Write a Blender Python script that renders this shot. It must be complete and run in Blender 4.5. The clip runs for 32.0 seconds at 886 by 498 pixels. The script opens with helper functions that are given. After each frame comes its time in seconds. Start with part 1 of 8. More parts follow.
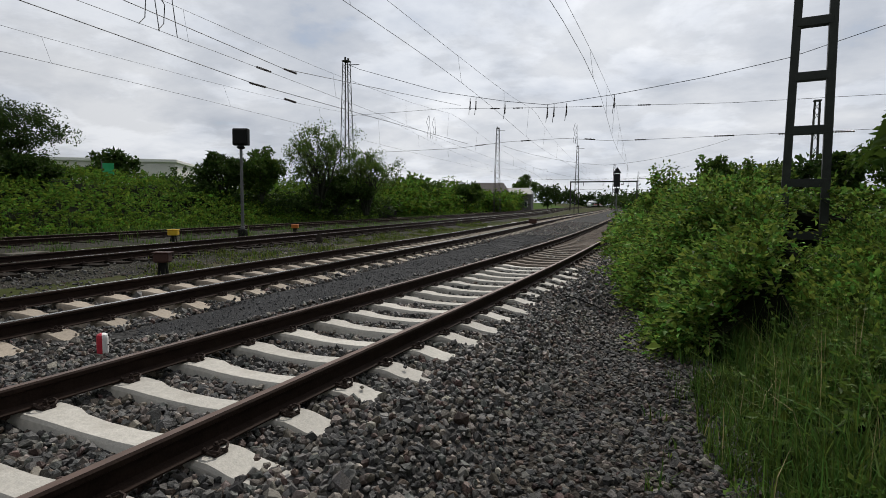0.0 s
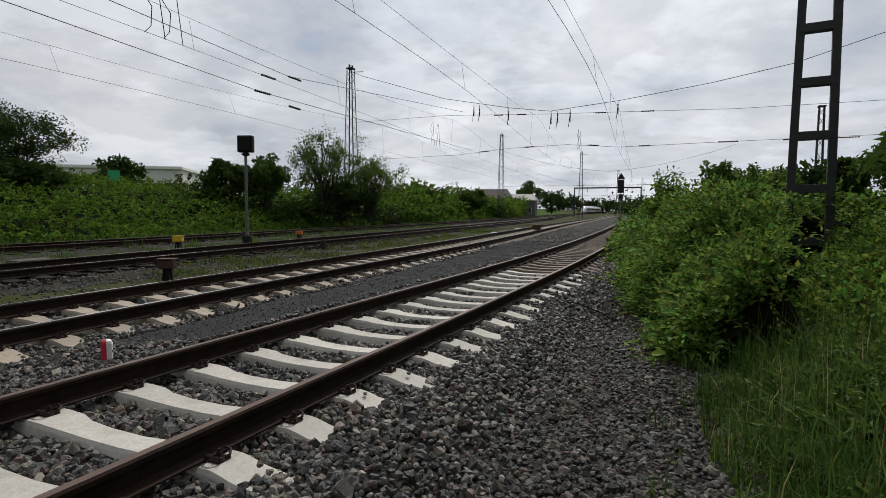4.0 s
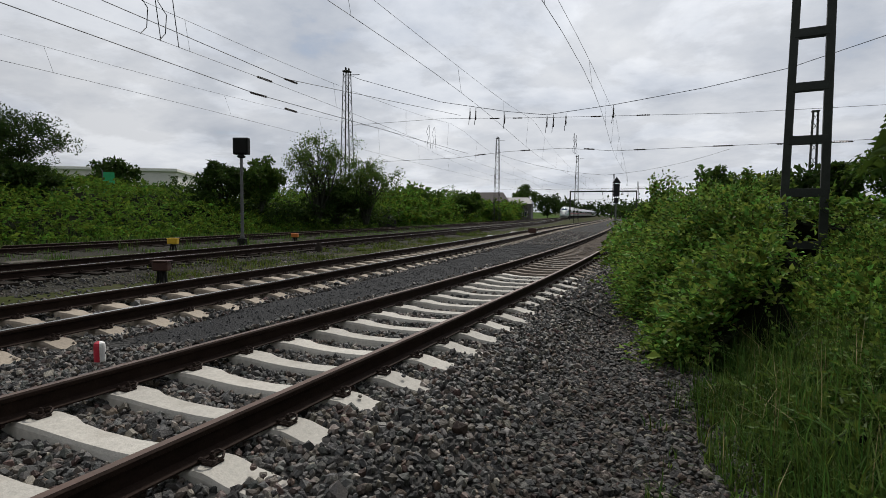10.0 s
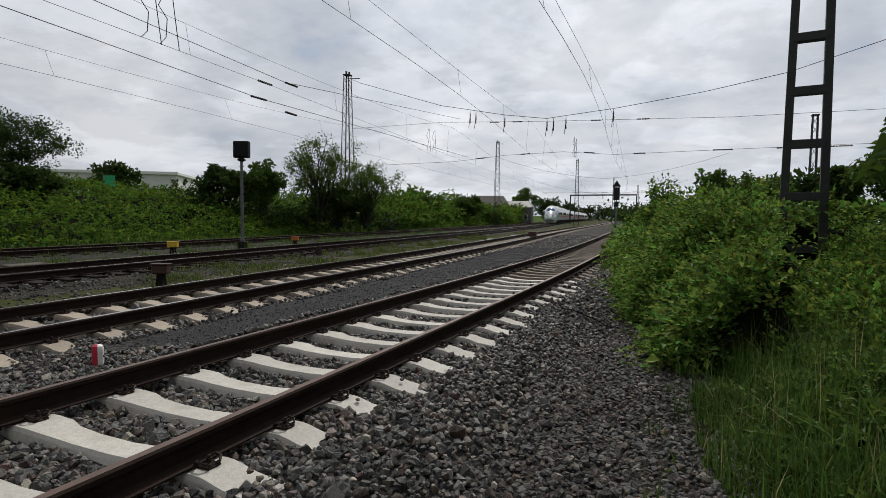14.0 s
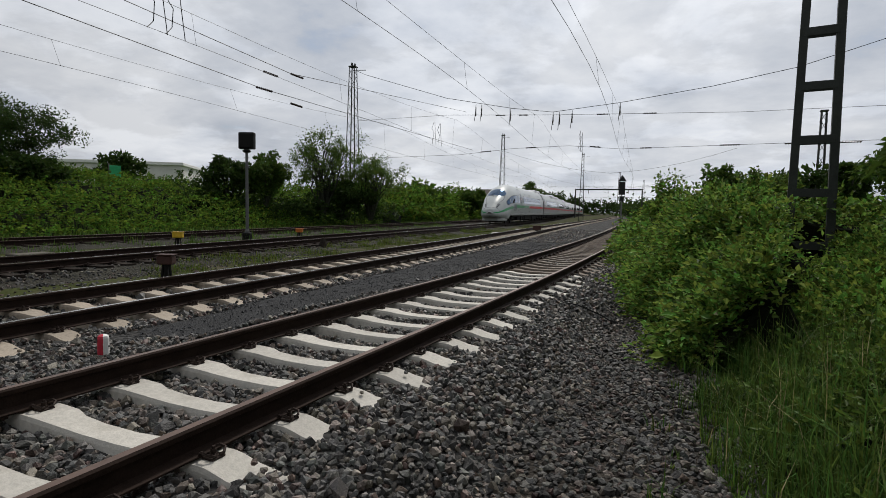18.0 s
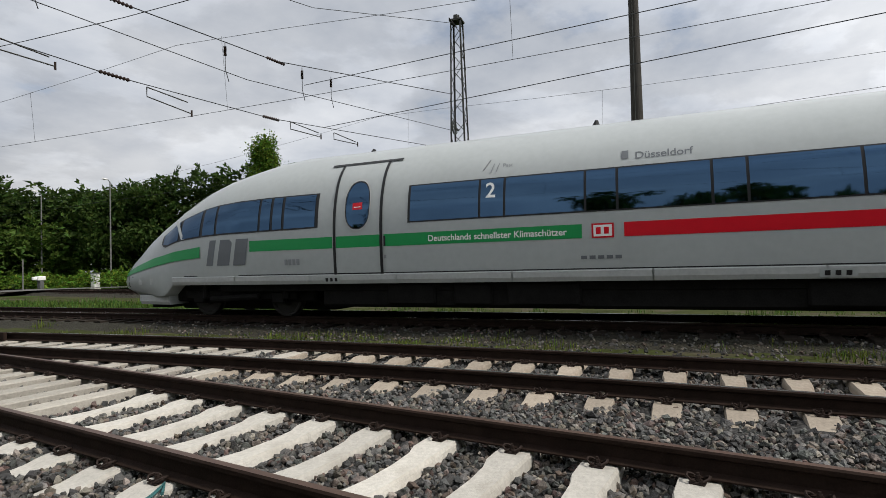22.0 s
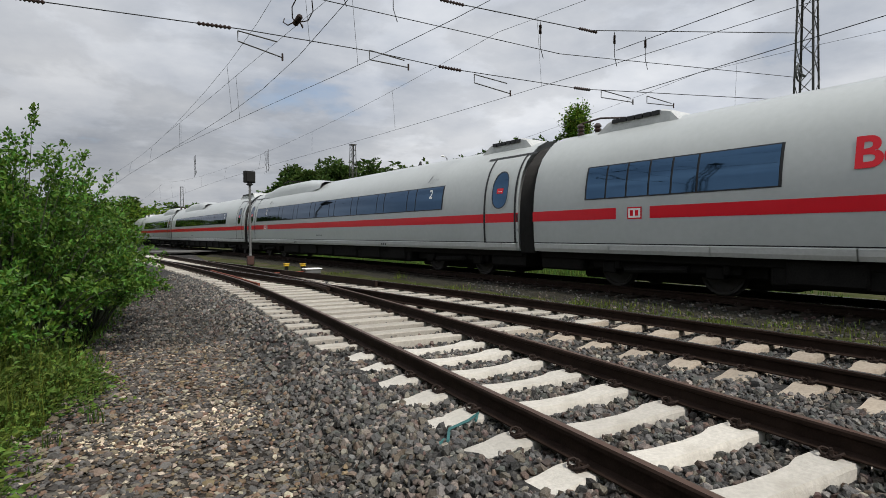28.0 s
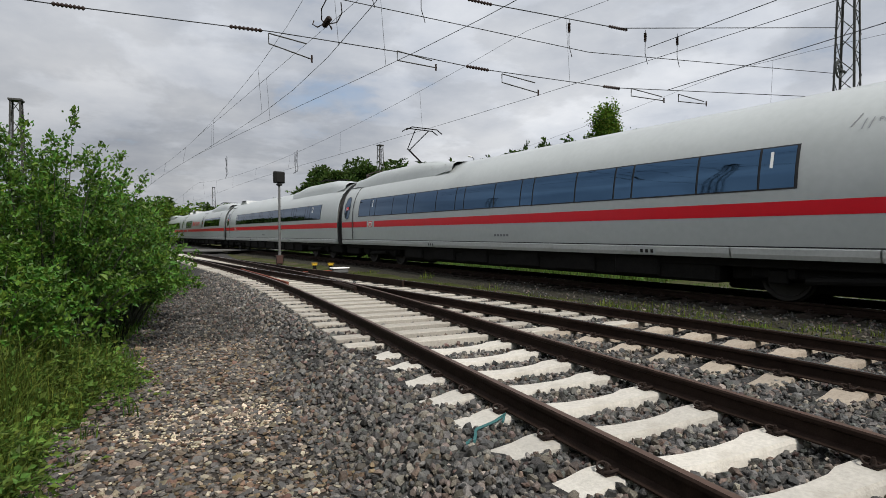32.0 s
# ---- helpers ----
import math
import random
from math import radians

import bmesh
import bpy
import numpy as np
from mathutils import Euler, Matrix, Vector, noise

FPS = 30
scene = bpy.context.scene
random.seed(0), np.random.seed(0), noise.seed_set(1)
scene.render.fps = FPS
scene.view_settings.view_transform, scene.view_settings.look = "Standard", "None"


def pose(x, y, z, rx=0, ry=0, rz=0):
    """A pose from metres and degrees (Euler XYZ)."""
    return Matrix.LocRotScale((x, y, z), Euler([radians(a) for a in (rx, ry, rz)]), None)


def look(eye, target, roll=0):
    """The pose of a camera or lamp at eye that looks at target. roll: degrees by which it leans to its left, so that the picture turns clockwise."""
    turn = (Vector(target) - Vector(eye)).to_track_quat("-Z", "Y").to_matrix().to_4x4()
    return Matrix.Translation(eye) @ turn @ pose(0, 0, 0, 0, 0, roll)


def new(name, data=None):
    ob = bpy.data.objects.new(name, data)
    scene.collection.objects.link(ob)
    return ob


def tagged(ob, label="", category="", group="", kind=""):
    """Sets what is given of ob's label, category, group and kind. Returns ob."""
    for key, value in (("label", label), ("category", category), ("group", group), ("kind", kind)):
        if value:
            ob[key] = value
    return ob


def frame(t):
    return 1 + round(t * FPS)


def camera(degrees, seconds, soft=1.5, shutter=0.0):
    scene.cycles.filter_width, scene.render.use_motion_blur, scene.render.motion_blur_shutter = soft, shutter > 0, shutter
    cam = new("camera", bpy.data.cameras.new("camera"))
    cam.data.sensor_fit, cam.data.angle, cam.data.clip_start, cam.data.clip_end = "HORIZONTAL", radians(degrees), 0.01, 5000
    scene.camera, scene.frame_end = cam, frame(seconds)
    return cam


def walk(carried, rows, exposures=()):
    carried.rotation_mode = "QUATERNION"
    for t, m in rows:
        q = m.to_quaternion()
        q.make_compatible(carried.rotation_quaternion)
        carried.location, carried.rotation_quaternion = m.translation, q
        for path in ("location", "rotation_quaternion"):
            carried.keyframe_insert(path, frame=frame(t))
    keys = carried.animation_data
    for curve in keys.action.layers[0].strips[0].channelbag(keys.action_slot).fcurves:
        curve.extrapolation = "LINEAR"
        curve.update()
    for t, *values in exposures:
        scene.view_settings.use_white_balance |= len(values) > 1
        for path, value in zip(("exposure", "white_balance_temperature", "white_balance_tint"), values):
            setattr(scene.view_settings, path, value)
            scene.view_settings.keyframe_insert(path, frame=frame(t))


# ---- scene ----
PATH = [
    (0, -0.181, 0.295, 1.176, 85.30, -0.42, 23.99),
    (0.5, -0.198, 0.304, 1.169, 85.61, -0.74, 24.00),
    (1, -0.205, 0.303, 1.167, 85.44, -0.76, 24.18),
    (1.5, -0.209, 0.307, 1.167, 85.10, -0.78, 24.19),
    (2, -0.210, 0.305, 1.167, 84.86, -0.74, 24.33),
    (2.5, -0.200, 0.304, 1.166, 85.32, -0.54, 23.95),
    (4.5, -0.176, 0.297, 1.175, 86.09, -0.25, 24.65),
    (5, -0.179, 0.300, 1.171, 86.19, -0.30, 24.87),
    (5.5, -0.181, 0.301, 1.168, 86.09, -0.51, 25.00),
    (6, -0.184, 0.300, 1.170, 85.99, -0.64, 24.94),
    (6.5, -0.183, 0.296, 1.173, 86.28, -0.52, 24.83),
    (7, -0.182, 0.301, 1.171, 86.38, -0.66, 24.58),
    (7.5, -0.181, 0.303, 1.168, 86.11, -0.71, 24.66),
    (8, -0.179, 0.304, 1.169, 85.76, -0.69, 24.48),
    (8.5, -0.172, 0.305, 1.171, 86.09, -0.52, 24.32),
    (9, -0.171, 0.307, 1.170, 86.25, -0.56, 24.17),
    (9.5, -0.172, 0.306, 1.170, 86.51, -0.55, 24.08),
    (10, -0.176, 0.304, 1.167, 86.29, -0.51, 23.98),
    (10.5, -0.177, 0.309, 1.169, 86.00, -0.61, 24.20),
    (11, -0.175, 0.310, 1.168, 85.93, -0.67, 24.03),
    (11.5, -0.171, 0.308, 1.166, 86.08, -0.71, 23.96),
    (12, -0.169, 0.313, 1.168, 86.44, -0.69, 24.05),
    (12.5, -0.164, 0.314, 1.166, 86.57, -0.51, 24.52),
    (13, -0.167, 0.316, 1.162, 86.40, -0.51, 24.56),
    (13.5, -0.167, 0.321, 1.161, 86.37, -0.53, 24.24),
    (14, -0.162, 0.310, 1.166, 86.65, -0.57, 24.01),
    (14.5, -0.161, 0.313, 1.166, 86.39, -0.49, 24.23),
    (16.5, -0.168, 0.321, 1.167, 85.98, -1.12, 24.53),
    (17, -0.180, 0.324, 1.168, 85.97, -1.11, 24.40),
    (17.5, -0.178, 0.325, 1.162, 85.63, -1.11, 24.82),
    (18, -0.177, 0.321, 1.169, 85.92, -1.10, 24.48),
    (18.5, -0.174, 0.318, 1.169, 86.03, -0.79, 25.04),
    (19, -0.176, 0.308, 1.170, 86.05, -0.57, 26.49),
    (19.5, -0.187, 0.311, 1.170, 85.95, -0.28, 28.95),
    (20, -0.206, 0.278, 1.180, 86.01, 0.91, 34.46),
    (20.3, -0.257, 0.288, 1.170, 87.43, 1.12, 39.48),
    (20.5, -0.245, 0.251, 1.199, 87.82, 0.37, 43.66),
    (20.6, -0.284, 0.236, 1.205, 87.87, 0.30, 46.53),
    (20.9, -0.344, 0.154, 1.180, 88.82, -0.29, 57.49),
    (21, -0.390, 0.067, 1.184, 88.63, 0.87, 65.62),
    (21.2, -0.415, 0.039, 1.175, 91.47, 0.99, 77.82),
    (21.5, -0.423, -0.071, 1.153, 91.72, 0.44, 94.25),
    (21.8, -0.397, -0.196, 1.167, 92.10, 1.49, 108.77),
    (22.0, -0.369, -0.222, 1.184, 91.45, 1.50, 120.35),
    (22.1, -0.363, -0.222, 1.192, 91.52, 1.18, 124.94),
    (22.3, -0.351, -0.193, 1.201, 91.46, 2.14, 133.46),
    (22.5, -0.359, -0.127, 1.206, 90.77, 2.02, 138.71),
    (23, -0.358, -0.057, 1.222, 89.65, 1.56, 143.17),
    (23.5, -0.318, -0.010, 1.220, 89.58, 1.29, 146.64),
    (24, -0.312, 0.024, 1.217, 89.81, 1.66, 149.21),
    (24.5, -0.308, 0.040, 1.212, 88.04, 0.64, 151.35),
    (26.5, -0.293, 0.044, 1.213, 87.70, 0.38, 151.50),
    (27, -0.281, 0.042, 1.214, 88.40, 0.07, 151.83),
    (27.5, -0.287, 0.041, 1.213, 88.37, 0.86, 152.45),
    (28, -0.276, 0.040, 1.214, 88.53, 0.11, 152.18),
    (28.5, -0.275, 0.030, 1.207, 88.88, -0.08, 152.52),
    (29, -0.279, 0.025, 1.206, 88.31, -0.07, 152.92),
    (29.5, -0.273, 0.027, 1.206, 88.85, 0.22, 153.77),
    (30, -0.271, 0.025, 1.203, 88.63, 0.01, 153.84),
    (30.5, -0.269, 0.026, 1.202, 88.87, -0.25, 154.05),
    (31, -0.268, 0.025, 1.201, 88.76, -0.25, 153.88),
    (31.5, -0.274, 0.023, 1.206, 88.71, -0.01, 154.53),
    (32, -0.273, 0.027, 1.208, 88.56, -0.11, 154.95),
]
cam = camera(78.23, 32.0, soft=0.6)
walk(cam, [(t, pose(x, y, z, rx, ry, rz)) for t, x, y, z, rx, ry, rz in PATH],
     [(0, -0.17), (2.5, -0.18), (4.5, -0.24), (19.8, -0.24), (20.6, -0.22), (20.9, -0.15), (21.3, 0.02), (21.8, 0.2), (22.5, 0.26), (24.5, 0.27), (32, 0.3)])

# ---- light: thin broken cloud with a veiled high sun ----
SUN_DIR = Vector((-0.12, 0.70, 0.82)).normalized()
sun = new("sun", bpy.data.lights.new("sun", "SUN"))
sun.data.energy, sun.data.angle, sun.data.color = 2.9, radians(4), (1.0, 0.95, 0.88)
sun.matrix_world = look(tuple(SUN_DIR * 60), (0, 0, 0))

world = bpy.data.worlds.new("cloudy_sky")
scene.world = world
world.use_nodes = True


def build_sky():
    nt = world.node_tree
    n, l = nt.nodes, nt.links
    n.clear()
    sky = n.new("ShaderNodeTexSky")
    sky.sky_type, sky.sun_disc = "NISHITA", False
    sky.sun_elevation = math.asin(SUN_DIR.z)
    sky.sun_rotation = math.atan2(SUN_DIR.x, SUN_DIR.y)
    tc = n.new("ShaderNodeTexCoord")
    sep = n.new("ShaderNodeSeparateXYZ")
    l.new(tc.outputs["Generated"], sep.inputs[0])
    up = n.new("ShaderNodeMath"); up.operation = "ADD"; up.inputs[1].default_value = 0.22
    absz = n.new("ShaderNodeMath"); absz.operation = "ABSOLUTE"
    l.new(sep.outputs["Z"], absz.inputs[0]); l.new(absz.outputs[0], up.inputs[0])
    flat = []
    for axis in ("X", "Y"):
        d = n.new("ShaderNodeMath"); d.operation = "DIVIDE"
        l.new(sep.outputs[axis], d.inputs[0]); l.new(up.outputs[0], d.inputs[1])
        flat.append(d)
    co = n.new("ShaderNodeCombineXYZ")
    l.new(flat[0].outputs[0], co.inputs[0]); l.new(flat[1].outputs[0], co.inputs[1])
    big = n.new("ShaderNodeTexNoise")
    big.inputs["Scale"].default_value, big.inputs["Detail"].default_value, big.inputs["Roughness"].default_value = 1.0, 8, 0.52
    big.inputs["Distortion"].default_value = 0.35
    l.new(co.outputs[0], big.inputs["Vector"])
    fine = n.new("ShaderNodeTexNoise")
    fine.inputs["Scale"].default_value, fine.inputs["Detail"].default_value, fine.inputs["Roughness"].default_value = 3.6, 9, 0.6
    l.new(co.outputs[0], fine.inputs["Vector"])
    # cloud brightness: grey undersides to white tops
    tone = n.new("ShaderNodeValToRGB")
    tone.color_ramp.elements[0].position, tone.color_ramp.elements[0].color = 0.36, (0.54, 0.59, 0.68, 1)
    tone.color_ramp.elements[1].position, tone.color_ramp.elements[1].color = 0.60, (0.93, 0.955, 1.0, 1)
    mixn = n.new("ShaderNodeMix"); mixn.data_type = "FLOAT"; mixn.inputs[0].default_value = 0.27
    l.new(big.outputs["Fac"], mixn.inputs[2]); l.new(fine.outputs["Fac"], mixn.inputs[3])
    l.new(mixn.outputs[0], tone.inputs[0])
    heap = n.new("ShaderNodeTexNoise")
    heap.inputs["Scale"].default_value, heap.inputs["Detail"].default_value, heap.inputs["Roughness"].default_value = 1.7, 11, 0.58
    heap.inputs["Distortion"].default_value = 0.2
    l.new(co.outputs[0], heap.inputs["Vector"])
    edge = n.new("ShaderNodeMapRange"); edge.interpolation_type = "SMOOTHSTEP"
    edge.inputs["From Min"].default_value, edge.inputs["From Max"].default_value = 0.475, 0.565
    edge.inputs["To Min"].default_value, edge.inputs["To Max"].default_value = 0.95, 1.10
    l.new(heap.outputs["Fac"], edge.inputs["Value"])
    cover = n.new("ShaderNodeValToRGB")
    cover.color_ramp.elements[0].position, cover.color_ramp.elements[1].position = 0.26, 0.40
    l.new(mixn.outputs[0], cover.inputs[0])
    # brighter cloud round the veiled sun
    dot = n.new("ShaderNodeVectorMath"); dot.operation = "DOT_PRODUCT"; dot.inputs[1].default_value = tuple(SUN_DIR)
    l.new(tc.outputs["Generated"], dot.inputs[0])
    half = n.new("ShaderNodeMath"); half.operation = "MULTIPLY_ADD"; half.inputs[1].default_value = half.inputs[2].default_value = 0.5
    l.new(dot.outputs["Value"], half.inputs[0])
    ramp = n.new("ShaderNodeValToRGB")
    levels = ((0.22, 0.38), (0.33, 0.58), (0.46, 0.59), (0.62, 0.60), (0.97, 1.0))
    while len(ramp.color_ramp.elements) < len(levels):
        ramp.color_ramp.elements.new(0.5)
    for e, (at, v) in zip(ramp.color_ramp.elements, levels):
        e.position, e.color = at, (v, v, v, 1)
    l.new(half.outputs[0], ramp.inputs[0])
    glow = n.new("ShaderNodeMath"); glow.operation = "MULTIPLY"; glow.inputs[1].default_value = 1.12
    l.new(ramp.outputs[0], glow.inputs[0])
    bg_sky = n.new("ShaderNodeBackground"); bg_sky.inputs[1].default_value = 0.10
    l.new(sky.outputs[0], bg_sky.inputs[0])
    bg_cloud = n.new("ShaderNodeBackground")
    lit = n.new("ShaderNodeMath"); lit.operation = "MULTIPLY"
    l.new(glow.outputs[0], lit.inputs[0]); l.new(edge.outputs[0], lit.inputs[1])
    l.new(tone.outputs[0], bg_cloud.inputs[0]); l.new(lit.outputs[0], bg_cloud.inputs[1])
    mix = n.new("ShaderNodeMixShader")
    l.new(cover.outputs[0], mix.inputs[0]); l.new(bg_sky.outputs[0], mix.inputs[1]); l.new(bg_cloud.outputs[0], mix.inputs[2])
    out = n.new("ShaderNodeOutputWorld")
    l.new(mix.outputs[0], out.inputs[0])


build_sky()


# ---- materials ----
def material(name, base, rough=0.7, metal=0.0, vary=0.15, scale=6.0, bump=0.0, bump_scale=40.0, second=None, second_at=0.55,
             per_object=0.0, per_island=0.0, translucent=0.0, spec=0.3, coord="Object", tints=()):
    """Principled surface with two scales of colour noise, optional fine relief, stain colour, and change from piece to piece."""
    m = bpy.data.materials.new(name)
    m.use_nodes = True
    n, l = m.node_tree.nodes, m.node_tree.links
    bsdf = n["Principled BSDF"]
    bsdf.inputs["Roughness"].default_value, bsdf.inputs["Metallic"].default_value = rough, metal
    bsdf.inputs["Specular IOR Level"].default_value = spec
    tc = n.new("ShaderNodeTexCoord")
    col = n.new("ShaderNodeRGB"); col.outputs[0].default_value = (*base, 1)
    last = col.outputs[0]
    big = n.new("ShaderNodeTexNoise")
    big.inputs["Scale"].default_value, big.inputs["Detail"].default_value = scale, 5
    l.new(tc.outputs[coord], big.inputs["Vector"])
    fine = n.new("ShaderNodeTexNoise")
    fine.inputs["Scale"].default_value, fine.inputs["Detail"].default_value = scale * 11, 4
    l.new(tc.outputs[coord], fine.inputs["Vector"])
    if tints:
        isl = n.new("ShaderNodeNewGeometry")
        scr = n.new("ShaderNodeMath"); scr.operation = "MULTIPLY"; scr.inputs[1].default_value = 91.3
        frc = n.new("ShaderNodeMath"); frc.operation = "FRACT"
        l.new(isl.outputs["Random Per Island"], scr.inputs[0]); l.new(scr.outputs[0], frc.inputs[0])
        tr_ = n.new("ShaderNodeValToRGB"); tr_.color_ramp.interpolation = "CONSTANT"
        while len(tr_.color_ramp.elements) < len(tints):
            tr_.color_ramp.elements.new(0.5)
        for k, tint in enumerate(tints):
            tr_.color_ramp.elements[k].position, tr_.color_ramp.elements[k].color = k / len(tints), (*tint, 1)
        l.new(frc.outputs[0], tr_.inputs[0])
        last = tr_.outputs[0]
    if second:
        ramp = n.new("ShaderNodeValToRGB")
        ramp.color_ramp.elements[0].position, ramp.color_ramp.elements[1].position = second_at, second_at + 0.14
        l.new(big.outputs["Fac"], ramp.inputs[0])
        mx = n.new("ShaderNodeMix"); mx.data_type = "RGBA"
        l.new(ramp.outputs[0], mx.inputs[0]); l.new(last, mx.inputs[6]); mx.inputs[7].default_value = (*second, 1)
        last = mx.outputs[2]
    hsv = n.new("ShaderNodeHueSaturation")
    l.new(last, hsv.inputs["Color"])
    add = n.new("ShaderNodeMath"); add.operation = "ADD"
    l.new(big.outputs["Fac"], add.inputs[0]); l.new(fine.outputs["Fac"], add.inputs[1])
    rng = n.new("ShaderNodeMapRange")
    rng.inputs["From Min"].default_value, rng.inputs["From Max"].default_value = 0.7, 1.3
    rng.inputs["To Min"].default_value, rng.inputs["To Max"].default_value = 1 - vary, 1 + vary
    l.new(add.outputs[0], rng.inputs["Value"])
    val = rng.outputs[0]
    for amount, node, socket in ((per_object, "ShaderNodeObjectInfo", "Random"), (per_island, "ShaderNodeNewGeometry", "Random Per Island")):
        if amount:
            src = n.new(node)
            r2 = n.new("ShaderNodeMapRange")
            r2.inputs["To Min"].default_value, r2.inputs["To Max"].default_value = 1 - amount, 1 + amount
            l.new(src.outputs[socket], r2.inputs["Value"])
            mul = n.new("ShaderNodeMath"); mul.operation = "MULTIPLY"
            l.new(val, mul.inputs[0]); l.new(r2.outputs[0], mul.inputs[1])
            val = mul.outputs[0]
            if node == "ShaderNodeNewGeometry":
                wob = n.new("ShaderNodeMath"); wob.operation = "MULTIPLY"; wob.inputs[1].default_value = 37.7
                fr = n.new("ShaderNodeMath"); fr.operation = "FRACT"
                l.new(src.outputs[socket], wob.inputs[0]); l.new(wob.outputs[0], fr.inputs[0])
                hr = n.new("ShaderNodeMapRange")
                hr.inputs["To Min"].default_value, hr.inputs["To Max"].default_value = 0.5 - 0.06 * amount, 0.5 + 0.06 * amount
                l.new(fr.outputs[0], hr.inputs["Value"]); l.new(hr.outputs[0], hsv.inputs["Hue"])
    l.new(val, hsv.inputs["Value"])
    l.new(hsv.outputs[0], bsdf.inputs["Base Color"])
    if bump:
        bn = n.new("ShaderNodeTexNoise")
        bn.inputs["Scale"].default_value, bn.inputs["Detail"].default_value = bump_scale, 6
        l.new(tc.outputs[coord], bn.inputs["Vector"])
        bp = n.new("ShaderNodeBump"); bp.inputs["Strength"].default_value = bump; bp.inputs["Distance"].default_value = 0.02
        l.new(bn.outputs["Fac"], bp.inputs["Height"]); l.new(bp.outputs[0], bsdf.inputs["Normal"])
    if translucent:
        tr = n.new("ShaderNodeBsdfTranslucent")
        l.new(hsv.outputs[0], tr.inputs["Color"])
        ms = n.new("ShaderNodeMixShader"); ms.inputs[0].default_value = translucent
        l.new(bsdf.outputs[0], ms.inputs[1]); l.new(tr.outputs[0], ms.inputs[2])
        l.new(ms.outputs[0], n["Material Output"].inputs[0])
    return m


def gravel_material(name, a, b, cell, depth=1.0):
    """Crushed stone seen from further off: cells of stone with dark joints."""
    m = bpy.data.materials.new(name)
    m.use_nodes = True
    n, l = m.node_tree.nodes, m.node_tree.links
    bsdf = n["Principled BSDF"]; bsdf.inputs["Roughness"].default_value = 0.85; bsdf.inputs["Specular IOR Level"].default_value = 0.08
    tc = n.new("ShaderNodeTexCoord")
    vo = n.new("ShaderNodeTexVoronoi"); vo.inputs["Scale"].default_value = 1 / cell
    l.new(tc.outputs["Object"], vo.inputs["Vector"])
    sep = n.new("ShaderNodeSeparateColor"); l.new(vo.outputs["Color"], sep.inputs[0])
    no = n.new("ShaderNodeTexNoise"); no.inputs["Scale"].default_value, no.inputs["Detail"].default_value = 1.1, 6
    l.new(tc.outputs["Object"], no.inputs["Vector"])
    mx = n.new("ShaderNodeMix"); mx.data_type = "RGBA"; mx.inputs[6].default_value, mx.inputs[7].default_value = (*a, 1), (*b, 1)
    ad = n.new("ShaderNodeMath"); ad.operation = "ADD"; l.new(sep.outputs[0], ad.inputs[0]); l.new(no.outputs["Fac"], ad.inputs[1])
    hf = n.new("ShaderNodeMath"); hf.operation = "MULTIPLY"; hf.inputs[1].default_value = 0.5; l.new(ad.outputs[0], hf.inputs[0])
    l.new(hf.outputs[0], mx.inputs[0])
    l.new(mx.outputs[2], bsdf.inputs["Base Color"])
    bp = n.new("ShaderNodeBump"); bp.inputs["Strength"].default_value = depth; bp.inputs["Distance"].default_value = cell * 0.8
    inv = n.new("ShaderNodeMath"); inv.operation = "SUBTRACT"; inv.inputs[0].default_value = 1.0
    l.new(vo.outputs["Distance"], inv.inputs[1]); l.new(inv.outputs[0], bp.inputs["Height"]); l.new(bp.outputs[0], bsdf.inputs["Normal"])
    return m


BASALT = ((0.080, 0.077, 0.074), (0.122, 0.100, 0.084), (0.058, 0.058, 0.055), (0.138, 0.130, 0.118), (0.088, 0.087, 0.083), (0.112, 0.080, 0.064), (0.084, 0.088, 0.078), (0.066, 0.063, 0.060), (0.215, 0.192, 0.160), (0.096, 0.090, 0.083), (0.150, 0.128, 0.106))
STONE = material("crushed_basalt", (0.1, 0.1, 0.1), 0.5, vary=0.35, scale=9, per_island=0.55, bump=0.4, bump_scale=90, spec=0.24, tints=tuple(tuple(v * 0.93 for v in c) for c in BASALT))
CHIPS = ((0.105, 0.098, 0.092), (0.150, 0.112, 0.080), (0.086, 0.084, 0.084), (0.165, 0.140, 0.112), (0.098, 0.096, 0.096), (0.125, 0.088, 0.066), (0.290, 0.265, 0.22), (0.090, 0.091, 0.094), (0.075, 0.072, 0.07), (0.118, 0.108, 0.098))
# the ballast's basalt tints scaled down to 0.66
STONE_PATH = material("darker_basalt_stone", (0.08, 0.08, 0.08), 0.6, vary=0.4, scale=9, per_island=0.6, bump=0.5, bump_scale=90, spec=0.18, tints=tuple(tuple(v * 0.66 for v in c) for c in BASALT))
STONE_MIXED = material("grey_and_brown_chips", (0.125, 0.108, 0.09), 0.8, vary=0.3, scale=9, per_island=0.45, spec=0.12, tints=tuple((r * 1.0, g * 0.95, b * 0.88) for r, g, b in CHIPS))
STONE_FINE = material("fine_grey_chips", (0.075, 0.076, 0.078), 0.7, vary=0.3, scale=9, per_island=0.6, spec=0.12)
STONE_PALE = material("pale_limestone_chips", (0.42, 0.35, 0.26), 0.9, vary=0.25, scale=9, per_island=0.5)
FINE_GRAVEL = gravel_material("fine_grey_gravel", (0.016, 0.016, 0.017), (0.06, 0.06, 0.06), 0.022)
# these two beds are darkened to paint the shaded gaps between stones
BALLAST_BED = gravel_material("ballast_bed", (0.018, 0.017, 0.016), (0.075, 0.073, 0.07), 0.055)
PATH_GRIT = gravel_material("trodden_grit", (0.02, 0.017, 0.014), (0.06, 0.052, 0.044), 0.03)
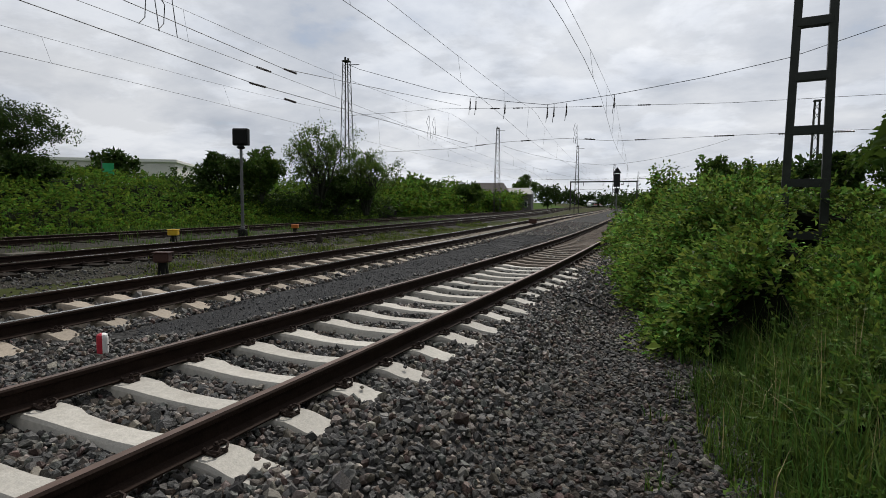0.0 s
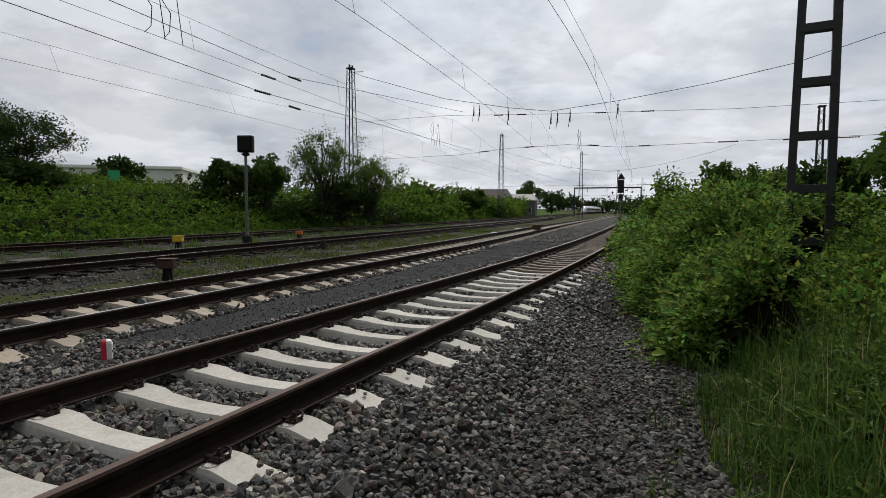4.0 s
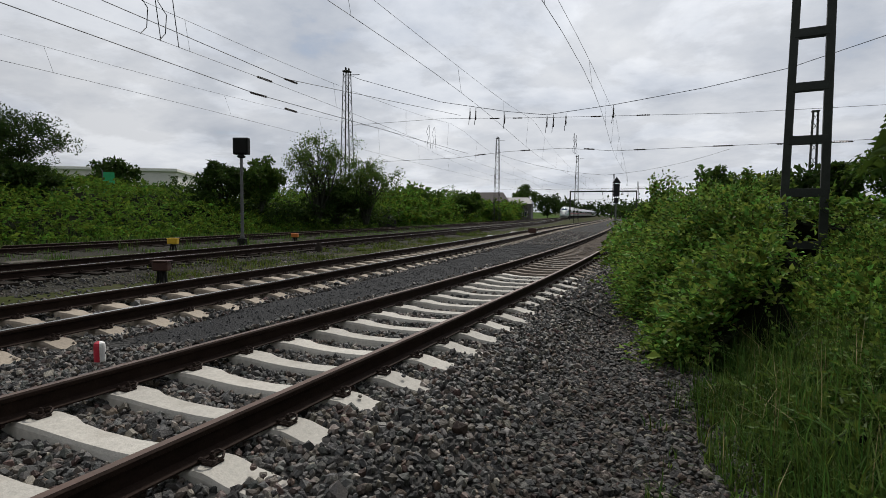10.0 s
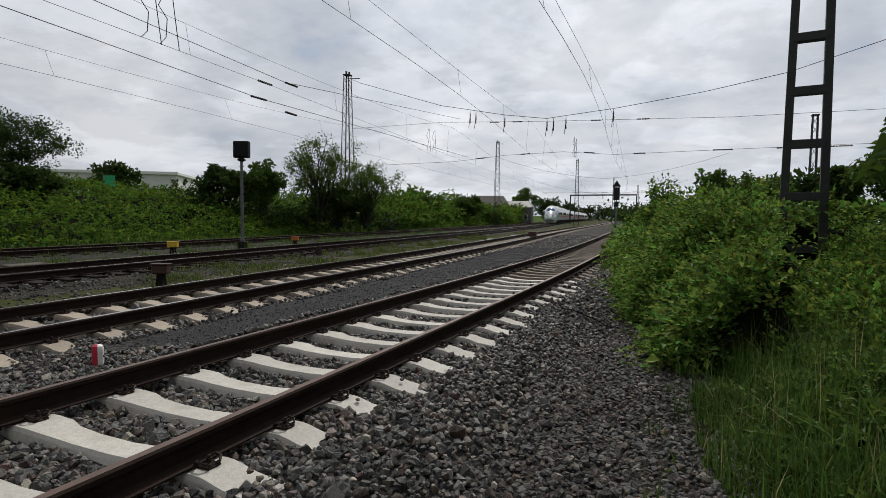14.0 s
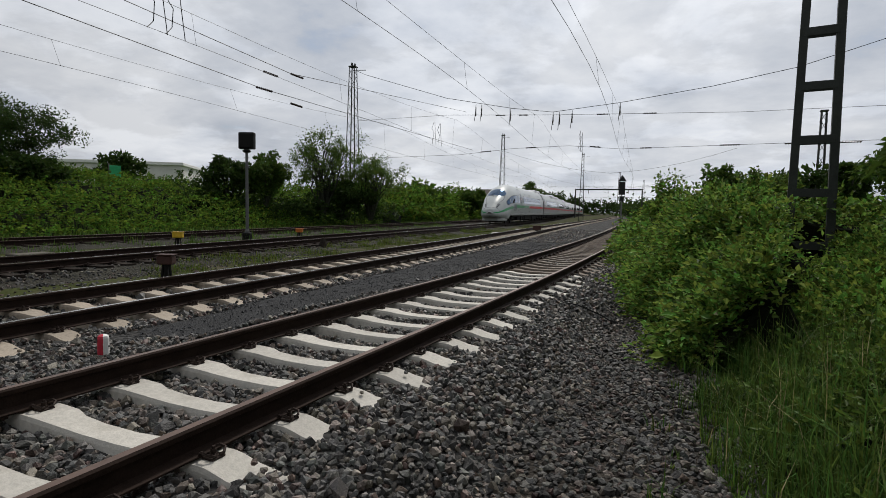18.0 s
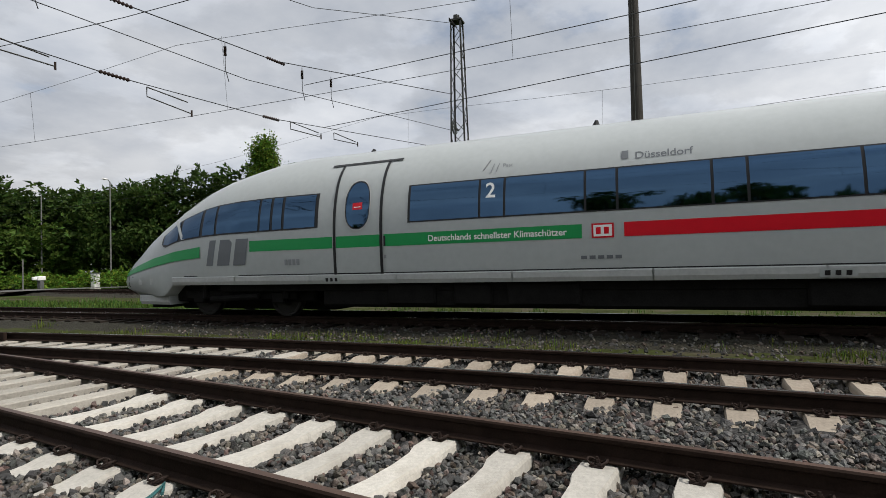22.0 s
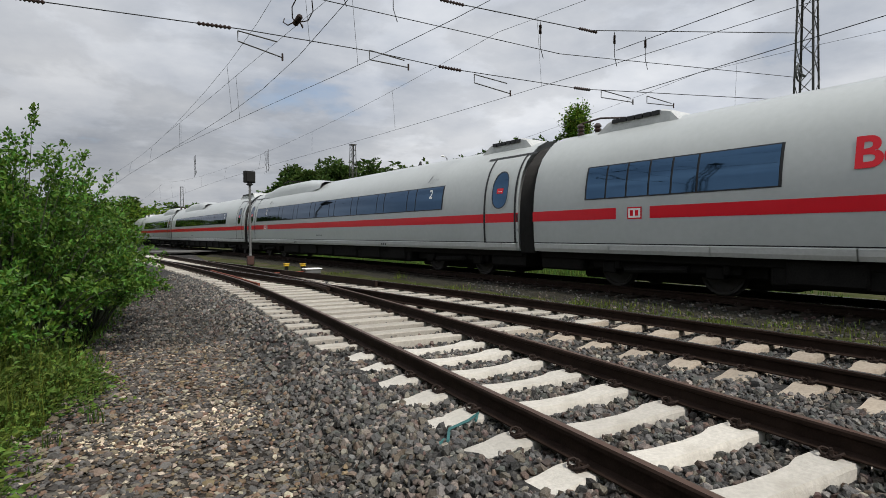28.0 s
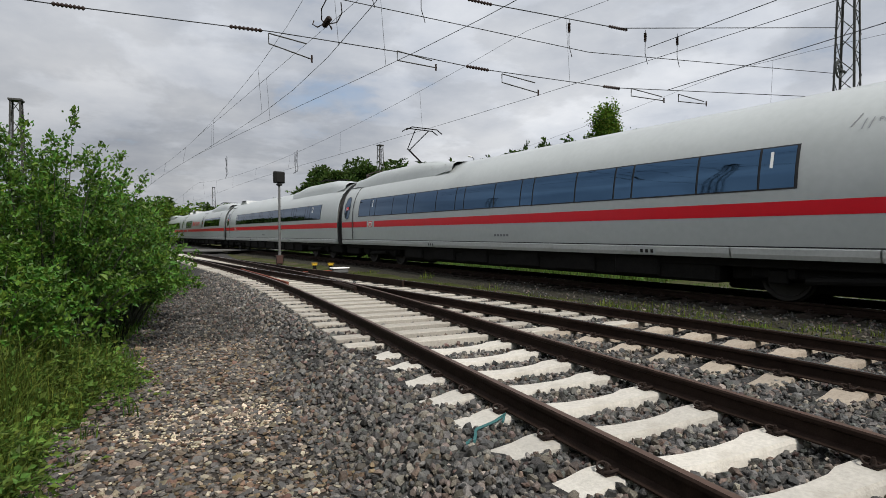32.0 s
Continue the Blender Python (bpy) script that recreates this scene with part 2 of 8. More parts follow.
OLD_BED = gravel_material("old_weedy_ballast", (0.016, 0.016, 0.012), (0.058, 0.054, 0.042), 0.05)
SOIL_GRASS = material("weedy_soil", (0.045, 0.052, 0.018), 0.95, vary=0.4, scale=0.9, bump=0.6, bump_scale=20, second=(0.06, 0.052, 0.036), second_at=0.5, spec=0.03)
MEADOW = material("rough_meadow", (0.05, 0.085, 0.018), 0.95, vary=0.35, scale=0.5, bump=0.6, bump_scale=14, spec=0.03)
CONCRETE = material("sleeper_concrete", (0.47, 0.445, 0.395), 0.8, vary=0.16, scale=3.0, bump=0.25, bump_scale=70, second=(0.37, 0.345, 0.30), second_at=0.56, per_object=0.12)
CONCRETE_OLD = material("brown_stained_sleeper_concrete", (0.32, 0.272, 0.215), 0.85, vary=0.22, scale=3.0, bump=0.25, bump_scale=60, second=(0.22, 0.175, 0.135), second_at=0.55, per_object=0.15)
CONCRETE_RUSTY = material("rust_brown_sleeper_concrete", (0.15, 0.12, 0.095), 0.85, vary=0.25, scale=3.0, bump=0.25, bump_scale=60, second=(0.09, 0.07, 0.055), second_at=0.55, per_object=0.2)
CONCRETE_MID = material("turnout_bearer_concrete", (0.345, 0.32, 0.275), 0.82, vary=0.18, scale=3.0, bump=0.25, bump_scale=60, second=(0.25, 0.225, 0.19), second_at=0.55, per_object=0.16)
CONCRETE_DULL = material("weathered_concrete", (0.36, 0.345, 0.31), 0.85, vary=0.2, scale=3.0, bump=0.25, bump_scale=60, per_object=0.15)
DUCT = material("mossy_duct_concrete", (0.11, 0.10, 0.082), 0.9, vary=0.3, scale=5, bump=0.3, bump_scale=50, per_object=0.2, spec=0.08)
TIMBER = material("tarred_sleeper_timber", (0.028, 0.023, 0.019), 0.9, vary=0.3, scale=5.0, bump=0.5, bump_scale=50, per_object=0.25, spec=0.05)
RUST_RAIL = material("rusty_rail_flank", (0.024, 0.0155, 0.012), 0.7, 0.1, vary=0.3, scale=8.0, bump=0.2, bump_scale=80, spec=0.06)
RAIL_TOP = material("rolled_rail_head", (0.115, 0.07, 0.05), 0.42, 0.5, vary=0.2, scale=5.0)
RAIL_SHINY = material("bright_running_rail_head", (0.55, 0.54, 0.52), 0.22, 0.95, vary=0.12, scale=5.0)
CLIP_STEEL = material("clip_steel", (0.035, 0.025, 0.021), 0.6, 0.3, vary=0.25, scale=30, spec=0.1)
RUST_RED = material("rust_red_plate", (0.17, 0.048, 0.028), 0.8, 0.1, vary=0.25, scale=8, bump=0.2)
GALV = material("weathered_galvanised_steel", (0.12, 0.122, 0.12), 0.6, 0.2, vary=0.2, scale=4)
MAST_GREY = material("mast_paint_grey", (0.055, 0.055, 0.05), 0.65, 0.2, vary=0.2, scale=5, spec=0.15)
MAST_DARK = material("dark_mast_paint", (0.052, 0.056, 0.052), 0.6, 0.2, vary=0.2, scale=5, spec=0.12)
POLE_GREY = material("grey_pole", (0.15, 0.15, 0.14), 0.6, 0.1, vary=0.15, scale=3)
POLE_DARK = material("dark_weathered_pole", (0.05, 0.046, 0.04), 0.75, 0.0, vary=0.25, scale=3, bump=0.2, bump_scale=30, spec=0.1)
WIRE = material("weathered_copper_wire", (0.035, 0.037, 0.038), 0.6, 0.3, vary=0.1)
INSUL = material("brown_insulator", (0.035, 0.022, 0.018), 0.3, vary=0.1)
BLACK = material("black_board", (0.012, 0.012, 0.012), 0.6, vary=0.1)
DARK_BOX = material("dark_signal_case", (0.014, 0.014, 0.013), 0.6, vary=0.15, spec=0.1)
LAMP_COVER = material("pale_lamp_cover", (0.22, 0.23, 0.23), 0.15, vary=0.1, spec=0.6)
GLASS_LENS = material("dark_lens", (0.02, 0.02, 0.025), 0.1, vary=0.05)
YELLOW = material("yellow_paint", (0.62, 0.40, 0.03), 0.6, vary=0.15, scale=8)
ORANGE = material("orange_paint", (0.50, 0.15, 0.03), 0.6, vary=0.15, scale=8)
WHITE_PAINT = material("white_paint", (0.74, 0.73, 0.70), 0.55, vary=0.08, scale=6)
RED_PAINT = material("red_paint", (0.48, 0.03, 0.05), 0.5, vary=0.1, scale=6)
BROWN_BOX = material("brown_painted_box", (0.055, 0.026, 0.02), 0.65, vary=0.25, scale=8)
LEAF_HEDGE = material("bramble_leaf", (0.135, 0.218, 0.04), 0.6, vary=0.45, scale=1.1, per_island=0.75, translucent=0.3, spec=0.08)
LEAF_BUSH = material("shrub_leaf", (0.09, 0.145, 0.026), 0.55, vary=0.35, scale=0.8, per_island=0.5, translucent=0.32, spec=0.15)
LEAF_SHRUB = material("fresh_shrub_leaf", (0.072, 0.15, 0.02), 0.45, vary=0.3, scale=0.8, per_island=0.5, translucent=0.3, spec=0.25)
LEAF_TREE = material("tree_leaf", (0.06, 0.105, 0.018), 0.6, vary=0.2, scale=0.5, per_island=0.4, translucent=0.35, spec=0.12)
LEAF_DARK = material("dark_tree_leaf", (0.038, 0.068, 0.014), 0.6, vary=0.2, scale=0.5, per_island=0.4, translucent=0.3, spec=0.1)
LEAF_BANK = material("bank_bramble_leaf", (0.095, 0.165, 0.022), 0.65, vary=0.3, scale=0.4, per_island=0.65, translucent=0.36, spec=0.05)
GRASS = material("tall_grass_blade", (0.07, 0.122, 0.024), 0.6, vary=0.35, scale=1.0, per_island=0.6, translucent=0.42, spec=0.08)
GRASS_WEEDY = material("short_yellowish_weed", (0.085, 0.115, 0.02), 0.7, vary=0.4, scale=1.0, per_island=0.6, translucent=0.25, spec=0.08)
GRASS_DRY = material("dry_grass_stem", (0.30, 0.25, 0.12), 0.7, vary=0.2, scale=1.0, per_island=0.3, translucent=0.3)
# near-black: paints the deep shade inside hedges and on the ground below growth
GROWTH_SHADE = material("painted_growth_shade", (0.008, 0.010, 0.005), 0.95, vary=0.4, scale=3, bump=0.8, bump_scale=12, spec=0.02)
BARK = material("bark", (0.05, 0.055, 0.04), 0.9, vary=0.3, scale=6, bump=0.5, bump_scale=30, spec=0.05)
TRAIN_WHITE = material("light_grey_train_paint", (0.39, 0.412, 0.405), 0.28, vary=0.05, scale=0.7, spec=0.45)
# set lighter than the body: the skirt's sky-facing brightness is in the colour
TRAIN_GREY = material("grey_train_skirt", (0.42, 0.43, 0.42), 0.45, vary=0.10, scale=1.5)
TRAIN_GREEN = material("green_stripe", (0.015, 0.27, 0.075), 0.3, vary=0.04)
TRAIN_RED = material("red_stripe", (0.60, 0.008, 0.02), 0.3, vary=0.04)
TRAIN_GLASS = material("tinted_window_glass", (0.048, 0.092, 0.155), 0.04, 1.0, vary=0.04)
TRAIN_FRAME = material("black_window_frame", (0.015, 0.015, 0.016), 0.4, vary=0.05)
TRAIN_DARK = material("dark_underframe", (0.012, 0.0115, 0.011), 0.7, vary=0.3, scale=4, spec=0.04)
BELLOWS = material("black_rubber_bellows", (0.03, 0.029, 0.028), 0.75, vary=0.2, scale=8, spec=0.1)
MARK_GREY = material("dark_grey_mark", (0.14, 0.15, 0.16), 0.4, vary=0.03)
TEXT_GREY = material("grey_lettering", (0.25, 0.26, 0.27), 0.4, vary=0.03)
TEXT_WHITE = material("white_lettering", (0.80, 0.80, 0.78), 0.4, vary=0.03)
# near-black steel: the shade under the cars is put into this colour
WHEEL_STEEL = material("wheel_steel", (0.022, 0.02, 0.018), 0.7, 0.1, vary=0.2, scale=8)
PLASTER = material("white_plaster", (0.62, 0.61, 0.58), 0.85, vary=0.1, scale=1)
PLASTER_GREY = material("grey_render_wall", (0.12, 0.115, 0.108), 0.85, vary=0.2, scale=1)
BROWN_WALL = material("brown_brick_wall", (0.12, 0.07, 0.05), 0.85, vary=0.25, scale=1)
ROOF_DARK = material("dark_roof_tiles", (0.06, 0.05, 0.046), 0.85, vary=0.2, scale=2)
PANE = material("house_window_glass", (0.03, 0.04, 0.05), 0.08, vary=0.05, spec=0.8)
ASPHALT = material("worn_asphalt", (0.10, 0.098, 0.092), 0.9, vary=0.15, scale=2)
CAR_WHITE = material("white_car_paint", (0.72, 0.72, 0.72), 0.2, vary=0.02)
TEAL_ROPE = material("faded_teal_strap", (0.04, 0.13, 0.13), 0.7, vary=0.2)
GREEN_SHEET = material("green_sheet", (0.06, 0.42, 0.2), 0.5, vary=0.1, translucent=0.4)
BLUE_PAINT = material("blue_wall_paint", (0.10, 0.16, 0.36), 0.7, vary=0.35, scale=2)


# ---- building tools ----
RNG = np.random.default_rng(7)


class Geo:
    """Collects vertices and faces of one part."""

    def __init__(self):
        self.v, self.f, self.m = [], [], []

    def add(self, verts, faces, slot=0):
        k = len(self.v)
        self.v += [tuple(map(float, p)) for p in verts]
        self.f += [tuple(i + k for i in q) for q in faces]
        self.m += [slot] * len(faces)
        return self

    def box(self, x0, x1, y0, y1, z0, z1, slot=0, bevel=0.0, m=None):
        b = min(bevel, (x1 - x0) / 3, (y1 - y0) / 3, (z1 - z0) / 3)
        if b <= 0:
            vs = [(x, y, z) for z in (z0, z1) for x, y in ((x0, y0), (x1, y0), (x1, y1), (x0, y1))]
            fs = [(3, 2, 1, 0), (4, 5, 6, 7), (0, 1, 5, 4), (1, 2, 6, 5), (2, 3, 7, 6), (3, 0, 4, 7)]
        else:
            vs, ring = [], lambda e: [(x0 + e, y0), (x1 - e, y0), (x1, y0 + e), (x1, y1 - e), (x1 - e, y1), (x0 + e, y1), (x0, y1 - e), (x0, y0 + e)]
            inner = [(x0 + b, y0 + b), (x1 - b, y0 + b), (x1 - b, y0 + b), (x1 - b, y1 - b), (x1 - b, y1 - b), (x0 + b, y1 - b), (x0 + b, y1 - b), (x0 + b, y0 + b)]
            vs += [(x, y, z0) for x, y in inner] + [(x, y, z0 + b) for x, y in ring(b)] + [(x, y, z1 - b) for x, y in ring(b)] + [(x, y, z1) for x, y in inner]
            fs = [tuple(reversed((0, 2, 4, 6))), (24, 26, 28, 30)]
            for r in range(3):
                for i in range(8):
                    j = (i + 1) % 8
                    fs.append((r * 8 + i, r * 8 + j, r * 8 + 8 + j, r * 8 + 8 + i))
        if m is not None:
            vs = [m @ Vector(p) for p in vs]
        return self.add(vs, fs, slot)

    def tube(self, pts, r, n=6, slot=0, close=True):
        pts = [Vector(p) for p in pts]
        rs = r if isinstance(r, (list, tuple)) else [r] * len(pts)
        vs, fs = [], []
        side = None
        for i, p in enumerate(pts):
            d = (pts[min(i + 1, len(pts) - 1)] - pts[max(i - 1, 0)])
            d = d.normalized() if d.length > 1e-9 else Vector((0, 0, 1))
            if side is None:
                side = d.cross(Vector((0, 0, 1)) if abs(d.z) < 0.9 else Vector((1, 0, 0))).normalized()
            else:
                side = (side - d * side.dot(d)).normalized()
            up = d.cross(side)
            for k in range(n):
                a = 2 * math.pi * k / n
                vs.append(p + (side * math.cos(a) + up * math.sin(a)) * rs[i])
        for i in range(len(pts) - 1):
            for k in range(n):
                fs.append((i * n + k, i * n + (k + 1) % n, (i + 1) * n + (k + 1) % n, (i + 1) * n + k))
        if close:
            fs += [tuple(reversed(range(n))), tuple(range((len(pts) - 1) * n, len(pts) * n))]
        return self.add(vs, fs, slot)

    def grid(self, rows, slot=0, wrap=False):
        n = len(rows[0])
        vs = [p for r in rows for p in r]
        fs = []
        for i in range(len(rows) - 1):
            for k in range(n if wrap else n - 1):
                fs.append((i * n + k, i * n + (k + 1) % n, (i + 1) * n + (k + 1) % n, (i + 1) * n + k))
        return self.add(vs, fs, slot)

    def lathe(self, cx, cy, prof, n=16, slot=0):
        rows = [[(cx + r * math.cos(2 * math.pi * k / n), cy + r * math.sin(2 * math.pi * k / n), z) for k in range(n)] for r, z in prof]
        self.grid(rows, slot, True)
        k = len(self.v)
        self.f += [tuple(reversed(range(k - len(prof) * n, k - len(prof) * n + n))), tuple(range(k - n, k))]
        self.m += [slot, slot]
        return self

    def mesh(self, name, mats, smooth=False):
        me = bpy.data.meshes.new(name)
        me.from_pydata(self.v, [], self.f)
        for mt in (mats if isinstance(mats, (list, tuple)) else [mats]):
            me.materials.append(mt)
        if any(self.m):
            me.polygons.foreach_set("material_index", self.m)
        if smooth:
            me.polygons.foreach_set("use_smooth", [True] * len(self.f))
        me.update()
        return me


def part(name, geo, mats, parent=None, label="", smooth=False):
    """Links a Geo or a ready mesh as one mesh object under a thing or a part."""
    me = geo.mesh(name, mats, smooth) if isinstance(geo, Geo) else geo
    ob = new(name, me)
    if parent is not None:
        ob.parent = parent
    if label:
        ob["label"] = label
    return ob


def thing(name, label, category, group="", kind="", m=None):
    ob = new(name)
    ob.empty_display_size = 0.2
    if m is not None:
        ob.matrix_basis = m
    return tagged(ob, label, category, group, kind)


def fast_mesh(name, verts, tris, mat, smooth=False):
    """A mesh from arrays of vertices and triangles."""
    me = bpy.data.meshes.new(name)
    me.vertices.add(len(verts))
    me.vertices.foreach_set("co", np.asarray(verts, np.float32).ravel())
    me.loops.add(3 * len(tris))
    me.loops.foreach_set("vertex_index", np.asarray(tris, np.int32).ravel())
    me.polygons.add(len(tris))
    me.polygons.foreach_set("loop_start", np.arange(0, 3 * len(tris), 3, dtype=np.int32))
    me.polygons.foreach_set("use_smooth", np.full(len(tris), smooth))
    me.update(calc_edges=True)
    me.materials.append(mat)
    return me


def spline(knots):
    """Natural cubic through (y, x) knots, straight on beyond the ends."""
    xs, ys = np.array([k[0] for k in knots], float), np.array([k[1] for k in knots], float)
    n, h = len(xs), np.diff(xs)
    a, b = np.eye(n), np.zeros(n)
    for i in range(1, n - 1):
        a[i, i - 1], a[i, i], a[i, i + 1] = h[i - 1], 2 * (h[i - 1] + h[i]), h[i]
        b[i] = 6 * ((ys[i + 1] - ys[i]) / h[i] - (ys[i] - ys[i - 1]) / h[i - 1])
    mm = np.linalg.solve(a, b)

    def at(x):
        x = np.asarray(x, float)
        q = np.clip(x, xs[0], xs[-1])
        i = np.clip(np.searchsorted(xs, q) - 1, 0, n - 2)
        u, w = (xs[i + 1] - q) / h[i], (q - xs[i]) / h[i]
        r = u * ys[i] + w * ys[i + 1] + ((u ** 3 - u) * mm[i] + (w ** 3 - w) * mm[i + 1]) * h[i] ** 2 / 6
        s0 = (ys[1] - ys[0]) / h[0] - h[0] * mm[1] / 6
        s1 = (ys[-1] - ys[-2]) / h[-1] + h[-1] * mm[-2] / 6
        return r + np.where(x < xs[0], (x - xs[0]) * s0, 0) + np.where(x > xs[-1], (x - xs[-1]) * s1, 0)
    return at


def noise2(x, y, scale, seed=0):
    """Smooth value noise on arrays, about -1 to 1."""
    x, y = np.asarray(x, float) / scale + 100.3 + seed * 17.1, np.asarray(y, float) / scale + 57.7 + seed * 9.3
    xi, yi = np.floor(x).astype(int), np.floor(y).astype(int)
    fx, fy = x - xi, y - yi
    fx, fy = fx * fx * (3 - 2 * fx), fy * fy * (3 - 2 * fy)

    def rnd(a, b):
        q = np.sin(a * 127.1 + b * 311.7 + seed * 74.7) * 43758.5453
        return (q - np.floor(q)) * 2 - 1
    return (rnd(xi, yi) * (1 - fx) + rnd(xi + 1, yi) * fx) * (1 - fy) + (rnd(xi, yi + 1) * (1 - fx) + rnd(xi + 1, yi + 1) * fx) * fy


# centre lines of the four tracks: x over y
AX = spline([(-120, 14.0), (-80, 7.0), (-45, 1.05), (-33, -0.87), (-26, -1.85), (-20, -2.65), (-15, -3.12), (-10, -3.30), (-4, -3.32), (2, -3.30), (8, -3.27), (15, -3.36), (20, -3.52), (30, -4.05), (45, -5.05), (85, -8.3), (133, -12.6), (220, -20.5), (400, -38)])
BX = spline([(-33, -0.87), (-30, -1.42), (-24, -2.55), (-19, -3.55), (-14, -4.65), (-10, -5.47), (-6, -6.11), (0, -6.72), (4, -6.99), (10, -7.42), (16.5, -7.88), (24, -8.55), (35.5, -9.75), (52, -11.4), (86, -14.3), (162, -21.2), (400, -44)])
CX = spline([(-120, 4.48), (-80, -0.59), (-50, -4.7), (-30, -7.75), (-15, -9.94), (0, -11.95), (15, -13.55), (30, -15.05), (50, -17.2), (80, -20.8), (120, -27.0), (180, -36.39), (260, -46.45), (350, -54.3), (700, -85)])


DX = spline([(-120, -20.5), (-60, -20.0), (-10, -19.6), (5, -19.5), (14, -19.85), (20, -20.3), (41, -22.0), (69, -24.8), (120, -31.6), (180, -41.0), (260, -51.2), (350, -59.2)])


def heading(fn, y):
    return math.atan2(-(float(fn(y + 0.5)) - float(fn(y - 0.5))), 1.0)


# ---- ground ----
EDGE = spline([(-60, 4.5), (-33, 0.6), (-21.5, 0.45), (-10, 0.38), (-5, 0.75), (0, 0.6), (3.8, 0.14), (5.8, -0.05), (9.4, -0.42), (13.6, -1.3), (23, -2.2), (40, -3.4), (85, -6.2), (220, -18)])  # where the verge begins beside the path


def smooth(a, b, x):
    t = np.clip((x - a) / (b - a), 0, 1)
    return t * t * (3 - 2 * t)


def ground_z(x, y):
    x, y = np.asarray(x, float), np.asarray(y, float)
    oa, ob, oc = x - AX(y), x - BX(np.maximum(y, -33)), x - CX(y)
    z = np.full(x.shape, -0.232)
    bury = np.maximum(smooth(0.86, 1.12, oa), np.maximum(smooth(0.86, 1.15, ob) * (oa < -0.85), smooth(-0.86, -1.2, ob) * (ob < 0)) * 0.75)
    bury = np.where((oa < -0.8) & (ob > 0.8), np.maximum(bury, 0.75 * smooth(-0.86, -1.15, oa)), bury)
    z = z + 0.004 * bury                                                    # ballast heaped round the sleeper ends
    z = z - 0.034 * np.maximum(smooth(0.82, 0.62, np.abs(oa)), smooth(0.82, 0.62, np.abs(ob)) * (y > -6.6))   # stones lie lower between the rails
    z = z - 0.272 * smooth(1.5, 2.25, oa)                                  # shoulder down to the path
    z = z + 0.12 * smooth(0.0, 1.5, x - EDGE(y))
    z = z - 0.11 * smooth(-1.6, -2.4, ob)            # down to the strip of weeds
    z = z + 0.05 * smooth(3.2, 1.9, oc)
    z = z + 0.085 * smooth(1.9, 1.3, np.abs(oc)) + 0.1 * smooth(2.1, 1.3, np.abs(x - DX(y)))   # old tracks lie deep in their bed
    z = z + np.where((oa < -1.45) & (ob > 1.35), 0.05 * smooth(3, 6, y), 0)  # fine gravel spread between the tracks
    far = CX(y) - 7.9 - x
    rise = smooth(3.0, 13.0, far) * (0.25 + 2.35 * smooth(4, 16, y)) * smooth(-14, 2, y)
    z = z + rise * (1 + 0.12 * noise2(x, y, 5)) + 0.05 * smooth(2, 5, far) * noise2(x, y, 1.3)
    rough = smooth(2.0, 2.4, oa)
    return z + 0.018 * noise2(x, y, 0.6, 3) + 0.012 * noise2(x, y, 0.23, 5) + 0.02 * rough * noise2(x, y, 1.7, 8)


def build_ground():
    def axis(stops):
        out = [stops[0][0]]
        for (a, _), (b, st) in zip(stops, stops[1:]):
            k = max(1, round((b - a) / st))
            out += list(a + (b - a) * (np.arange(k) + 1) / k)
        return np.array(out)
    xs = axis([(-1500, 0), (-200, 130), (-60, 10), (-32, 1.2), (-10, 0.5), (2.5, 0.2), (8, 0.8), (40, 4), (200, 40), (1500, 200)])
    ys = axis([(-1500, 0), (-200, 160), (-60, 6), (-16, 1.0), (-8, 0.4), (16, 0.25), (30, 0.7), (80, 2.5), (300, 12), (1500, 150)])
    X, Y = np.meshgrid(xs, ys)
    Z = ground_z(X, Y)
    n = len(xs)
    g = Geo()
    g.v = list(zip(X.ravel().tolist(), Y.ravel().tolist(), Z.ravel().tolist()))
    cx, cy = (X[:-1, :-1] + X[1:, 1:]) / 2, (Y[:-1, :-1] + Y[1:, 1:]) / 2
    oa, ob, oc = cx - AX(cy), cx - BX(np.maximum(cy, -33)), cx - CX(cy)
    zone = np.full(cx.shape, 4)
    # zone 6 paints the shade under brambles and verge growth near-black
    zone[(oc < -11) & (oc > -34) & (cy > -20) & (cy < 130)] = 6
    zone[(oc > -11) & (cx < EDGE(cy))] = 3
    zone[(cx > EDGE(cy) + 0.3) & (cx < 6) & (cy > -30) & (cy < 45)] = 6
    zone[np.abs(oc) < 2.2] = 2
    zone[np.abs(cx - DX(cy)) < 2.2] = 2
    zone[(ob > -2.1) & (oa < 2.1)] = 0
    zone[(oa >= 2.1) & (cx < EDGE(cy))] = 1
    zone[(oa < -1.5) & (ob > 1.4) & (cy > 4.2) & (cy < 24)] = 5
    for i in range(len(ys) - 1):
        for k in range(n - 1):
            g.f.append((i * n + k, i * n + k + 1, i * n + n + k + 1, i * n + n + k))
    g.m = zone.ravel().tolist()
    ob_ = part("ground", g, [BALLAST_BED, PATH_GRIT, OLD_BED, SOIL_GRASS, MEADOW, FINE_GRAVEL, GROWTH_SHADE], smooth=True)
    tagged(ob_, "trackside ground of dark ballast, gritty path, weedy soil, meadow and painted undergrowth shade", "ground", kind="structure")


build_ground()


# ---- tracks ----
RAIL = [(-0.07, -0.159), (0.07, -0.159), (0.07, -0.149), (0.012, -0.128), (0.009, -0.052), (0.035, -0.038), (0.036, -0.012), (0.024, 0.0), (-0.024, 0.0), (-0.036, -0.012), (-0.035, -0.038), (-0.009, -0.052), (-0.012, -0.128), (-0.07, -0.149)]


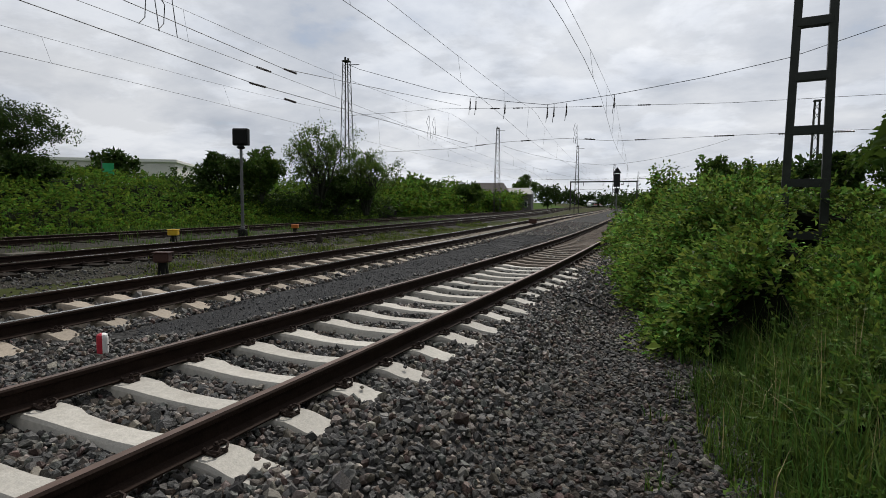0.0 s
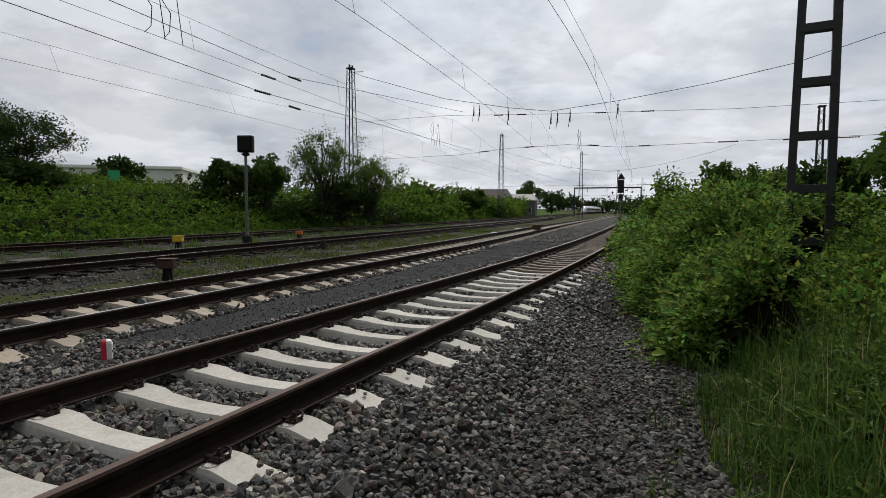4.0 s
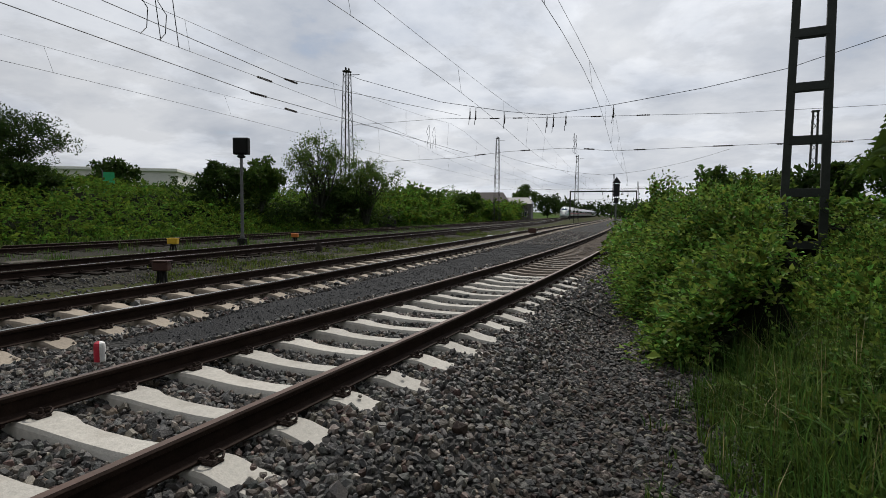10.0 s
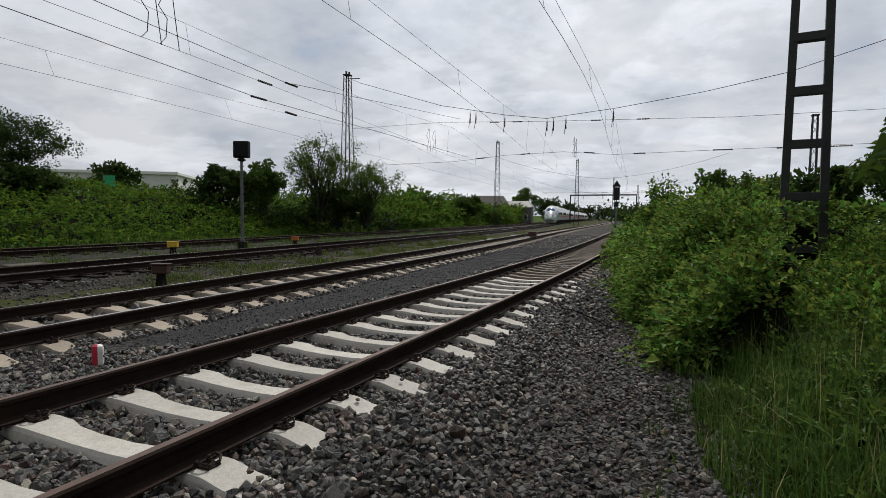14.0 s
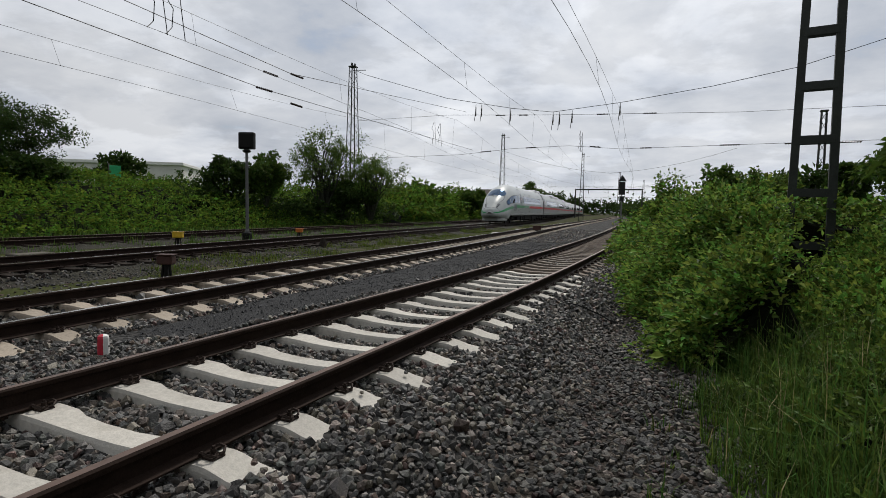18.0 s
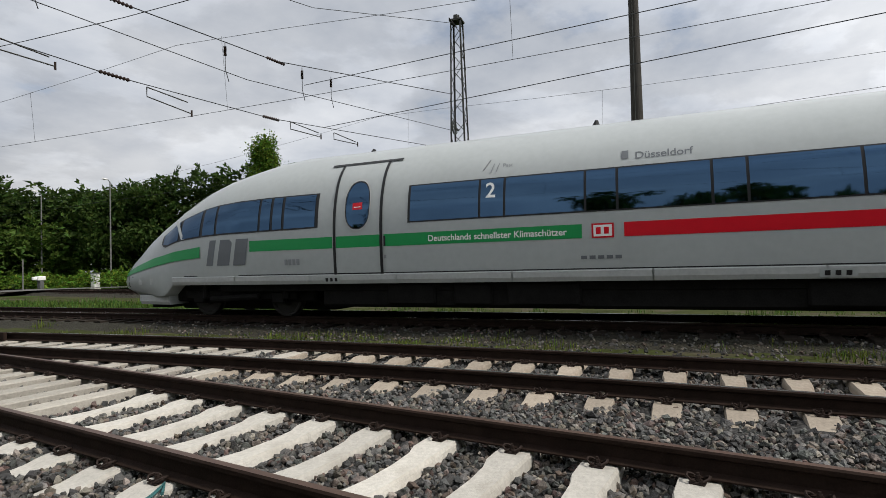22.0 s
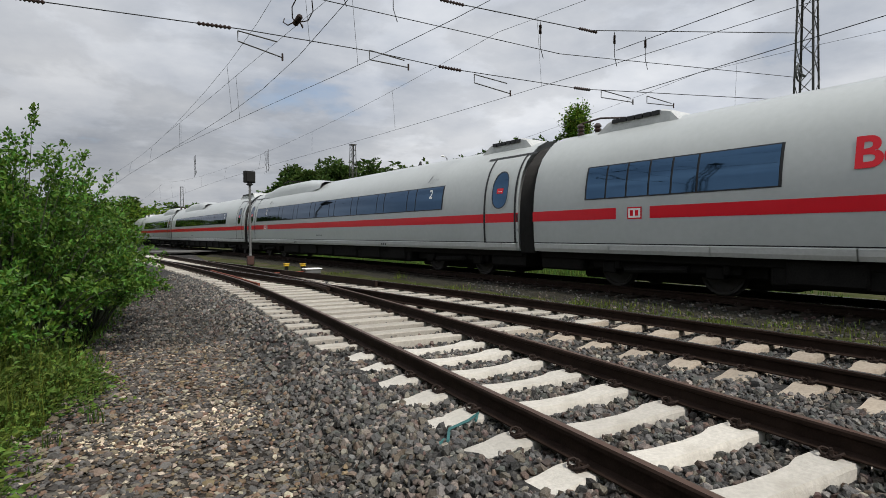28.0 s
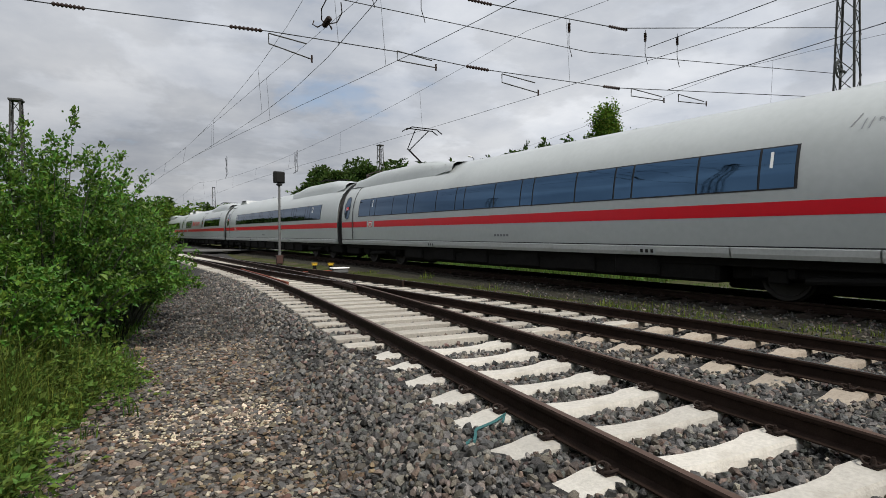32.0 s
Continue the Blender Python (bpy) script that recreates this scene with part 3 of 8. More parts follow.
def rail_mesh(fn, off, y0, y1, z, step=1.0, head=RAIL_TOP):
    g = Geo()
    ys = []
    y = y0
    while y < y1:
        ys.append(y)
        y += step if abs(y) < 40 else step * 4
    ys.append(y1)
    rows = []
    for y in ys:
        h = heading(fn, y)
        c, s = math.cos(h), math.sin(h)
        x = float(fn(y))
        rows.append([(x + (off + px) * c, y + (off + px) * s, z + pz) for px, pz in RAIL])
    n = len(RAIL)
    vs = [p for r in rows for p in r]
    for i in range(len(rows) - 1):
        for k in range(n):
            j = (k + 1) % n
            g.f.append((i * n + k, i * n + j, (i + 1) * n + j, (i + 1) * n + k))
            g.m.append(1 if k == 7 else 0)
    g.v = vs
    g.f += [tuple(reversed(range(n))), tuple(range(len(vs) - n, len(vs)))]
    g.m += [0, 0]
    return g.mesh("rail", [RUST_RAIL, head])


def sleeper_mesh(mat=CONCRETE):
    """Prestressed concrete sleeper: raised seats, waisted and dipped middle, chamfered top."""
    half = [(-1.3, -0.245, 0.10), (-1.27, -0.232, 0.112), (-1.06, -0.208, 0.116), (-0.95, -0.180, 0.117), (-0.90, -0.172, 0.116), (-0.60, -0.170, 0.115), (-0.46, -0.175, 0.113), (-0.36, -0.193, 0.092), (-0.15, -0.205, 0.085)]
    secs = half + [(-x, z, w) for x, z, w in reversed(half)]
    g = Geo()
    rows = [[(x, -0.15, -0.39), (x, -w - 0.012, z - 0.025), (x, -w, z), (x, w, z), (x, w + 0.012, z - 0.025), (x, 0.15, -0.39)] for x, z, w in secs]
    g.grid(rows)
    n = len(rows)
    g.f += [tuple(range(6)), tuple(reversed(range((n - 1) * 6, n * 6)))]
    g.m += [0, 0]
    return g.mesh("sleeper", mat)


def bearer_mesh(length, mat, width=0.13, top=-0.165):
    g = Geo()
    g.box(-length / 2, length / 2, -width, width, -0.38, top, bevel=0.012 if mat is CONCRETE_MID else 0.0)
    return g.mesh("sleeper", mat)


def clip_mesh():
    """Spring clip: two looped arms of round bar on a guide plate, held by a bolt with washer and nut."""
    g = Geo()
    g.box(-0.042, 0.042, -0.045, 0.045, -0.172, -0.158, bevel=0.004)
    for s in (-1, 1):
        pts = [(0.03, 0.012 * s, -0.152), (0.04, 0.035 * s, -0.146), (0.02, 0.062 * s, -0.132), (-0.02, 0.064 * s, -0.128), (-0.042, 0.045 * s, -0.136), (-0.05, 0.026 * s, -0.148)]
        g.tube(pts, 0.0085, 5)
    g.lathe(0.0, 0.0, [(0.022, -0.155), (0.022, -0.146), (0.016, -0.146), (0.016, -0.122), (0.010, -0.122), (0.010, -0.108)], 6)
    return g.mesh("rail_clip", CLIP_STEEL)


def plain_clip_mesh():
    g = Geo()
    g.box(-0.045, 0.045, -0.06, 0.06, -0.17, -0.13)
    g.box(-0.02, 0.02, -0.02, 0.02, -0.13, -0.105)
    return g.mesh("rail_clip", CLIP_STEEL)


SLEEPER, CLIP, PLAIN_CLIP = sleeper_mesh(), clip_mesh(), plain_clip_mesh()


def joined(name, mesh, poses, mat, parent, label=""):
    """Many copies of a small mesh as one part."""
    vs = np.array([v.co[:] for v in mesh.vertices])
    mesh.calc_loop_triangles()
    tr = np.array([t.vertices[:] for t in mesh.loop_triangles])
    allv, allt = [], []
    for k, m in enumerate(poses):
        a = np.array(m)
        allv.append(vs @ a[:3, :3].T + a[:3, 3])
        allt.append(tr + k * len(vs))
    ob = part(name, fast_mesh(name, np.concatenate(allv), np.concatenate(allt), mat), None, parent, label)
    return tagged(ob, kind="stuff")


def lay_track(label, fn, y0, y1, z, near, kinds, head, clips, first):
    """Rails and sleepers. near: stretch in which each sleeper is its own piece; kinds(y): its mesh and side shift, or None."""
    tr = thing("railway_track", label, "railway track", kind="structure")
    for off in (0.753, -0.753):
        part("rail", rail_mesh(fn, off, y0, y1, z, head=head), None, tr)
    rest = {}
    y, k = first, 0
    while y < y1:
        got = kinds(y)
        if got and y > y0:
            mesh, shift, mat = got
            h = heading(fn, y)
            m = pose(float(fn(y)) + shift * math.cos(h), y + shift * math.sin(h), z, 0, 0, math.degrees(h) + RNG.normal(0, 0.35))
            if near[0] < y < near[1]:
                ob = part("sleeper", mesh, None, tr)
                ob.matrix_basis = m
            else:
                rest.setdefault(mesh.name, (mesh, mat, []))[2].append(m)
            if clips[0] < y < clips[1]:
                for off in (0.753, -0.753):
                    for s in (-1, 1):
                        c = part("rail_clip", CLIP, None, tr)
                        c.matrix_basis = pose(float(fn(y)) + (off + 0.105 * s) * math.cos(h), y + (off + 0.105 * s) * math.sin(h), z, 0, 0, math.degrees(h) + (180 if s < 0 else 0) + RNG.normal(0, 3))
            elif -40 < y < 45 and mesh.name != "old":
                for off in (0.753, -0.753):
                    for s in (-1, 1):
                        rest.setdefault("clips", (PLAIN_CLIP, CLIP_STEEL, []))[2].append(pose(float(fn(y)) + (off + 0.105 * s) * math.cos(h), y, z, 0, 0, math.degrees(h) + (180 if s < 0 else 0)))
        y += 0.6
        k += 1
    for key, (mesh, mat, poses) in rest.items():
        joined("far_rail_clips" if key == "clips" else "far_sleepers", mesh, poses, mat, tr)
    return tr


BEARERS, SLEEPER_OLD, SLEEPER_RUSTY = {}, sleeper_mesh(CONCRETE_OLD), sleeper_mesh(CONCRETE_RUSTY)
FAR_BLOCK, FAR_BLOCK_PALE = bearer_mesh(2.6, CONCRETE_RUSTY), bearer_mesh(2.6, CONCRETE_OLD)


def kinds_a(y):
    if y > 42 or y < -60:
        return FAR_BLOCK, 0.0, CONCRETE_RUSTY
    if y > 12.5:
        return SLEEPER_RUSTY, 0.0, CONCRETE_RUSTY
    if y > -6.4:
        return SLEEPER, 0.0, CONCRETE
    if y < -32:
        return SLEEPER, 0.0, CONCRETE
    gap = float(AX(y) - BX(max(y, -33)))
    key = round(2.6 + max(gap, 0) * 0.97 if y > -12.8 else 2.6 + gap, 1)
    if key not in BEARERS:
        BEARERS[key] = bearer_mesh(key, CONCRETE_MID)
    return BEARERS[key], -(key - 2.6) / 2, CONCRETE_MID


def kinds_b(y):
    if y > 42:
        return FAR_BLOCK_PALE, 0.0, CONCRETE_OLD
    return (SLEEPER_OLD, 0.0, CONCRETE_OLD) if y > -6.6 else None


OLD = bearer_mesh(2.6, TIMBER)
TRACK_A = lay_track("siding track with rusty rails on pale concrete sleepers", AX, -110, 330, 0.0, (-32, 42), kinds_a, RAIL_TOP, (-9, 12), -108.0)
TRACK_B = lay_track("main track with bright rail heads on pale concrete sleepers", BX, -33, 330, 0.0, (-7, 42), kinds_b, RAIL_SHINY, (-6.5, 12), -31.10)
TRACK_C = lay_track("old main track with bright rails on tarred timber sleepers", CX, -115, 330, 0.0, (-12, 24), lambda y: (OLD, 0.0, TIMBER), RAIL_SHINY, (0, 0), -114.0)
TRACK_D = lay_track("far rusty track on tarred timber sleepers in the grass", DX, -115, 330, 0.0, (0, 0), lambda y: (OLD, 0.0, TIMBER), RAIL_TOP, (0, 0), -114.0)


def turnout_details():
    """Check rails, frog wing rails and rust-red slide plates of the turnout."""
    t = thing("turnout_fittings", "rust-red check rails and slide plates of the turnout", "turnout", kind="structure")
    for fn, off, y0, y1 in ((AX, 0.66, -20.5, -14.2), (BX, -0.66, -19.2, -13.4)):
        g = Geo()
        rows = []
        for i in range(9):
            y = y0 + (y1 - y0) * i / 8
            e = 0.05 if i in (0, 8) else 0.0
            x = float(fn(y)) + off - e * (1 if off > 0 else -1)
            rows.append([(x - 0.03, y, -0.15), (x + 0.03, y, -0.15), (x + 0.03, y, 0.015), (x - 0.03, y, 0.015)])
        g.grid(rows, 0, True)
        g.f += [(3, 2, 1, 0), tuple(range(32, 36))]
        g.m += [0, 0]
        part("check_rail", g, RUST_RED if fn is AX else RUST_RAIL, t)
    for i in range(9):
        y = -18.3 + i * 0.62
        x = float(BX(y)) - 0.98
        g = Geo()
        g.add([(x - 0.34, y - 0.05, -0.18), (x + 0.13, y - 0.05, -0.18), (x + 0.13, y + 0.05, -0.18), (x - 0.34, y + 0.05, -0.18), (x - 0.32, y - 0.04, -0.13), (x + 0.12, y - 0.04, -0.01), (x + 0.12, y + 0.04, -0.01), (x - 0.32, y + 0.04, -0.13)], [(3, 2, 1, 0), (4, 5, 6, 7), (0, 1, 5, 4), (1, 2, 6, 5), (2, 3, 7, 6), (3, 0, 4, 7)])
        part("support_plate", g, RUST_RED, t, "rust-red cast support plate")
    g = Geo()
    for y0, y1 in ((-17.0, -12.6),):
        for s in (-1, 1):
            g.tube([(float(AX(y0)) - 0.753 + 0.11 * s, y0, -0.06), (float(AX((y0 + y1) / 2)) - 0.753 + 0.09 * s, (y0 + y1) / 2, -0.06), (float(AX(y1)) - 0.753 + 0.12 * s, y1, -0.06)], 0.05, 6)
    part("wing_rail", g, RUST_RAIL, t)


turnout_details()


# ---- ballast stones ----
def stone_shapes(n, corners):
    out = []
    for _ in range(n):
        bm = bmesh.new()
        slim, low, k0 = RNG.uniform(0.62, 0.92), RNG.uniform(0.48, 0.78), RNG.uniform(0, 6.28)
        for k in range(corners):
            z = 1 - 2 * (k + 0.5) / corners
            a, r = k0 + 2.399963 * k + RNG.normal(0, 0.28), math.sqrt(1 - z * z)
            q = RNG.uniform(0.78, 1.06)
            bm.verts.new((math.cos(a) * r * q, math.sin(a) * r * q * slim, z * q * low))
        got = bmesh.ops.convex_hull(bm, input=bm.verts)
        bmesh.ops.delete(bm, geom=[g for g in got["geom_interior"] if isinstance(g, bmesh.types.BMVert)], context="VERTS")
        bmesh.ops.triangulate(bm, faces=bm.faces)
        bm.verts.index_update()
        out.append((np.array([v.co[:] for v in bm.verts]), np.array([[v.index for v in f.verts] for f in bm.faces])))
        bm.free()
    return out


SHAPES, SHAPES_FAR = stone_shapes(20, 11), stone_shapes(12, 8)


def scatter_stones(name, label, pts, size, mat, parent=None, flat=1.0, shapes=None):
    """Loose stones lying on the ground at pts, as one heap."""
    allv, allt, base = [], [], 0
    shapes = shapes or SHAPES_FAR
    which = RNG.integers(0, len(shapes), len(pts))
    for s, (vs, ts) in enumerate(shapes):
        q = pts[which == s]
        if not len(q):
            continue
        n = len(q)
        a = RNG.normal(0, 1, (n, 4))
        a /= np.linalg.norm(a, axis=1)[:, None]
        w, x, y, z = a.T
        rot = np.stack([1 - 2 * (y * y + z * z), 2 * (x * y - w * z), 2 * (x * z + w * y), 2 * (x * y + w * z), 1 - 2 * (x * x + z * z), 2 * (y * z - w * x), 2 * (x * z - w * y), 2 * (y * z + w * x), 1 - 2 * (x * x + y * y)], 1).reshape(n, 3, 3)
        r = size * np.exp(RNG.normal(0, 0.27, n))
        v = np.einsum("nij,vj->nvi", rot, vs) * (r[:, None, None] * np.array([1, 1, flat])) + q[:, None, :]
        allv.append(v.reshape(-1, 3))
        allt.append((ts[None] + (np.arange(n) * len(vs))[:, None, None] + base).reshape(-1, 3))
        base += n * len(vs)
    ob = part(name, fast_mesh(name, np.concatenate(allv), np.concatenate(allt), mat), None, parent)
    return tagged(ob, label, "gravel", kind="stuff")


def on_sleeper(x, y):
    """True where a sleeper top must stay clear."""
    oa, ob = x - AX(y), x - BX(np.maximum(y, -33))
    pa = np.abs((y + 108.0 + 0.3) % 0.6 - 0.3)
    pb = np.abs((y + 31.10 + 0.3) % 0.6 - 0.3)
    long_a = np.where((y < -6.4) & (y > -32), np.minimum(ob, oa), oa)
    cover = 1.21 + 0.13 * noise2(x, y, 0.3, 9)
    hit = (pa < 0.128) & (oa < cover) & (long_a > -cover)
    hit |= (pb < 0.13) & (np.abs(ob) < cover) & (y > -6.6)
    return hit


def place(n, xr, yr, keep, lift=0.0):
    x, y = RNG.uniform(*xr, n), RNG.uniform(*yr, n)
    k = keep(x, y) & ~on_sleeper(x, y)
    x, y = x[k], y[k]
    return np.stack([x, y, ground_z(x, y) + lift + RNG.uniform(-0.006, 0.014, len(x))], 1)


def lay(step, xr, yr, keep, lift=0.0, deep=0.012):
    """Stones lying side by side: one to each cell of an uneven grid, at uneven heights."""
    x, y = np.meshgrid(np.arange(xr[0], xr[1], step), np.arange(yr[0], yr[1], step))
    x, y = (x + RNG.uniform(-0.42, 0.42, x.shape) * step).ravel(), (y + RNG.uniform(-0.42, 0.42, y.shape) * step).ravel()
    k = keep(x, y) & ~on_sleeper(x, y)
    x, y = x[k], y[k]
    return np.stack([x, y, ground_z(x, y) + lift + RNG.normal(0, deep, len(x))], 1)


def in_bed(x, y):
    oa, ob = x - AX(y), x - BX(np.maximum(y, -33))
    edge = 2.15 + 0.12 * noise2(x, y, 0.8, 2)
    fine = (oa < -1.5) & (ob > 1.4) & (y > 4.2 + 0.5 * noise2(x, y, 0.7, 4))
    return (oa < edge) & (ob > -2.0) & ~fine


def on_path(x, y):
    oa = x - AX(y)
    return (oa > 1.9) & (x < EDGE(y) + 0.25)


PALE_SPOT = (-0.55, -5.2)
HEAP = scatter_stones("ballast", "heap of angular dark grey ballast stones round the sleepers", lay(0.043, (-5.2, -0.9), (-6.0, 8.0), in_bed, 0.006), 0.034, STONE, shapes=SHAPES)
scatter_stones("ballast", "dark grey ballast stones between the two sleepered tracks", lay(0.052, (-9.2, -5.2), (-6, 9), in_bed, 0.006), 0.037, STONE)
scatter_stones("ballast", "dark ballast stones further along the tracks", np.concatenate([lay(0.082, (-9.5, -0.8), (8.0, 24), in_bed, 0.006), lay(0.068, (-7.5, 0.4), (-22, -6.0), in_bed, 0.006), lay(0.13, (-12, -1.2), (24, 44), lambda x, y: (x - AX(y) < 2.1) & (x - BX(y) > -2.0), 0.0)]), 0.047, STONE)
PATH_HEAP = scatter_stones("path_stones", "dark angular stones strewn over the path beside the siding", lay(0.042, (-1.9, 1.0), (-1.5, 8), on_path, 0.004, 0.009), 0.034, STONE_PATH, flat=0.8, shapes=SHAPES)
scatter_stones("path_stones", "dark stones strewn over the path further on", np.concatenate([lay(0.06, (-3.6, 0.2), (8, 24), on_path), lay(0.06, (-1.8, 1.6), (-24, -9), on_path), lay(0.085, (-1.0, 3.4), (-40, -24), on_path)]), 0.039, STONE_PATH)
scatter_stones("path_grit", "grey and brown stone chips trodden into the path", place(16000, (-1.9, 1.3), (-12, -1.0), lambda x, y: on_path(x, y) & (RNG.uniform(0, 1, len(x)) < smooth(-12, -7, y) * smooth(-1.0, -2.2, y))), 0.023, STONE_MIXED, flat=0.6)
PATH_BACK = scatter_stones("path_stones", "grey stones scattered among the chips of the path", lay(0.046, (-1.9, 1.4), (-9.2, -1.4), on_path, 0.004, 0.009), 0.034, STONE_MIXED, flat=0.6, shapes=SHAPES)
scatter_stones("path_grit", "pale limestone chips on the path", place(13000, (-1.6, 0.8), (-7.5, -1.6), lambda x, y: on_path(x, y) & (np.hypot(x - PALE_SPOT[0], y - PALE_SPOT[1]) < 0.55 + 0.42 * noise2(x, y, 0.5))), 0.021, STONE_PALE, flat=0.7)
scatter_stones("fine_gravel", "fine dark gravel spread between the tracks", place(15000, (-7.4, -4.3), (4, 25), lambda x, y: (x - AX(y) < -1.5) & (x - BX(y) > 1.4)), 0.013, STONE_FINE)
STONE_MESHES = [fast_mesh("stone", vs, ts, STONE) for vs, ts in SHAPES]
STONE_MESHES_PATH = [fast_mesh("stone", vs, ts, STONE_PATH) for vs, ts in SHAPES]


def single_stones(parent, meshes, pts, size, flat):
    """The stones nearest to the walker, each a piece of its own, lying on the heap."""
    for p in pts:
        ob = part("stone", meshes[int(RNG.integers(0, len(meshes)))], None, parent)
        r = size * math.exp(RNG.normal(0, 0.28))
        turn = Euler(RNG.uniform(0, 6.28, 3)) if flat > 0.9 else Euler((RNG.normal(0, 0.3), RNG.normal(0, 0.3), RNG.uniform(0, 6.28)))
        ob.matrix_basis = Matrix.LocRotScale(tuple(p), turn, (r, r, r * flat))


single_stones(HEAP, STONE_MESHES, place(2600, (-2.35, -1.1), (0.6, 3.6), in_bed, 0.016)[:300], 0.034, 1.0)
single_stones(PATH_HEAP, STONE_MESHES_PATH, place(800, (-1.1, 0.2), (1.4, 3.6), on_path, 0.012)[:280], 0.034, 0.8)
STONE_MESHES_MIXED = [fast_mesh("stone", vs, ts, STONE_MIXED) for vs, ts in SHAPES]
single_stones(PATH_BACK, STONE_MESHES_MIXED, place(700, (-1.5, 0.3), (-4.2, -1.9), on_path, 0.012)[:260], 0.036, 0.6)
single_stones(PATH_BACK, STONE_MESHES, place(900, (-2.3, -1.4), (-4.6, -1.6), in_bed, 0.014)[:260], 0.034, 1.0)
scatter_stones("old_ballast", "weathered stones along the older tracks", np.concatenate([place(6500, (-12.5, -8.2), (-14, 16), lambda x, y: x - BX(np.maximum(y, -33)) < -1.9), place(4000, (-16, -9), (-14, 20), lambda x, y: np.abs(x - CX(y)) < 2.3)]), 0.038, STONE_PATH)


# ---- the high-speed train ----
# half section of the body from the sill to the crown: (share of half width, height above the rail)
SECTION = [(0.955, 0.86), (0.965, 0.92), (0.974, 0.98), (0.990, 1.30), (1.0, 1.75), (0.997, 2.15), (0.975, 2.55), (0.935, 2.90), (0.875, 3.18), (0.775, 3.43), (0.64, 3.63), (0.47, 3.77), (0.25, 3.86), (0.0, 3.89)]
HALF_W = 1.475
CAR_L, END_L, GAP = 24.775, 25.70, 0.55


HT_DRAWN, HT_TRUE = [0, 0.42, 0.86, 1.07, 1.71, 1.96, 2.17, 3.06, 3.65, 3.89, 6], [0, 0.40, 0.79, 1.0, 1.56, 1.81, 2.02, 2.80, 3.46, 3.87, 5.98]


def ht(z):
    """Height over the rail for a height on the side elevation."""
    return float(np.interp(z, HT_DRAWN, HT_TRUE))


def fore(u, is_end=True):
    """Metres behind the nose tip for a station on the end car's elevation."""
    return float(np.interp(u, [0, 9.15, 10.3, 26], [0, 8.40, 9.45, 26])) if is_end else u


def aft(v):
    return float(np.interp(v, [0, 8.40, 9.45, 26], [0, 9.15, 10.3, 26]))


def nose(u):
    """Half width, top height and sill height at u metres behind the tip."""
    w = float(np.interp(u, [0, 0.05, 0.12, 0.35, 0.7, 1.2, 2.0, 3.0, 4.2, 5.4], [0.22, 0.42, 0.56, 0.80, 0.98, 1.14, 1.28, 1.39, 1.455, HALF_W]))
    top = float(np.interp(u, [0, 0.06, 0.15, 0.35, 0.52, 1.0, 1.5, 2.2, 3.0, 3.7, 4.6, 5.6, 7.0], [1.14, 1.36, 1.50, 1.64, 1.75, 2.04, 2.37, 2.79, 3.20, 3.47, 3.69, 3.82, 3.89]))
    low = float(np.interp(u, [0, 0.06, 0.15, 0.3, 0.5, 0.9, 1.5, 2.6, 2.75, 3.1], [1.04, 0.86, 0.76, 0.67, 0.60, 0.54, 0.52, 0.52, 0.55, 0.86]))
    return w, top, low


def hull(u, k, is_end):
    """A point of the near side's half section; k runs over SECTION, whole or between."""
    k0 = min(int(k), len(SECTION) - 2)
    f = k - k0
    px = SECTION[k0][0] * (1 - f) + SECTION[k0 + 1][0] * f
    pz = SECTION[k0][1] * (1 - f) + SECTION[k0 + 1][1] * f
    if is_end and u < 7.0:
        w, top, low = nose(u)
        s = (pz - 0.86) / 3.03
        soft = 1 - (1 - min(u / 5.4, 1)) * 0.35 * max(0, s) ** 1.5
        chin = 0.5 * max(0.0, 1 - u / 2.6) * (1 - min(1.0, max(0.0, s) / 0.26)) ** 2
        return w * px * soft * (1 - chin), ht(low + (top - low) * s)
    return HALF_W * px, ht(pz)


def hull_at(u, z, is_end, lift=0.0):
    """The near side's point at height z, pushed outward by lift."""
    z = ht(z)
    ks = np.linspace(0, len(SECTION) - 1.001, 60)
    pts = [hull(u, k, is_end) for k in ks]
    zs = [p[1] for p in pts]
    x = float(np.interp(z, zs, [p[0] for p in pts]))
    e = 0.04
    x2, x1 = float(np.interp(z + e, zs, [p[0] for p in pts])), float(np.interp(z - e, zs, [p[0] for p in pts]))
    nx, nz = 2 * e, -(x2 - x1)
    ln = math.hypot(nx, nz)
    return x + lift * nx / ln, z + lift * nz / ln


def band(name, us, lo, hi, lift, mat, parent, y0, is_end, side=1, rows=4, label="", thick=True):
    """A panel that follows the body side between two heights, over us; lo and hi are functions of u."""
    g = Geo()
    outer = []
    for u in us:
        r = []
        for i in range(rows + 1):
            z = lo(u) + (hi(u) - lo(u)) * i / rows
            x, zz = hull_at(u, z, is_end, lift)
            r.append((x * side, y0 + fore(u, is_end), zz))
        outer.append(r)
    g.grid(outer if side > 0 else [list(reversed(r)) for r in outer])
    return part(name, g, mat, parent, label, smooth=True)


def steps(a, b, st=0.8):
    n = max(1, math.ceil((b - a) / st))
    return [a + (b - a) * i / n for i in range(n + 1)]


def const(v):
    return lambda u: v


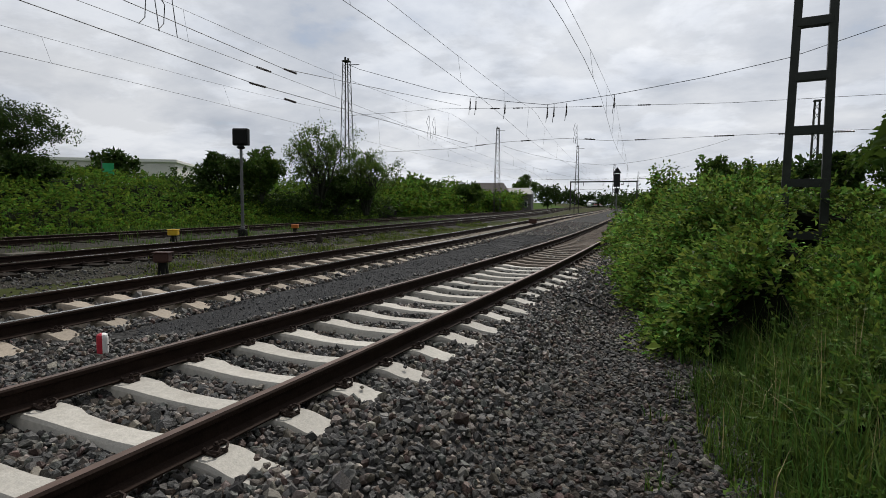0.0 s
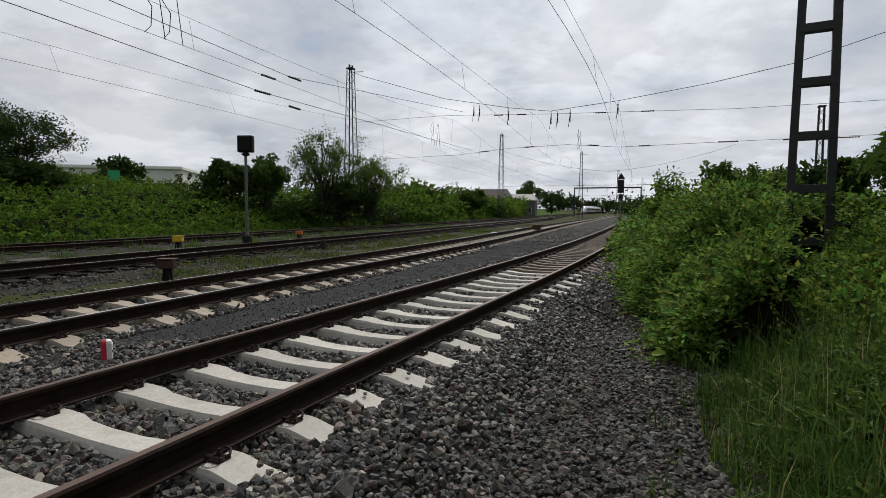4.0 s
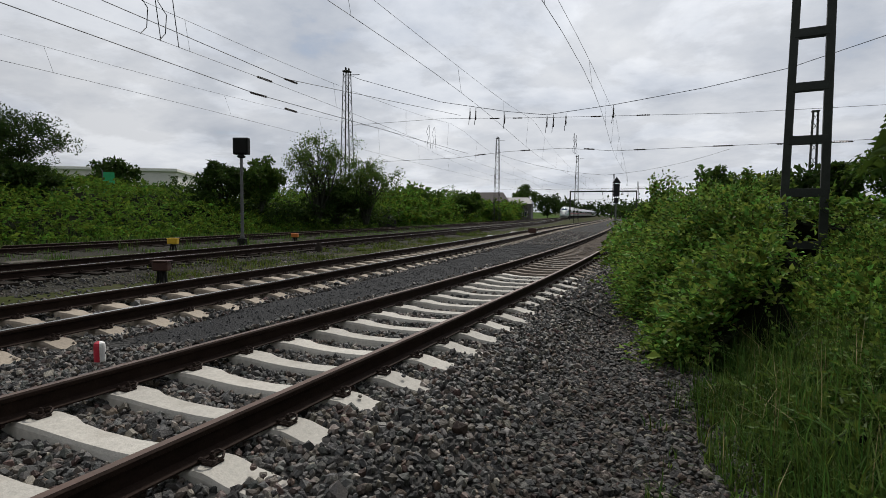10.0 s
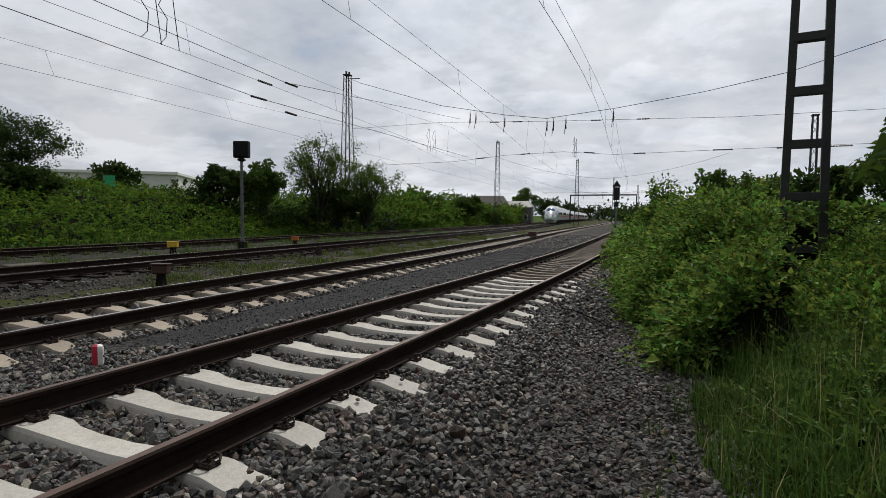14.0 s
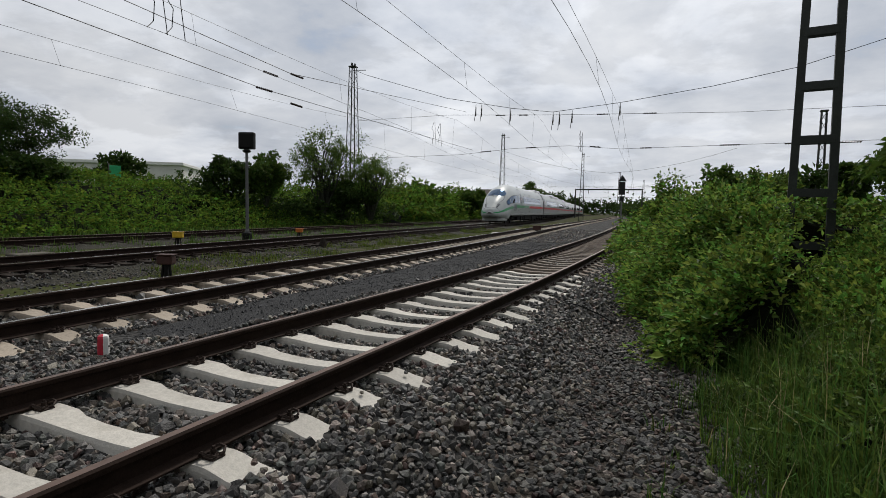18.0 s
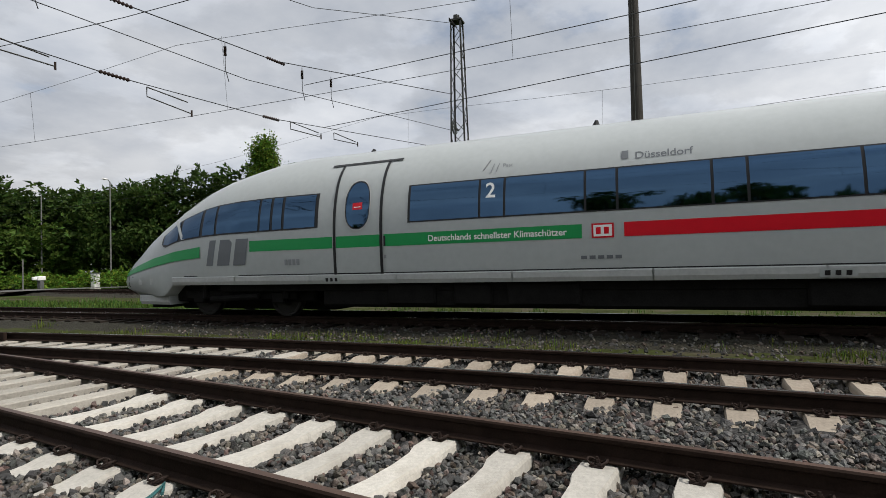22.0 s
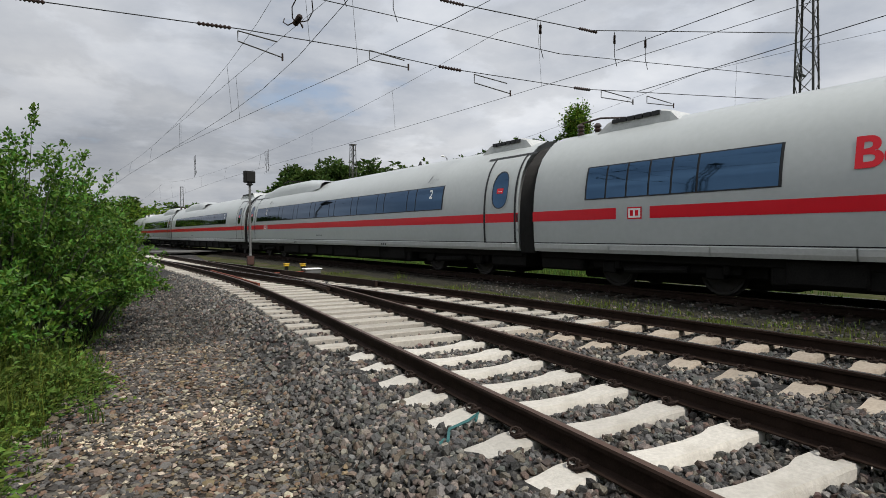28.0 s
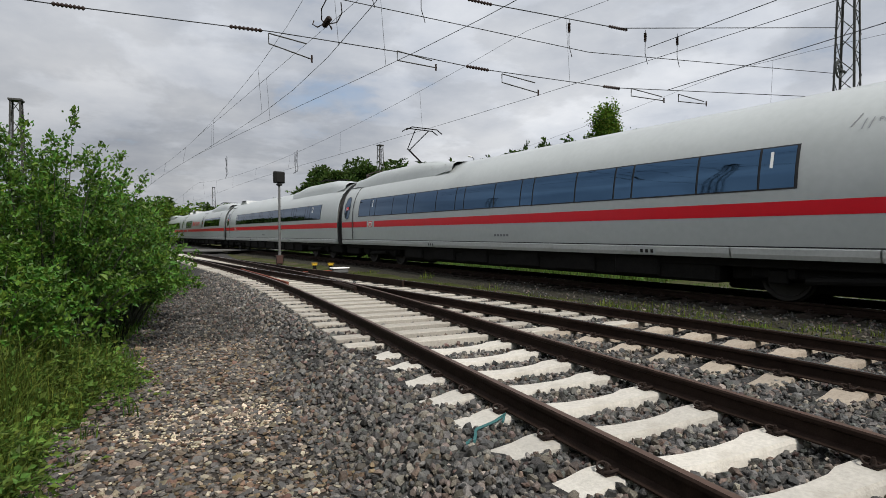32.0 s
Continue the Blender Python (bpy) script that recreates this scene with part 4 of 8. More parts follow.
def lettering(text, size, u, z, mat, parent, y0, is_end, name="lettering", bold=0.0, label="", lift=0.007):
    cu = bpy.data.curves.new(name, "FONT")
    cu.body, cu.size, cu.extrude, cu.offset = text, size, 0.0, bold
    cu.materials.append(mat)
    ob = new(name, cu)
    ob.parent = parent
    x, zz = hull_at(u, z, is_end, lift)
    x2, z2 = hull_at(u, z + size * 0.7, is_end, lift)
    ob.matrix_basis = Matrix.Translation((x, y0 + fore(u, is_end), zz)) @ Matrix.Rotation(-math.atan2(x - x2, z2 - zz), 4, "Y") @ pose(0, 0, 0, 90, 0, 90)
    if label:
        ob["label"] = label
    return ob


def slab(name, u, z, w, h, mat, parent, y0, is_end, lift=0.011, lean=0.0, label=""):
    """A flat plate or painted mark on the near side; lean slants it."""
    rows = []
    n = max(1, math.ceil(h / 0.12))
    for k in range(n + 1):
        x, z2 = hull_at(u, z + h * k / n, is_end, lift)
        sh = lean * k / n
        rows.append([(x, y0 + fore(u + w + sh, is_end), z2), (x, y0 + fore(u + sh, is_end), z2)])
    return part(name, Geo().grid(rows), mat, parent, label)


def oval(name, u, z, w, h, lift, mat, parent, y0, is_end, side, n=16, inner=0.0, label=""):
    """A rounded door window, or its rim where inner is the rim's width."""
    def half(zz, ww, hh):
        f = min(1.0, abs(zz - z) / (hh / 2))
        return ww / 2 * (1 - f ** 3.2) ** 0.45

    def pt(uu, zz):
        x, z2 = hull_at(uu, zz, is_end, lift)
        return (x * side, y0 + fore(uu, is_end), z2)
    g = Geo()
    zs = [z + h / 2 * math.sin(math.pi / 2 * (-1 + 2 * i / n)) for i in range(n + 1)]
    if inner:
        for s in (-1, 1):
            zi = [min(max(q, z - h / 2 + inner), z + h / 2 - inner) for q in zs]
            rows = [[pt(u + s * half(a, w, h), a), pt(u + s * half(b, w - 2 * inner, h - 2 * inner), b)] for a, b in zip(zs, zi)]
            g.grid(rows if s * side < 0 else [list(reversed(r)) for r in rows])
    else:
        rows = [[pt(u - half(a, w, h), a), pt(u, a), pt(u + half(a, w, h), a)] for a in zs]
        g.grid(rows if side > 0 else [list(reversed(r)) for r in rows])
    return part(name, g, mat, parent, label)


def bogie(parent, y, axle=1.25):
    b = Geo()
    for s in (-1, 1):
        b.box(s * 1.0 - 0.09, s * 1.0 + 0.09, y - 1.75, y + 1.75, 0.42, 0.66, bevel=0.03)
        b.tube([(s * 1.18, y - 0.75, 0.42), (s * 1.18, y + 0.75, 0.5)], 0.075, 8)
        for a in (-axle, axle):
            b.box(s * 1.0 - 0.14, s * 1.0 + 0.14, y + a - 0.18, y + a + 0.18, 0.33, 0.60, bevel=0.03)
            b.tube([(s * 1.12, y + a + 0.25, 0.45), (s * 1.12, y + a + 0.25, 0.8)], 0.08, 8)
    # added dark blocks that close off daylight and view under the bogie
    b.box(-0.95, 0.95, y - 2.2, y + 2.2, 0.36, 0.80, bevel=0.04)
    b.box(-0.55, 0.55, y - 2.5, y + 2.5, 0.14, 0.60, bevel=0.06)
    bo = part("bogie", b, TRAIN_DARK, parent)
    for a in (-axle, axle):
        for s in (-1, 1):
            g = Geo()
            n = 24
            prof = [(0.08, 0.07), (0.16, 0.075), (0.20, 0.02), (0.37, 0.03), (0.40, 0.065), (0.455, 0.065), (0.46, -0.06), (0.49, -0.07), (0.12, -0.06)]
            rows = [[(s * (0.75 + dx), y + a + r * math.cos(2 * math.pi * k / n), 0.46 + r * math.sin(2 * math.pi * k / n)) for k in range(n)] for r, dx in prof]
            g.grid(rows, 0, True)
            part("wheel", g, WHEEL_STEEL, bo, smooth=False)


def door(parent, y0, u, is_end, side, stripe):
    lo, hi = 1.08, 3.60
    d = band("door", steps(u - 0.60, u + 0.60, 0.3), const(lo), const(hi), 0.008, TRAIN_WHITE, parent, y0, is_end, side, 20)
    for a in (-0.66, 0.60):
        band("door_seal", [u + a, u + a + 0.075], const(lo - 0.03), const(hi + 0.02), 0.018, TRAIN_FRAME, d, y0, is_end, side, 20, "black rubber door seal")
    band("door_gutter", [u - 0.98, u + 0.98], const(hi + 0.0), const(hi + 0.045), 0.022, TRAIN_FRAME, d, y0, is_end, side, 1)
    band("door_seal", [u - 0.66, u + 0.66], const(lo - 0.03), const(lo + 0.012), 0.010, TRAIN_FRAME, d, y0, is_end, side, 1)
    band("stripe", [u - 0.585, u + 0.60], const(1.71), const(1.96), 0.009, stripe, d, y0, is_end, side, 2)
    oval("door_window", u, 2.66, 0.62, 1.10, 0.016, TRAIN_GLASS, d, y0, is_end, side, label="oval tinted door window")
    oval("window_rim", u, 2.66, 0.72, 1.20, 0.020, TRAIN_GREY, d, y0, is_end, side, inner=0.035, label="light grey window rim")
    oval("window_seal", u, 2.66, 0.66, 1.14, 0.022, TRAIN_FRAME, d, y0, is_end, side, inner=0.022)
    if side > 0:
        slab("sticker", u - 0.13, 2.56, 0.26, 0.17, TRAIN_RED, d, y0, is_end, 0.02, label="red sticker with pale unreadable lines")
        slab("sticker_line", u - 0.09, 2.61, 0.18, 0.02, TEXT_WHITE, d, y0, is_end, 0.024)
        slab("door_button", u + 0.70, 1.72, 0.05, 0.2, TRAIN_FRAME, d, y0, is_end, 0.012)
        slab("lock_label", u + 0.70, 1.42, 0.06, 0.09, TEXT_GREY, d, y0, is_end, 0.012)


def window_band(parent, y0, a, b, splits, is_end, side):
    """One flush strip of tinted panes in a black frame."""
    w = band("window_frame", steps(a, b, 2.0), const(2.17), const(3.06), 0.008, TRAIN_FRAME, parent, y0, is_end, side, 9)
    cuts = [a + 0.03] + splits + [b - 0.03]
    for p, q in zip(cuts, cuts[1:]):
        band("window_pane", [p + 0.022, q - 0.022], const(2.20), const(3.03), 0.015, TRAIN_GLASS, w, y0, is_end, side, 9)


def roof_hump(parent, y0, a, b, h=0.27, w=0.95):
    """Raised roof fairing over the equipment, with a row of fixing studs."""
    g = Geo()
    rows = []
    for i in range(15):
        t = i / 14
        e = min(1, t / 0.3, (1 - t) / 0.3)
        e = e * e * (3 - 2 * e)
        u = a + (b - a) * t
        rows.append([(w * x, y0 + u, 3.62 + (0.22 + h * e) * z) for x, z in ((-1.05, -0.7), (-1, 0), (-0.94, 0.45), (-0.78, 0.8), (-0.4, 0.97), (0, 1.0), (0.4, 0.97), (0.78, 0.8), (0.94, 0.45), (1, 0), (1.05, -0.7))])
    g.grid([list(reversed(r)) for r in rows])
    f = part("roof_fairing", g, TRAIN_WHITE, parent, smooth=True)
    s = Geo()
    for i in range(int((b - a) / 0.9)):
        s.box(0.97 * w - 0.02, 0.97 * w + 0.018, y0 + a + 0.5 + i * 0.9, y0 + a + 0.53 + i * 0.9, 3.71, 3.74)
    part("studs", s, TRAIN_GREY, f)


def roof_box(parent, y0, a, b):
    """Air-conditioning housing with dark louvred slope."""
    g = Geo()
    rows = []
    for u, z, w in ((a, 3.70, 0.66), (a + 0.35, 3.96, 0.64), (a + 0.5, 4.02, 0.6), (b - 0.5, 4.02, 0.6), (b - 0.25, 3.95, 0.64), (b, 3.70, 0.66)):
        rows.append([(w, y0 + u, 3.62), (w * 0.94, y0 + u, z - 0.04), (w * 0.82, y0 + u, z), (-w * 0.82, y0 + u, z), (-w * 0.94, y0 + u, z - 0.04), (-w, y0 + u, 3.62)])
    g.grid(rows)
    f = part("roof_unit", g, TRAIN_GREY, parent, smooth=False)
    v = Geo()
    for i in range(6):
        u = a + 0.5 + (b - a - 1.0) * i / 6
        v.box(0.46, 0.615, y0 + u, y0 + u + (b - a - 1.0) / 6 - 0.03, 3.90, 3.995)
    part("louvre", v, TRAIN_FRAME, f)


def pantograph(parent, y0, u, up=0.0, flip=1):
    """Single-arm current collector; up is the height of the strip above the folded state."""
    p = part("pantograph", Geo().box(-0.55, 0.55, y0 + u - 0.45, y0 + u + 0.45, 3.98, 4.04, bevel=0.02), TRAIN_DARK, parent, "dark folded pantograph" if up < 0.5 else "dark raised pantograph")
    g = Geo()
    knee = (0, y0 + u + flip * (1.15 if up < 0.5 else 1.0), 4.16 + up * 0.55)
    head = (0, y0 + u - flip * (0.55 if up < 0.5 else 0.15), 4.22 + up)
    g.tube([(0, y0 + u - flip * 0.35, 4.05), knee], 0.035, 6)
    for s in (-1, 1):
        g.tube([(0.06 * s, knee[1], knee[2]), (0.32 * s, head[1], head[2])], 0.02, 6)
    for d in (-0.18, 0.18):
        g.tube([(-0.85, head[1] + d, head[2] - 0.12), (-0.6, head[1] + d, head[2] + 0.03), (0.6, head[1] + d, head[2] + 0.03), (0.85, head[1] + d, head[2] - 0.12)], 0.022, 6)
    part("collector_arm", g, TRAIN_DARK, p)
    for s in (-1, 1):
        part("insulator", Geo().lathe(0.42 * s, y0 + u + 0.38, [(0.05, 3.86), (0.07, 3.90), (0.04, 3.92), (0.07, 3.95), (0.04, 3.97), (0.05, 4.0)], 10), INSUL, p)


def roof_gear(parent, y0, u):
    """High-voltage bushings and bus bar beside the car end."""
    g = Geo()
    for i in range(3):
        g.lathe(0.35 - 0.3 * i, y0 + u + 0.3 * i, [(0.06, 3.8), (0.11, 3.86), (0.06, 3.9), (0.11, 3.95), (0.06, 4.0), (0.11, 4.05), (0.05, 4.12)], 10)
    g.tube([(0.35, y0 + u, 4.12), (0.2, y0 + u + 0.5, 4.2), (-0.2, y0 + u + 1.2, 4.15)], 0.025, 6)
    part("roof_insulator_row", g, INSUL, parent)


def bellows(parent, y, n=7):
    g = Geo()
    k = len(SECTION)
    rows = []
    for i in range(2 * n + 1):
        s = 0.955 if i % 2 == 0 else 0.90
        yy = y - GAP / 2 + GAP * i / (2 * n)
        half = [(HALF_W * px * s, yy, 0.74 + (ht(pz) - 0.79) * 0.965) for px, pz in SECTION]
        rows.append(half + [(-a, b, c) for a, b, c in reversed(half[:-1])])
    g.grid(rows)
    part("gangway_bellows", g, BELLOWS, parent, "black ribbed rubber gangway bellows", smooth=False)


def body(parent, length, is_end, y0, rear_nose=False):
    g = Geo()
    us = [0.0, 0.03, 0.06, 0.09, 0.12, 0.18, 0.25, 0.32] + [0.4 + 0.1 * k for k in range(29)] + [3.5, 3.8, 4.2, 4.6, 5.2, 6.0, 7.0] if is_end else [GAP / 2, GAP / 2 + 0.03, GAP / 2 + 0.1]
    us += [u for u in np.linspace(8, length - GAP / 2 - 0.1, 9)] + [length - GAP / 2 - 0.03, length - GAP / 2]
    rows = []
    for i, u in enumerate(us):
        sh = 1.0
        if not is_end and i == 0 or i == len(us) - 1:
            sh = 0.985
        half = [hull(u, k, is_end) for k in range(len(SECTION))]
        half = [(x * sh, y0 + fore(u, is_end), z) for x, z in half]
        rows.append(half + [(-a, b, c) for a, b, c in reversed(half[:-1])])
    g.grid(rows, 0, True)
    m = len(rows[0])
    g.f += [tuple(range(m)), tuple(reversed(range((len(rows) - 1) * m, len(rows) * m)))]
    g.m += [0, 0]
    ob = part("body", g, TRAIN_WHITE, parent, smooth=True)
    return ob


def underside(parent, y0, length, is_end, boxes):
    a = 4.3 if is_end else 0.35
    g = Geo()
    g.box(-1.25, 1.25, y0 + a, y0 + length - 0.35, 0.62, 0.95, bevel=0.02)
    g.box(-1.22, 1.22, y0 + (7.3 if is_end else 6.0), y0 + length - (5.2 if is_end else 6.0), 0.27, 0.70, bevel=0.06)
    for e0, e1 in ((length - 1.9, length - 0.3),) if is_end else ((0.3, 1.7), (length - 1.7, length - 0.3)):
        g.box(-1.2, 1.2, y0 + e0, y0 + e1, 0.33, 0.80, bevel=0.05)
    under = part("underframe", g, TRAIN_DARK, parent)
    for side in (1, -1):
        u = a - (1.2 if is_end else 0)
        while u < length - 0.6:
            e = min(u + 2.35, length - 0.35)
            rows = []
            for v in (u + 0.014, e - 0.014):
                r = [hull_at(v, 1.068, is_end, 0.0), hull_at(v, 1.05, is_end, 0.04), hull_at(v, 0.95, is_end, 0.045), hull_at(v, 0.865, is_end, 0.03)]
                rows.append([(x * side, y0 + fore(v, is_end), z) for x, z in reversed(r)])
            part("skirt_panel", Geo().grid(rows if side > 0 else [list(reversed(q)) for q in rows]), TRAIN_GREY, under)
            u = e
        band("sill_shadow_gap", steps(1.0 if is_end else 0.3, length - 0.3, 3), const(1.072), const(1.095), 0.014, TRAIN_FRAME, under, y0, is_end, side, 1)
    for u in (8.2, 17.1):
        h = slab("service_hatch", u, 0.90, 0.46, 0.12, TRAIN_WHITE, under, y0, is_end, 0.052)
        for k in range(3):
            slab("socket", u + 0.06 + 0.13 * k, 0.925, 0.07, 0.07, TRAIN_FRAME, h, y0, is_end, 0.057)
    for u, w in boxes:
        g = Geo()
        g.box(-1.30, 1.30, y0 + u, y0 + u + w, 0.33, 0.78, bevel=0.04)
        part("equipment_case", g, TRAIN_DARK, under)


def car(spec, n):
    is_end = spec.get("end", False)
    L = END_L if is_end else CAR_L
    y0 = -L / 2
    c = thing("train_carriage", spec["label"], "train carriage", "carriages of the train")
    body(c, L, is_end, y0)
    red_from = spec.get("red_from", GAP / 2)
    for side in (1, -1):
        for a, b, cuts in spec["windows"]:
            window_band(c, y0, a, b, cuts, is_end, side)
        for u in spec["doors"]:
            door(c, y0, u, is_end, side, TRAIN_GREEN if is_end else TRAIN_RED)
        holes = [(u - 0.66, u + 0.66) for u in spec["doors"]] + spec.get("gaps", [])
        holes = sorted([h for h in holes if h[1] > red_from])
        at = red_from
        for h0, h1 in holes + [(L - GAP / 2, L)]:
            if h0 > at + 0.05:
                band("stripe", steps(at, h0, 3), const(1.71), const(1.96), 0.006, TRAIN_RED, c, y0, is_end, side, 2, "red stripe")
            at = max(at, h1)
    for u in spec.get("logos", []):
        f = slab("emblem", u, 1.70, 0.36, 0.26, TRAIN_RED, c, y0, is_end, 0.010, label="red-framed white emblem with plain marks")
        slab("emblem_field", u + 0.03, 1.73, 0.30, 0.20, TEXT_WHITE, f, y0, is_end, 0.014)
        for k in (0.07, 0.20):
            slab("emblem_mark", u + k, 1.77, 0.08, 0.12, TRAIN_RED, f, y0, is_end, 0.017)
    for u, d in spec.get("digits", []):
        lettering(d, 0.42, u, 2.62, TEXT_WHITE, c, y0, is_end, "class_number", 0.006, lift=0.021)
    for u in spec.get("icons", []):
        f = part("pictogram", Geo().tube([(hull_at(u, 3.22, is_end, 0.012)[0], y0 + fore(u, is_end), ht(3.22)), (hull_at(u, 3.4, is_end, 0.012)[0], y0 + fore(u, is_end) + 0.12, ht(3.4))], 0.012, 5), TEXT_GREY, c, "grey outline pictogram")
        for k in range(2):
            slab("pictogram_line", u + 0.14 + 0.10 * k, 3.16, 0.02, 0.16, TEXT_GREY, f, y0, is_end, 0.012, 0.05)
        lettering("Psst", 0.13, u + 0.36, 3.24, TEXT_GREY, c, y0, is_end)
    for u in spec.get("numbers", []):
        for k in range(5):
            slab("number_bar", u + k * 0.14, 1.28, 0.10, 0.07, MARK_GREY, c, y0, is_end)
    for a, b in spec.get("humps", []):
        roof_hump(c, y0, a, b)
    for a, b in spec.get("units", []):
        roof_box(c, y0, a, b)
    for u, up, fl in spec.get("pantos", []):
        pantograph(c, y0, u, up, fl)
    for u in spec.get("gear", []):
        roof_gear(c, y0, u)
    for u, h in spec.get("aerials", []):
        part("aerial", Geo().tube([(0.0, y0 + u, 3.85), (0.0, y0 + u + 0.02, 3.9 + h)], [0.10, 0.03], 8), BLACK, c)
    underside(c, y0, L, is_end, spec["cases"])
    for u in ((4.72, 22.0) if is_end else (3.7, 21.1)):
        bogie(c, y0 + u)
    if n < 7:
        bellows(c, y0 + L)
    if is_end:
        cab(c, y0)
    if spec.get("restaurant"):
        lettering("Bordrestaurant", 0.70, spec["restaurant"], 2.42, TRAIN_RED, c, y0, is_end, "lettering", 0.018, "red restaurant lettering", 0.014)
    return c


def nose_top(u):
    return ht(nose(u)[1]) + 0.03


def cab(c, y0):
    """Windscreen, lamps, couplings, cab windows, green stripe and marks of the end car."""
    def nose_patch(name, mat, us, kmax, lift, label=""):
        g = Geo()
        rows = []
        top = len(SECTION) - 1
        for u in us:
            k1 = kmax(u)
            r = []
            for i in range(13):
                q = -1 + 2 * i / 12
                k = top - abs(q) * (top - k1)
                x, z = hull(u, k, True)
                r.append(((x + lift * abs(q)) * (1 if q > 0 else -1), y0 + fore(u) - lift * 0.6, z + lift))
            rows.append(r)
        g.grid([list(reversed(r)) for r in rows])
        return part(name, g, mat, c, label, smooth=True)
    top = len(SECTION) - 1
    ws = [2.40, 2.43, 2.49, 2.6, 2.77, 3.0, 3.25, 3.47, 3.65, 3.77, 3.84, 3.88]

    def shape(u):
        t = (u - 3.14) / 0.745
        return top - (top - 9.6) * math.sqrt(max(0.0, 1 - t * t))
    nose_patch("windscreen", TRAIN_GLASS, ws, shape, 0.012, "dark rounded windscreen")
    g = Geo()
    for s in (-1, 1):
        g.tube([(0.1 * s, y0 + fore(2.05), nose_top(2.05)), (0.32 * s, y0 + fore(2.5), nose_top(2.5)), (0.2 * s, y0 + fore(2.9), nose_top(2.9))], 0.018, 5)
    part("wiper", g, BLACK, c)
    for s in (-1, 1):
        lamp_lo = lambda u: 1.53 + 0.50 * (u - 0.45)
        lamp_hi = lambda u: lamp_lo(u) + float(np.interp(u, [0.45, 0.6, 1.0, 1.28], [0.03, 0.10, 0.13, 0.05]))
        lamp = band("headlight", steps(0.45, 1.28, 0.1), lamp_lo, lamp_hi, 0.012, LAMP_COVER, c, y0, True, s, 3, "slim slanted headlight cover")
        for u0, u1 in ((0.58, 0.84), (0.9, 1.16)):
            band("lens", steps(u0, u1, 0.1), lambda u: lamp_lo(u) + 0.03, lambda u: lamp_lo(u) + 0.075, 0.017, GLASS_LENS, lamp, y0, True, s, 1, "dark lamp lens")
        band("bonnet_seam", steps(1.0, 2.9, 0.15), lambda u: float(np.interp(u, [1.0, 1.9, 2.4, 2.9], [1.93, 2.32, 2.55, 2.86])), lambda u: float(np.interp(u, [1.0, 1.9, 2.4, 2.9], [1.93, 2.32, 2.55, 2.86])) + 0.022, 0.006, TRAIN_FRAME, c, y0, True, s, 1)
    # nose cover joint
    g = Geo()
    ring = []
    for i in range(23):
        q = -1 + 2 * i / 22
        k = top - abs(q) * top
        u = 0.98 - 0.70 * (1 - abs(q)) ** 1.2 - 0.12 * abs(q) ** 6
        x, z = hull(u, k, True)
        ring.append(((x + 0.004) * (1 if q > 0 else -1), y0 + fore(u), z + 0.004))
    g.tube(ring, 0.008, 4)
    part("nose_joint", g, TRAIN_FRAME, c)
    part("coupler_flap", Geo().box(-0.07, 0.07, y0 + 0.05, y0 + 0.2, 0.68, 0.75, bevel=0.02), TRAIN_FRAME, c)
    g = Geo()
    rows = []
    for u, w in ((0.92, 0.55), (1.0, 0.78), (1.3, 0.98), (1.9, 1.08), (2.68, 1.14), (2.70, 1.10)):
        rows.append([(w, y0 + fore(u), 0.53), (w + 0.01, y0 + fore(u), 0.36), (w - 0.03, y0 + fore(u), 0.28), (-w + 0.03, y0 + fore(u), 0.28), (-w - 0.01, y0 + fore(u), 0.36), (-w, y0 + fore(u), 0.53)])
    g.grid(rows)
    g.f += [tuple(reversed(range(6))), tuple(range(30, 36))]
    g.m += [0, 0]
    part("guard_plate", Geo().box(-0.7, 0.7, y0 + fore(1.4), y0 + fore(2.1), 0.17, 0.30, bevel=0.02), TRAIN_DARK, c)
    part("rail_guard", g, TRAIN_GREY, c, "grey rail guard under the nose")
    for side in (1, -1):
        lo = lambda u: float(np.interp(u, [2.4, 2.6, 3.35, 4.2, 5.0, 8.1], [2.02, 1.90, 2.05, 2.11, 2.14, 2.17]))
        hi = lambda u: float(np.interp(u, [2.4, 3.3, 4.2, 4.75, 5.5, 6.6, 8.1], [2.22, 2.66, 2.90, 2.98, 3.03, 3.06, 3.06]))
        fr = band("cab_window_frame", steps(2.42, 8.05, 0.12), lo, hi, 0.008, TRAIN_FRAME, c, y0, True, side, 9)
        for p, q in zip((2.5, 3.35, 4.25, 4.78, 6.27, 6.66, 7.02), (3.28, 4.18, 4.74, 6.24, 6.62, 6.98, 7.98)):
            band("window_pane", steps(p + 0.02, q - 0.02, 0.3), lambda u: lo(u) + 0.035, lambda u: hi(u) - 0.035, 0.016, TRAIN_GLASS, fr, y0, True, side, 9)
        if side > 0:
            slab("window_pillar", 3.42, 2.08, 0.11, 0.56, TRAIN_WHITE, fr, y0, True, 0.021, -0.34, "slanted white window pillar")
        glo = lambda u: float(np.interp(u, [0.05, 0.5, 1.2, 2.2, 3.2, 4.25], [1.05, 1.10, 1.21, 1.38, 1.52, 1.60]))
        ghi = lambda u: float(np.interp(u, [0.05, 0.5, 1.2, 2.2, 3.2, 4.25], [1.12, 1.22, 1.40, 1.64, 1.79, 1.88]))
        band("stripe", [0.03, 0.06, 0.09, 0.12, 0.18, 0.25, 0.32] + [0.4 + 0.1 * k for k in range(29)] + [3.5, 3.8, 4.22], glo, ghi, 0.020, TRAIN_GREEN, c, y0, True, side, 3, "green stripe sweeping down the nose")
        band("stripe", steps(5.95, 8.46, 1.0), const(1.71), const(1.96), 0.006, TRAIN_GREEN, c, y0, True, side, 2, "green stripe")
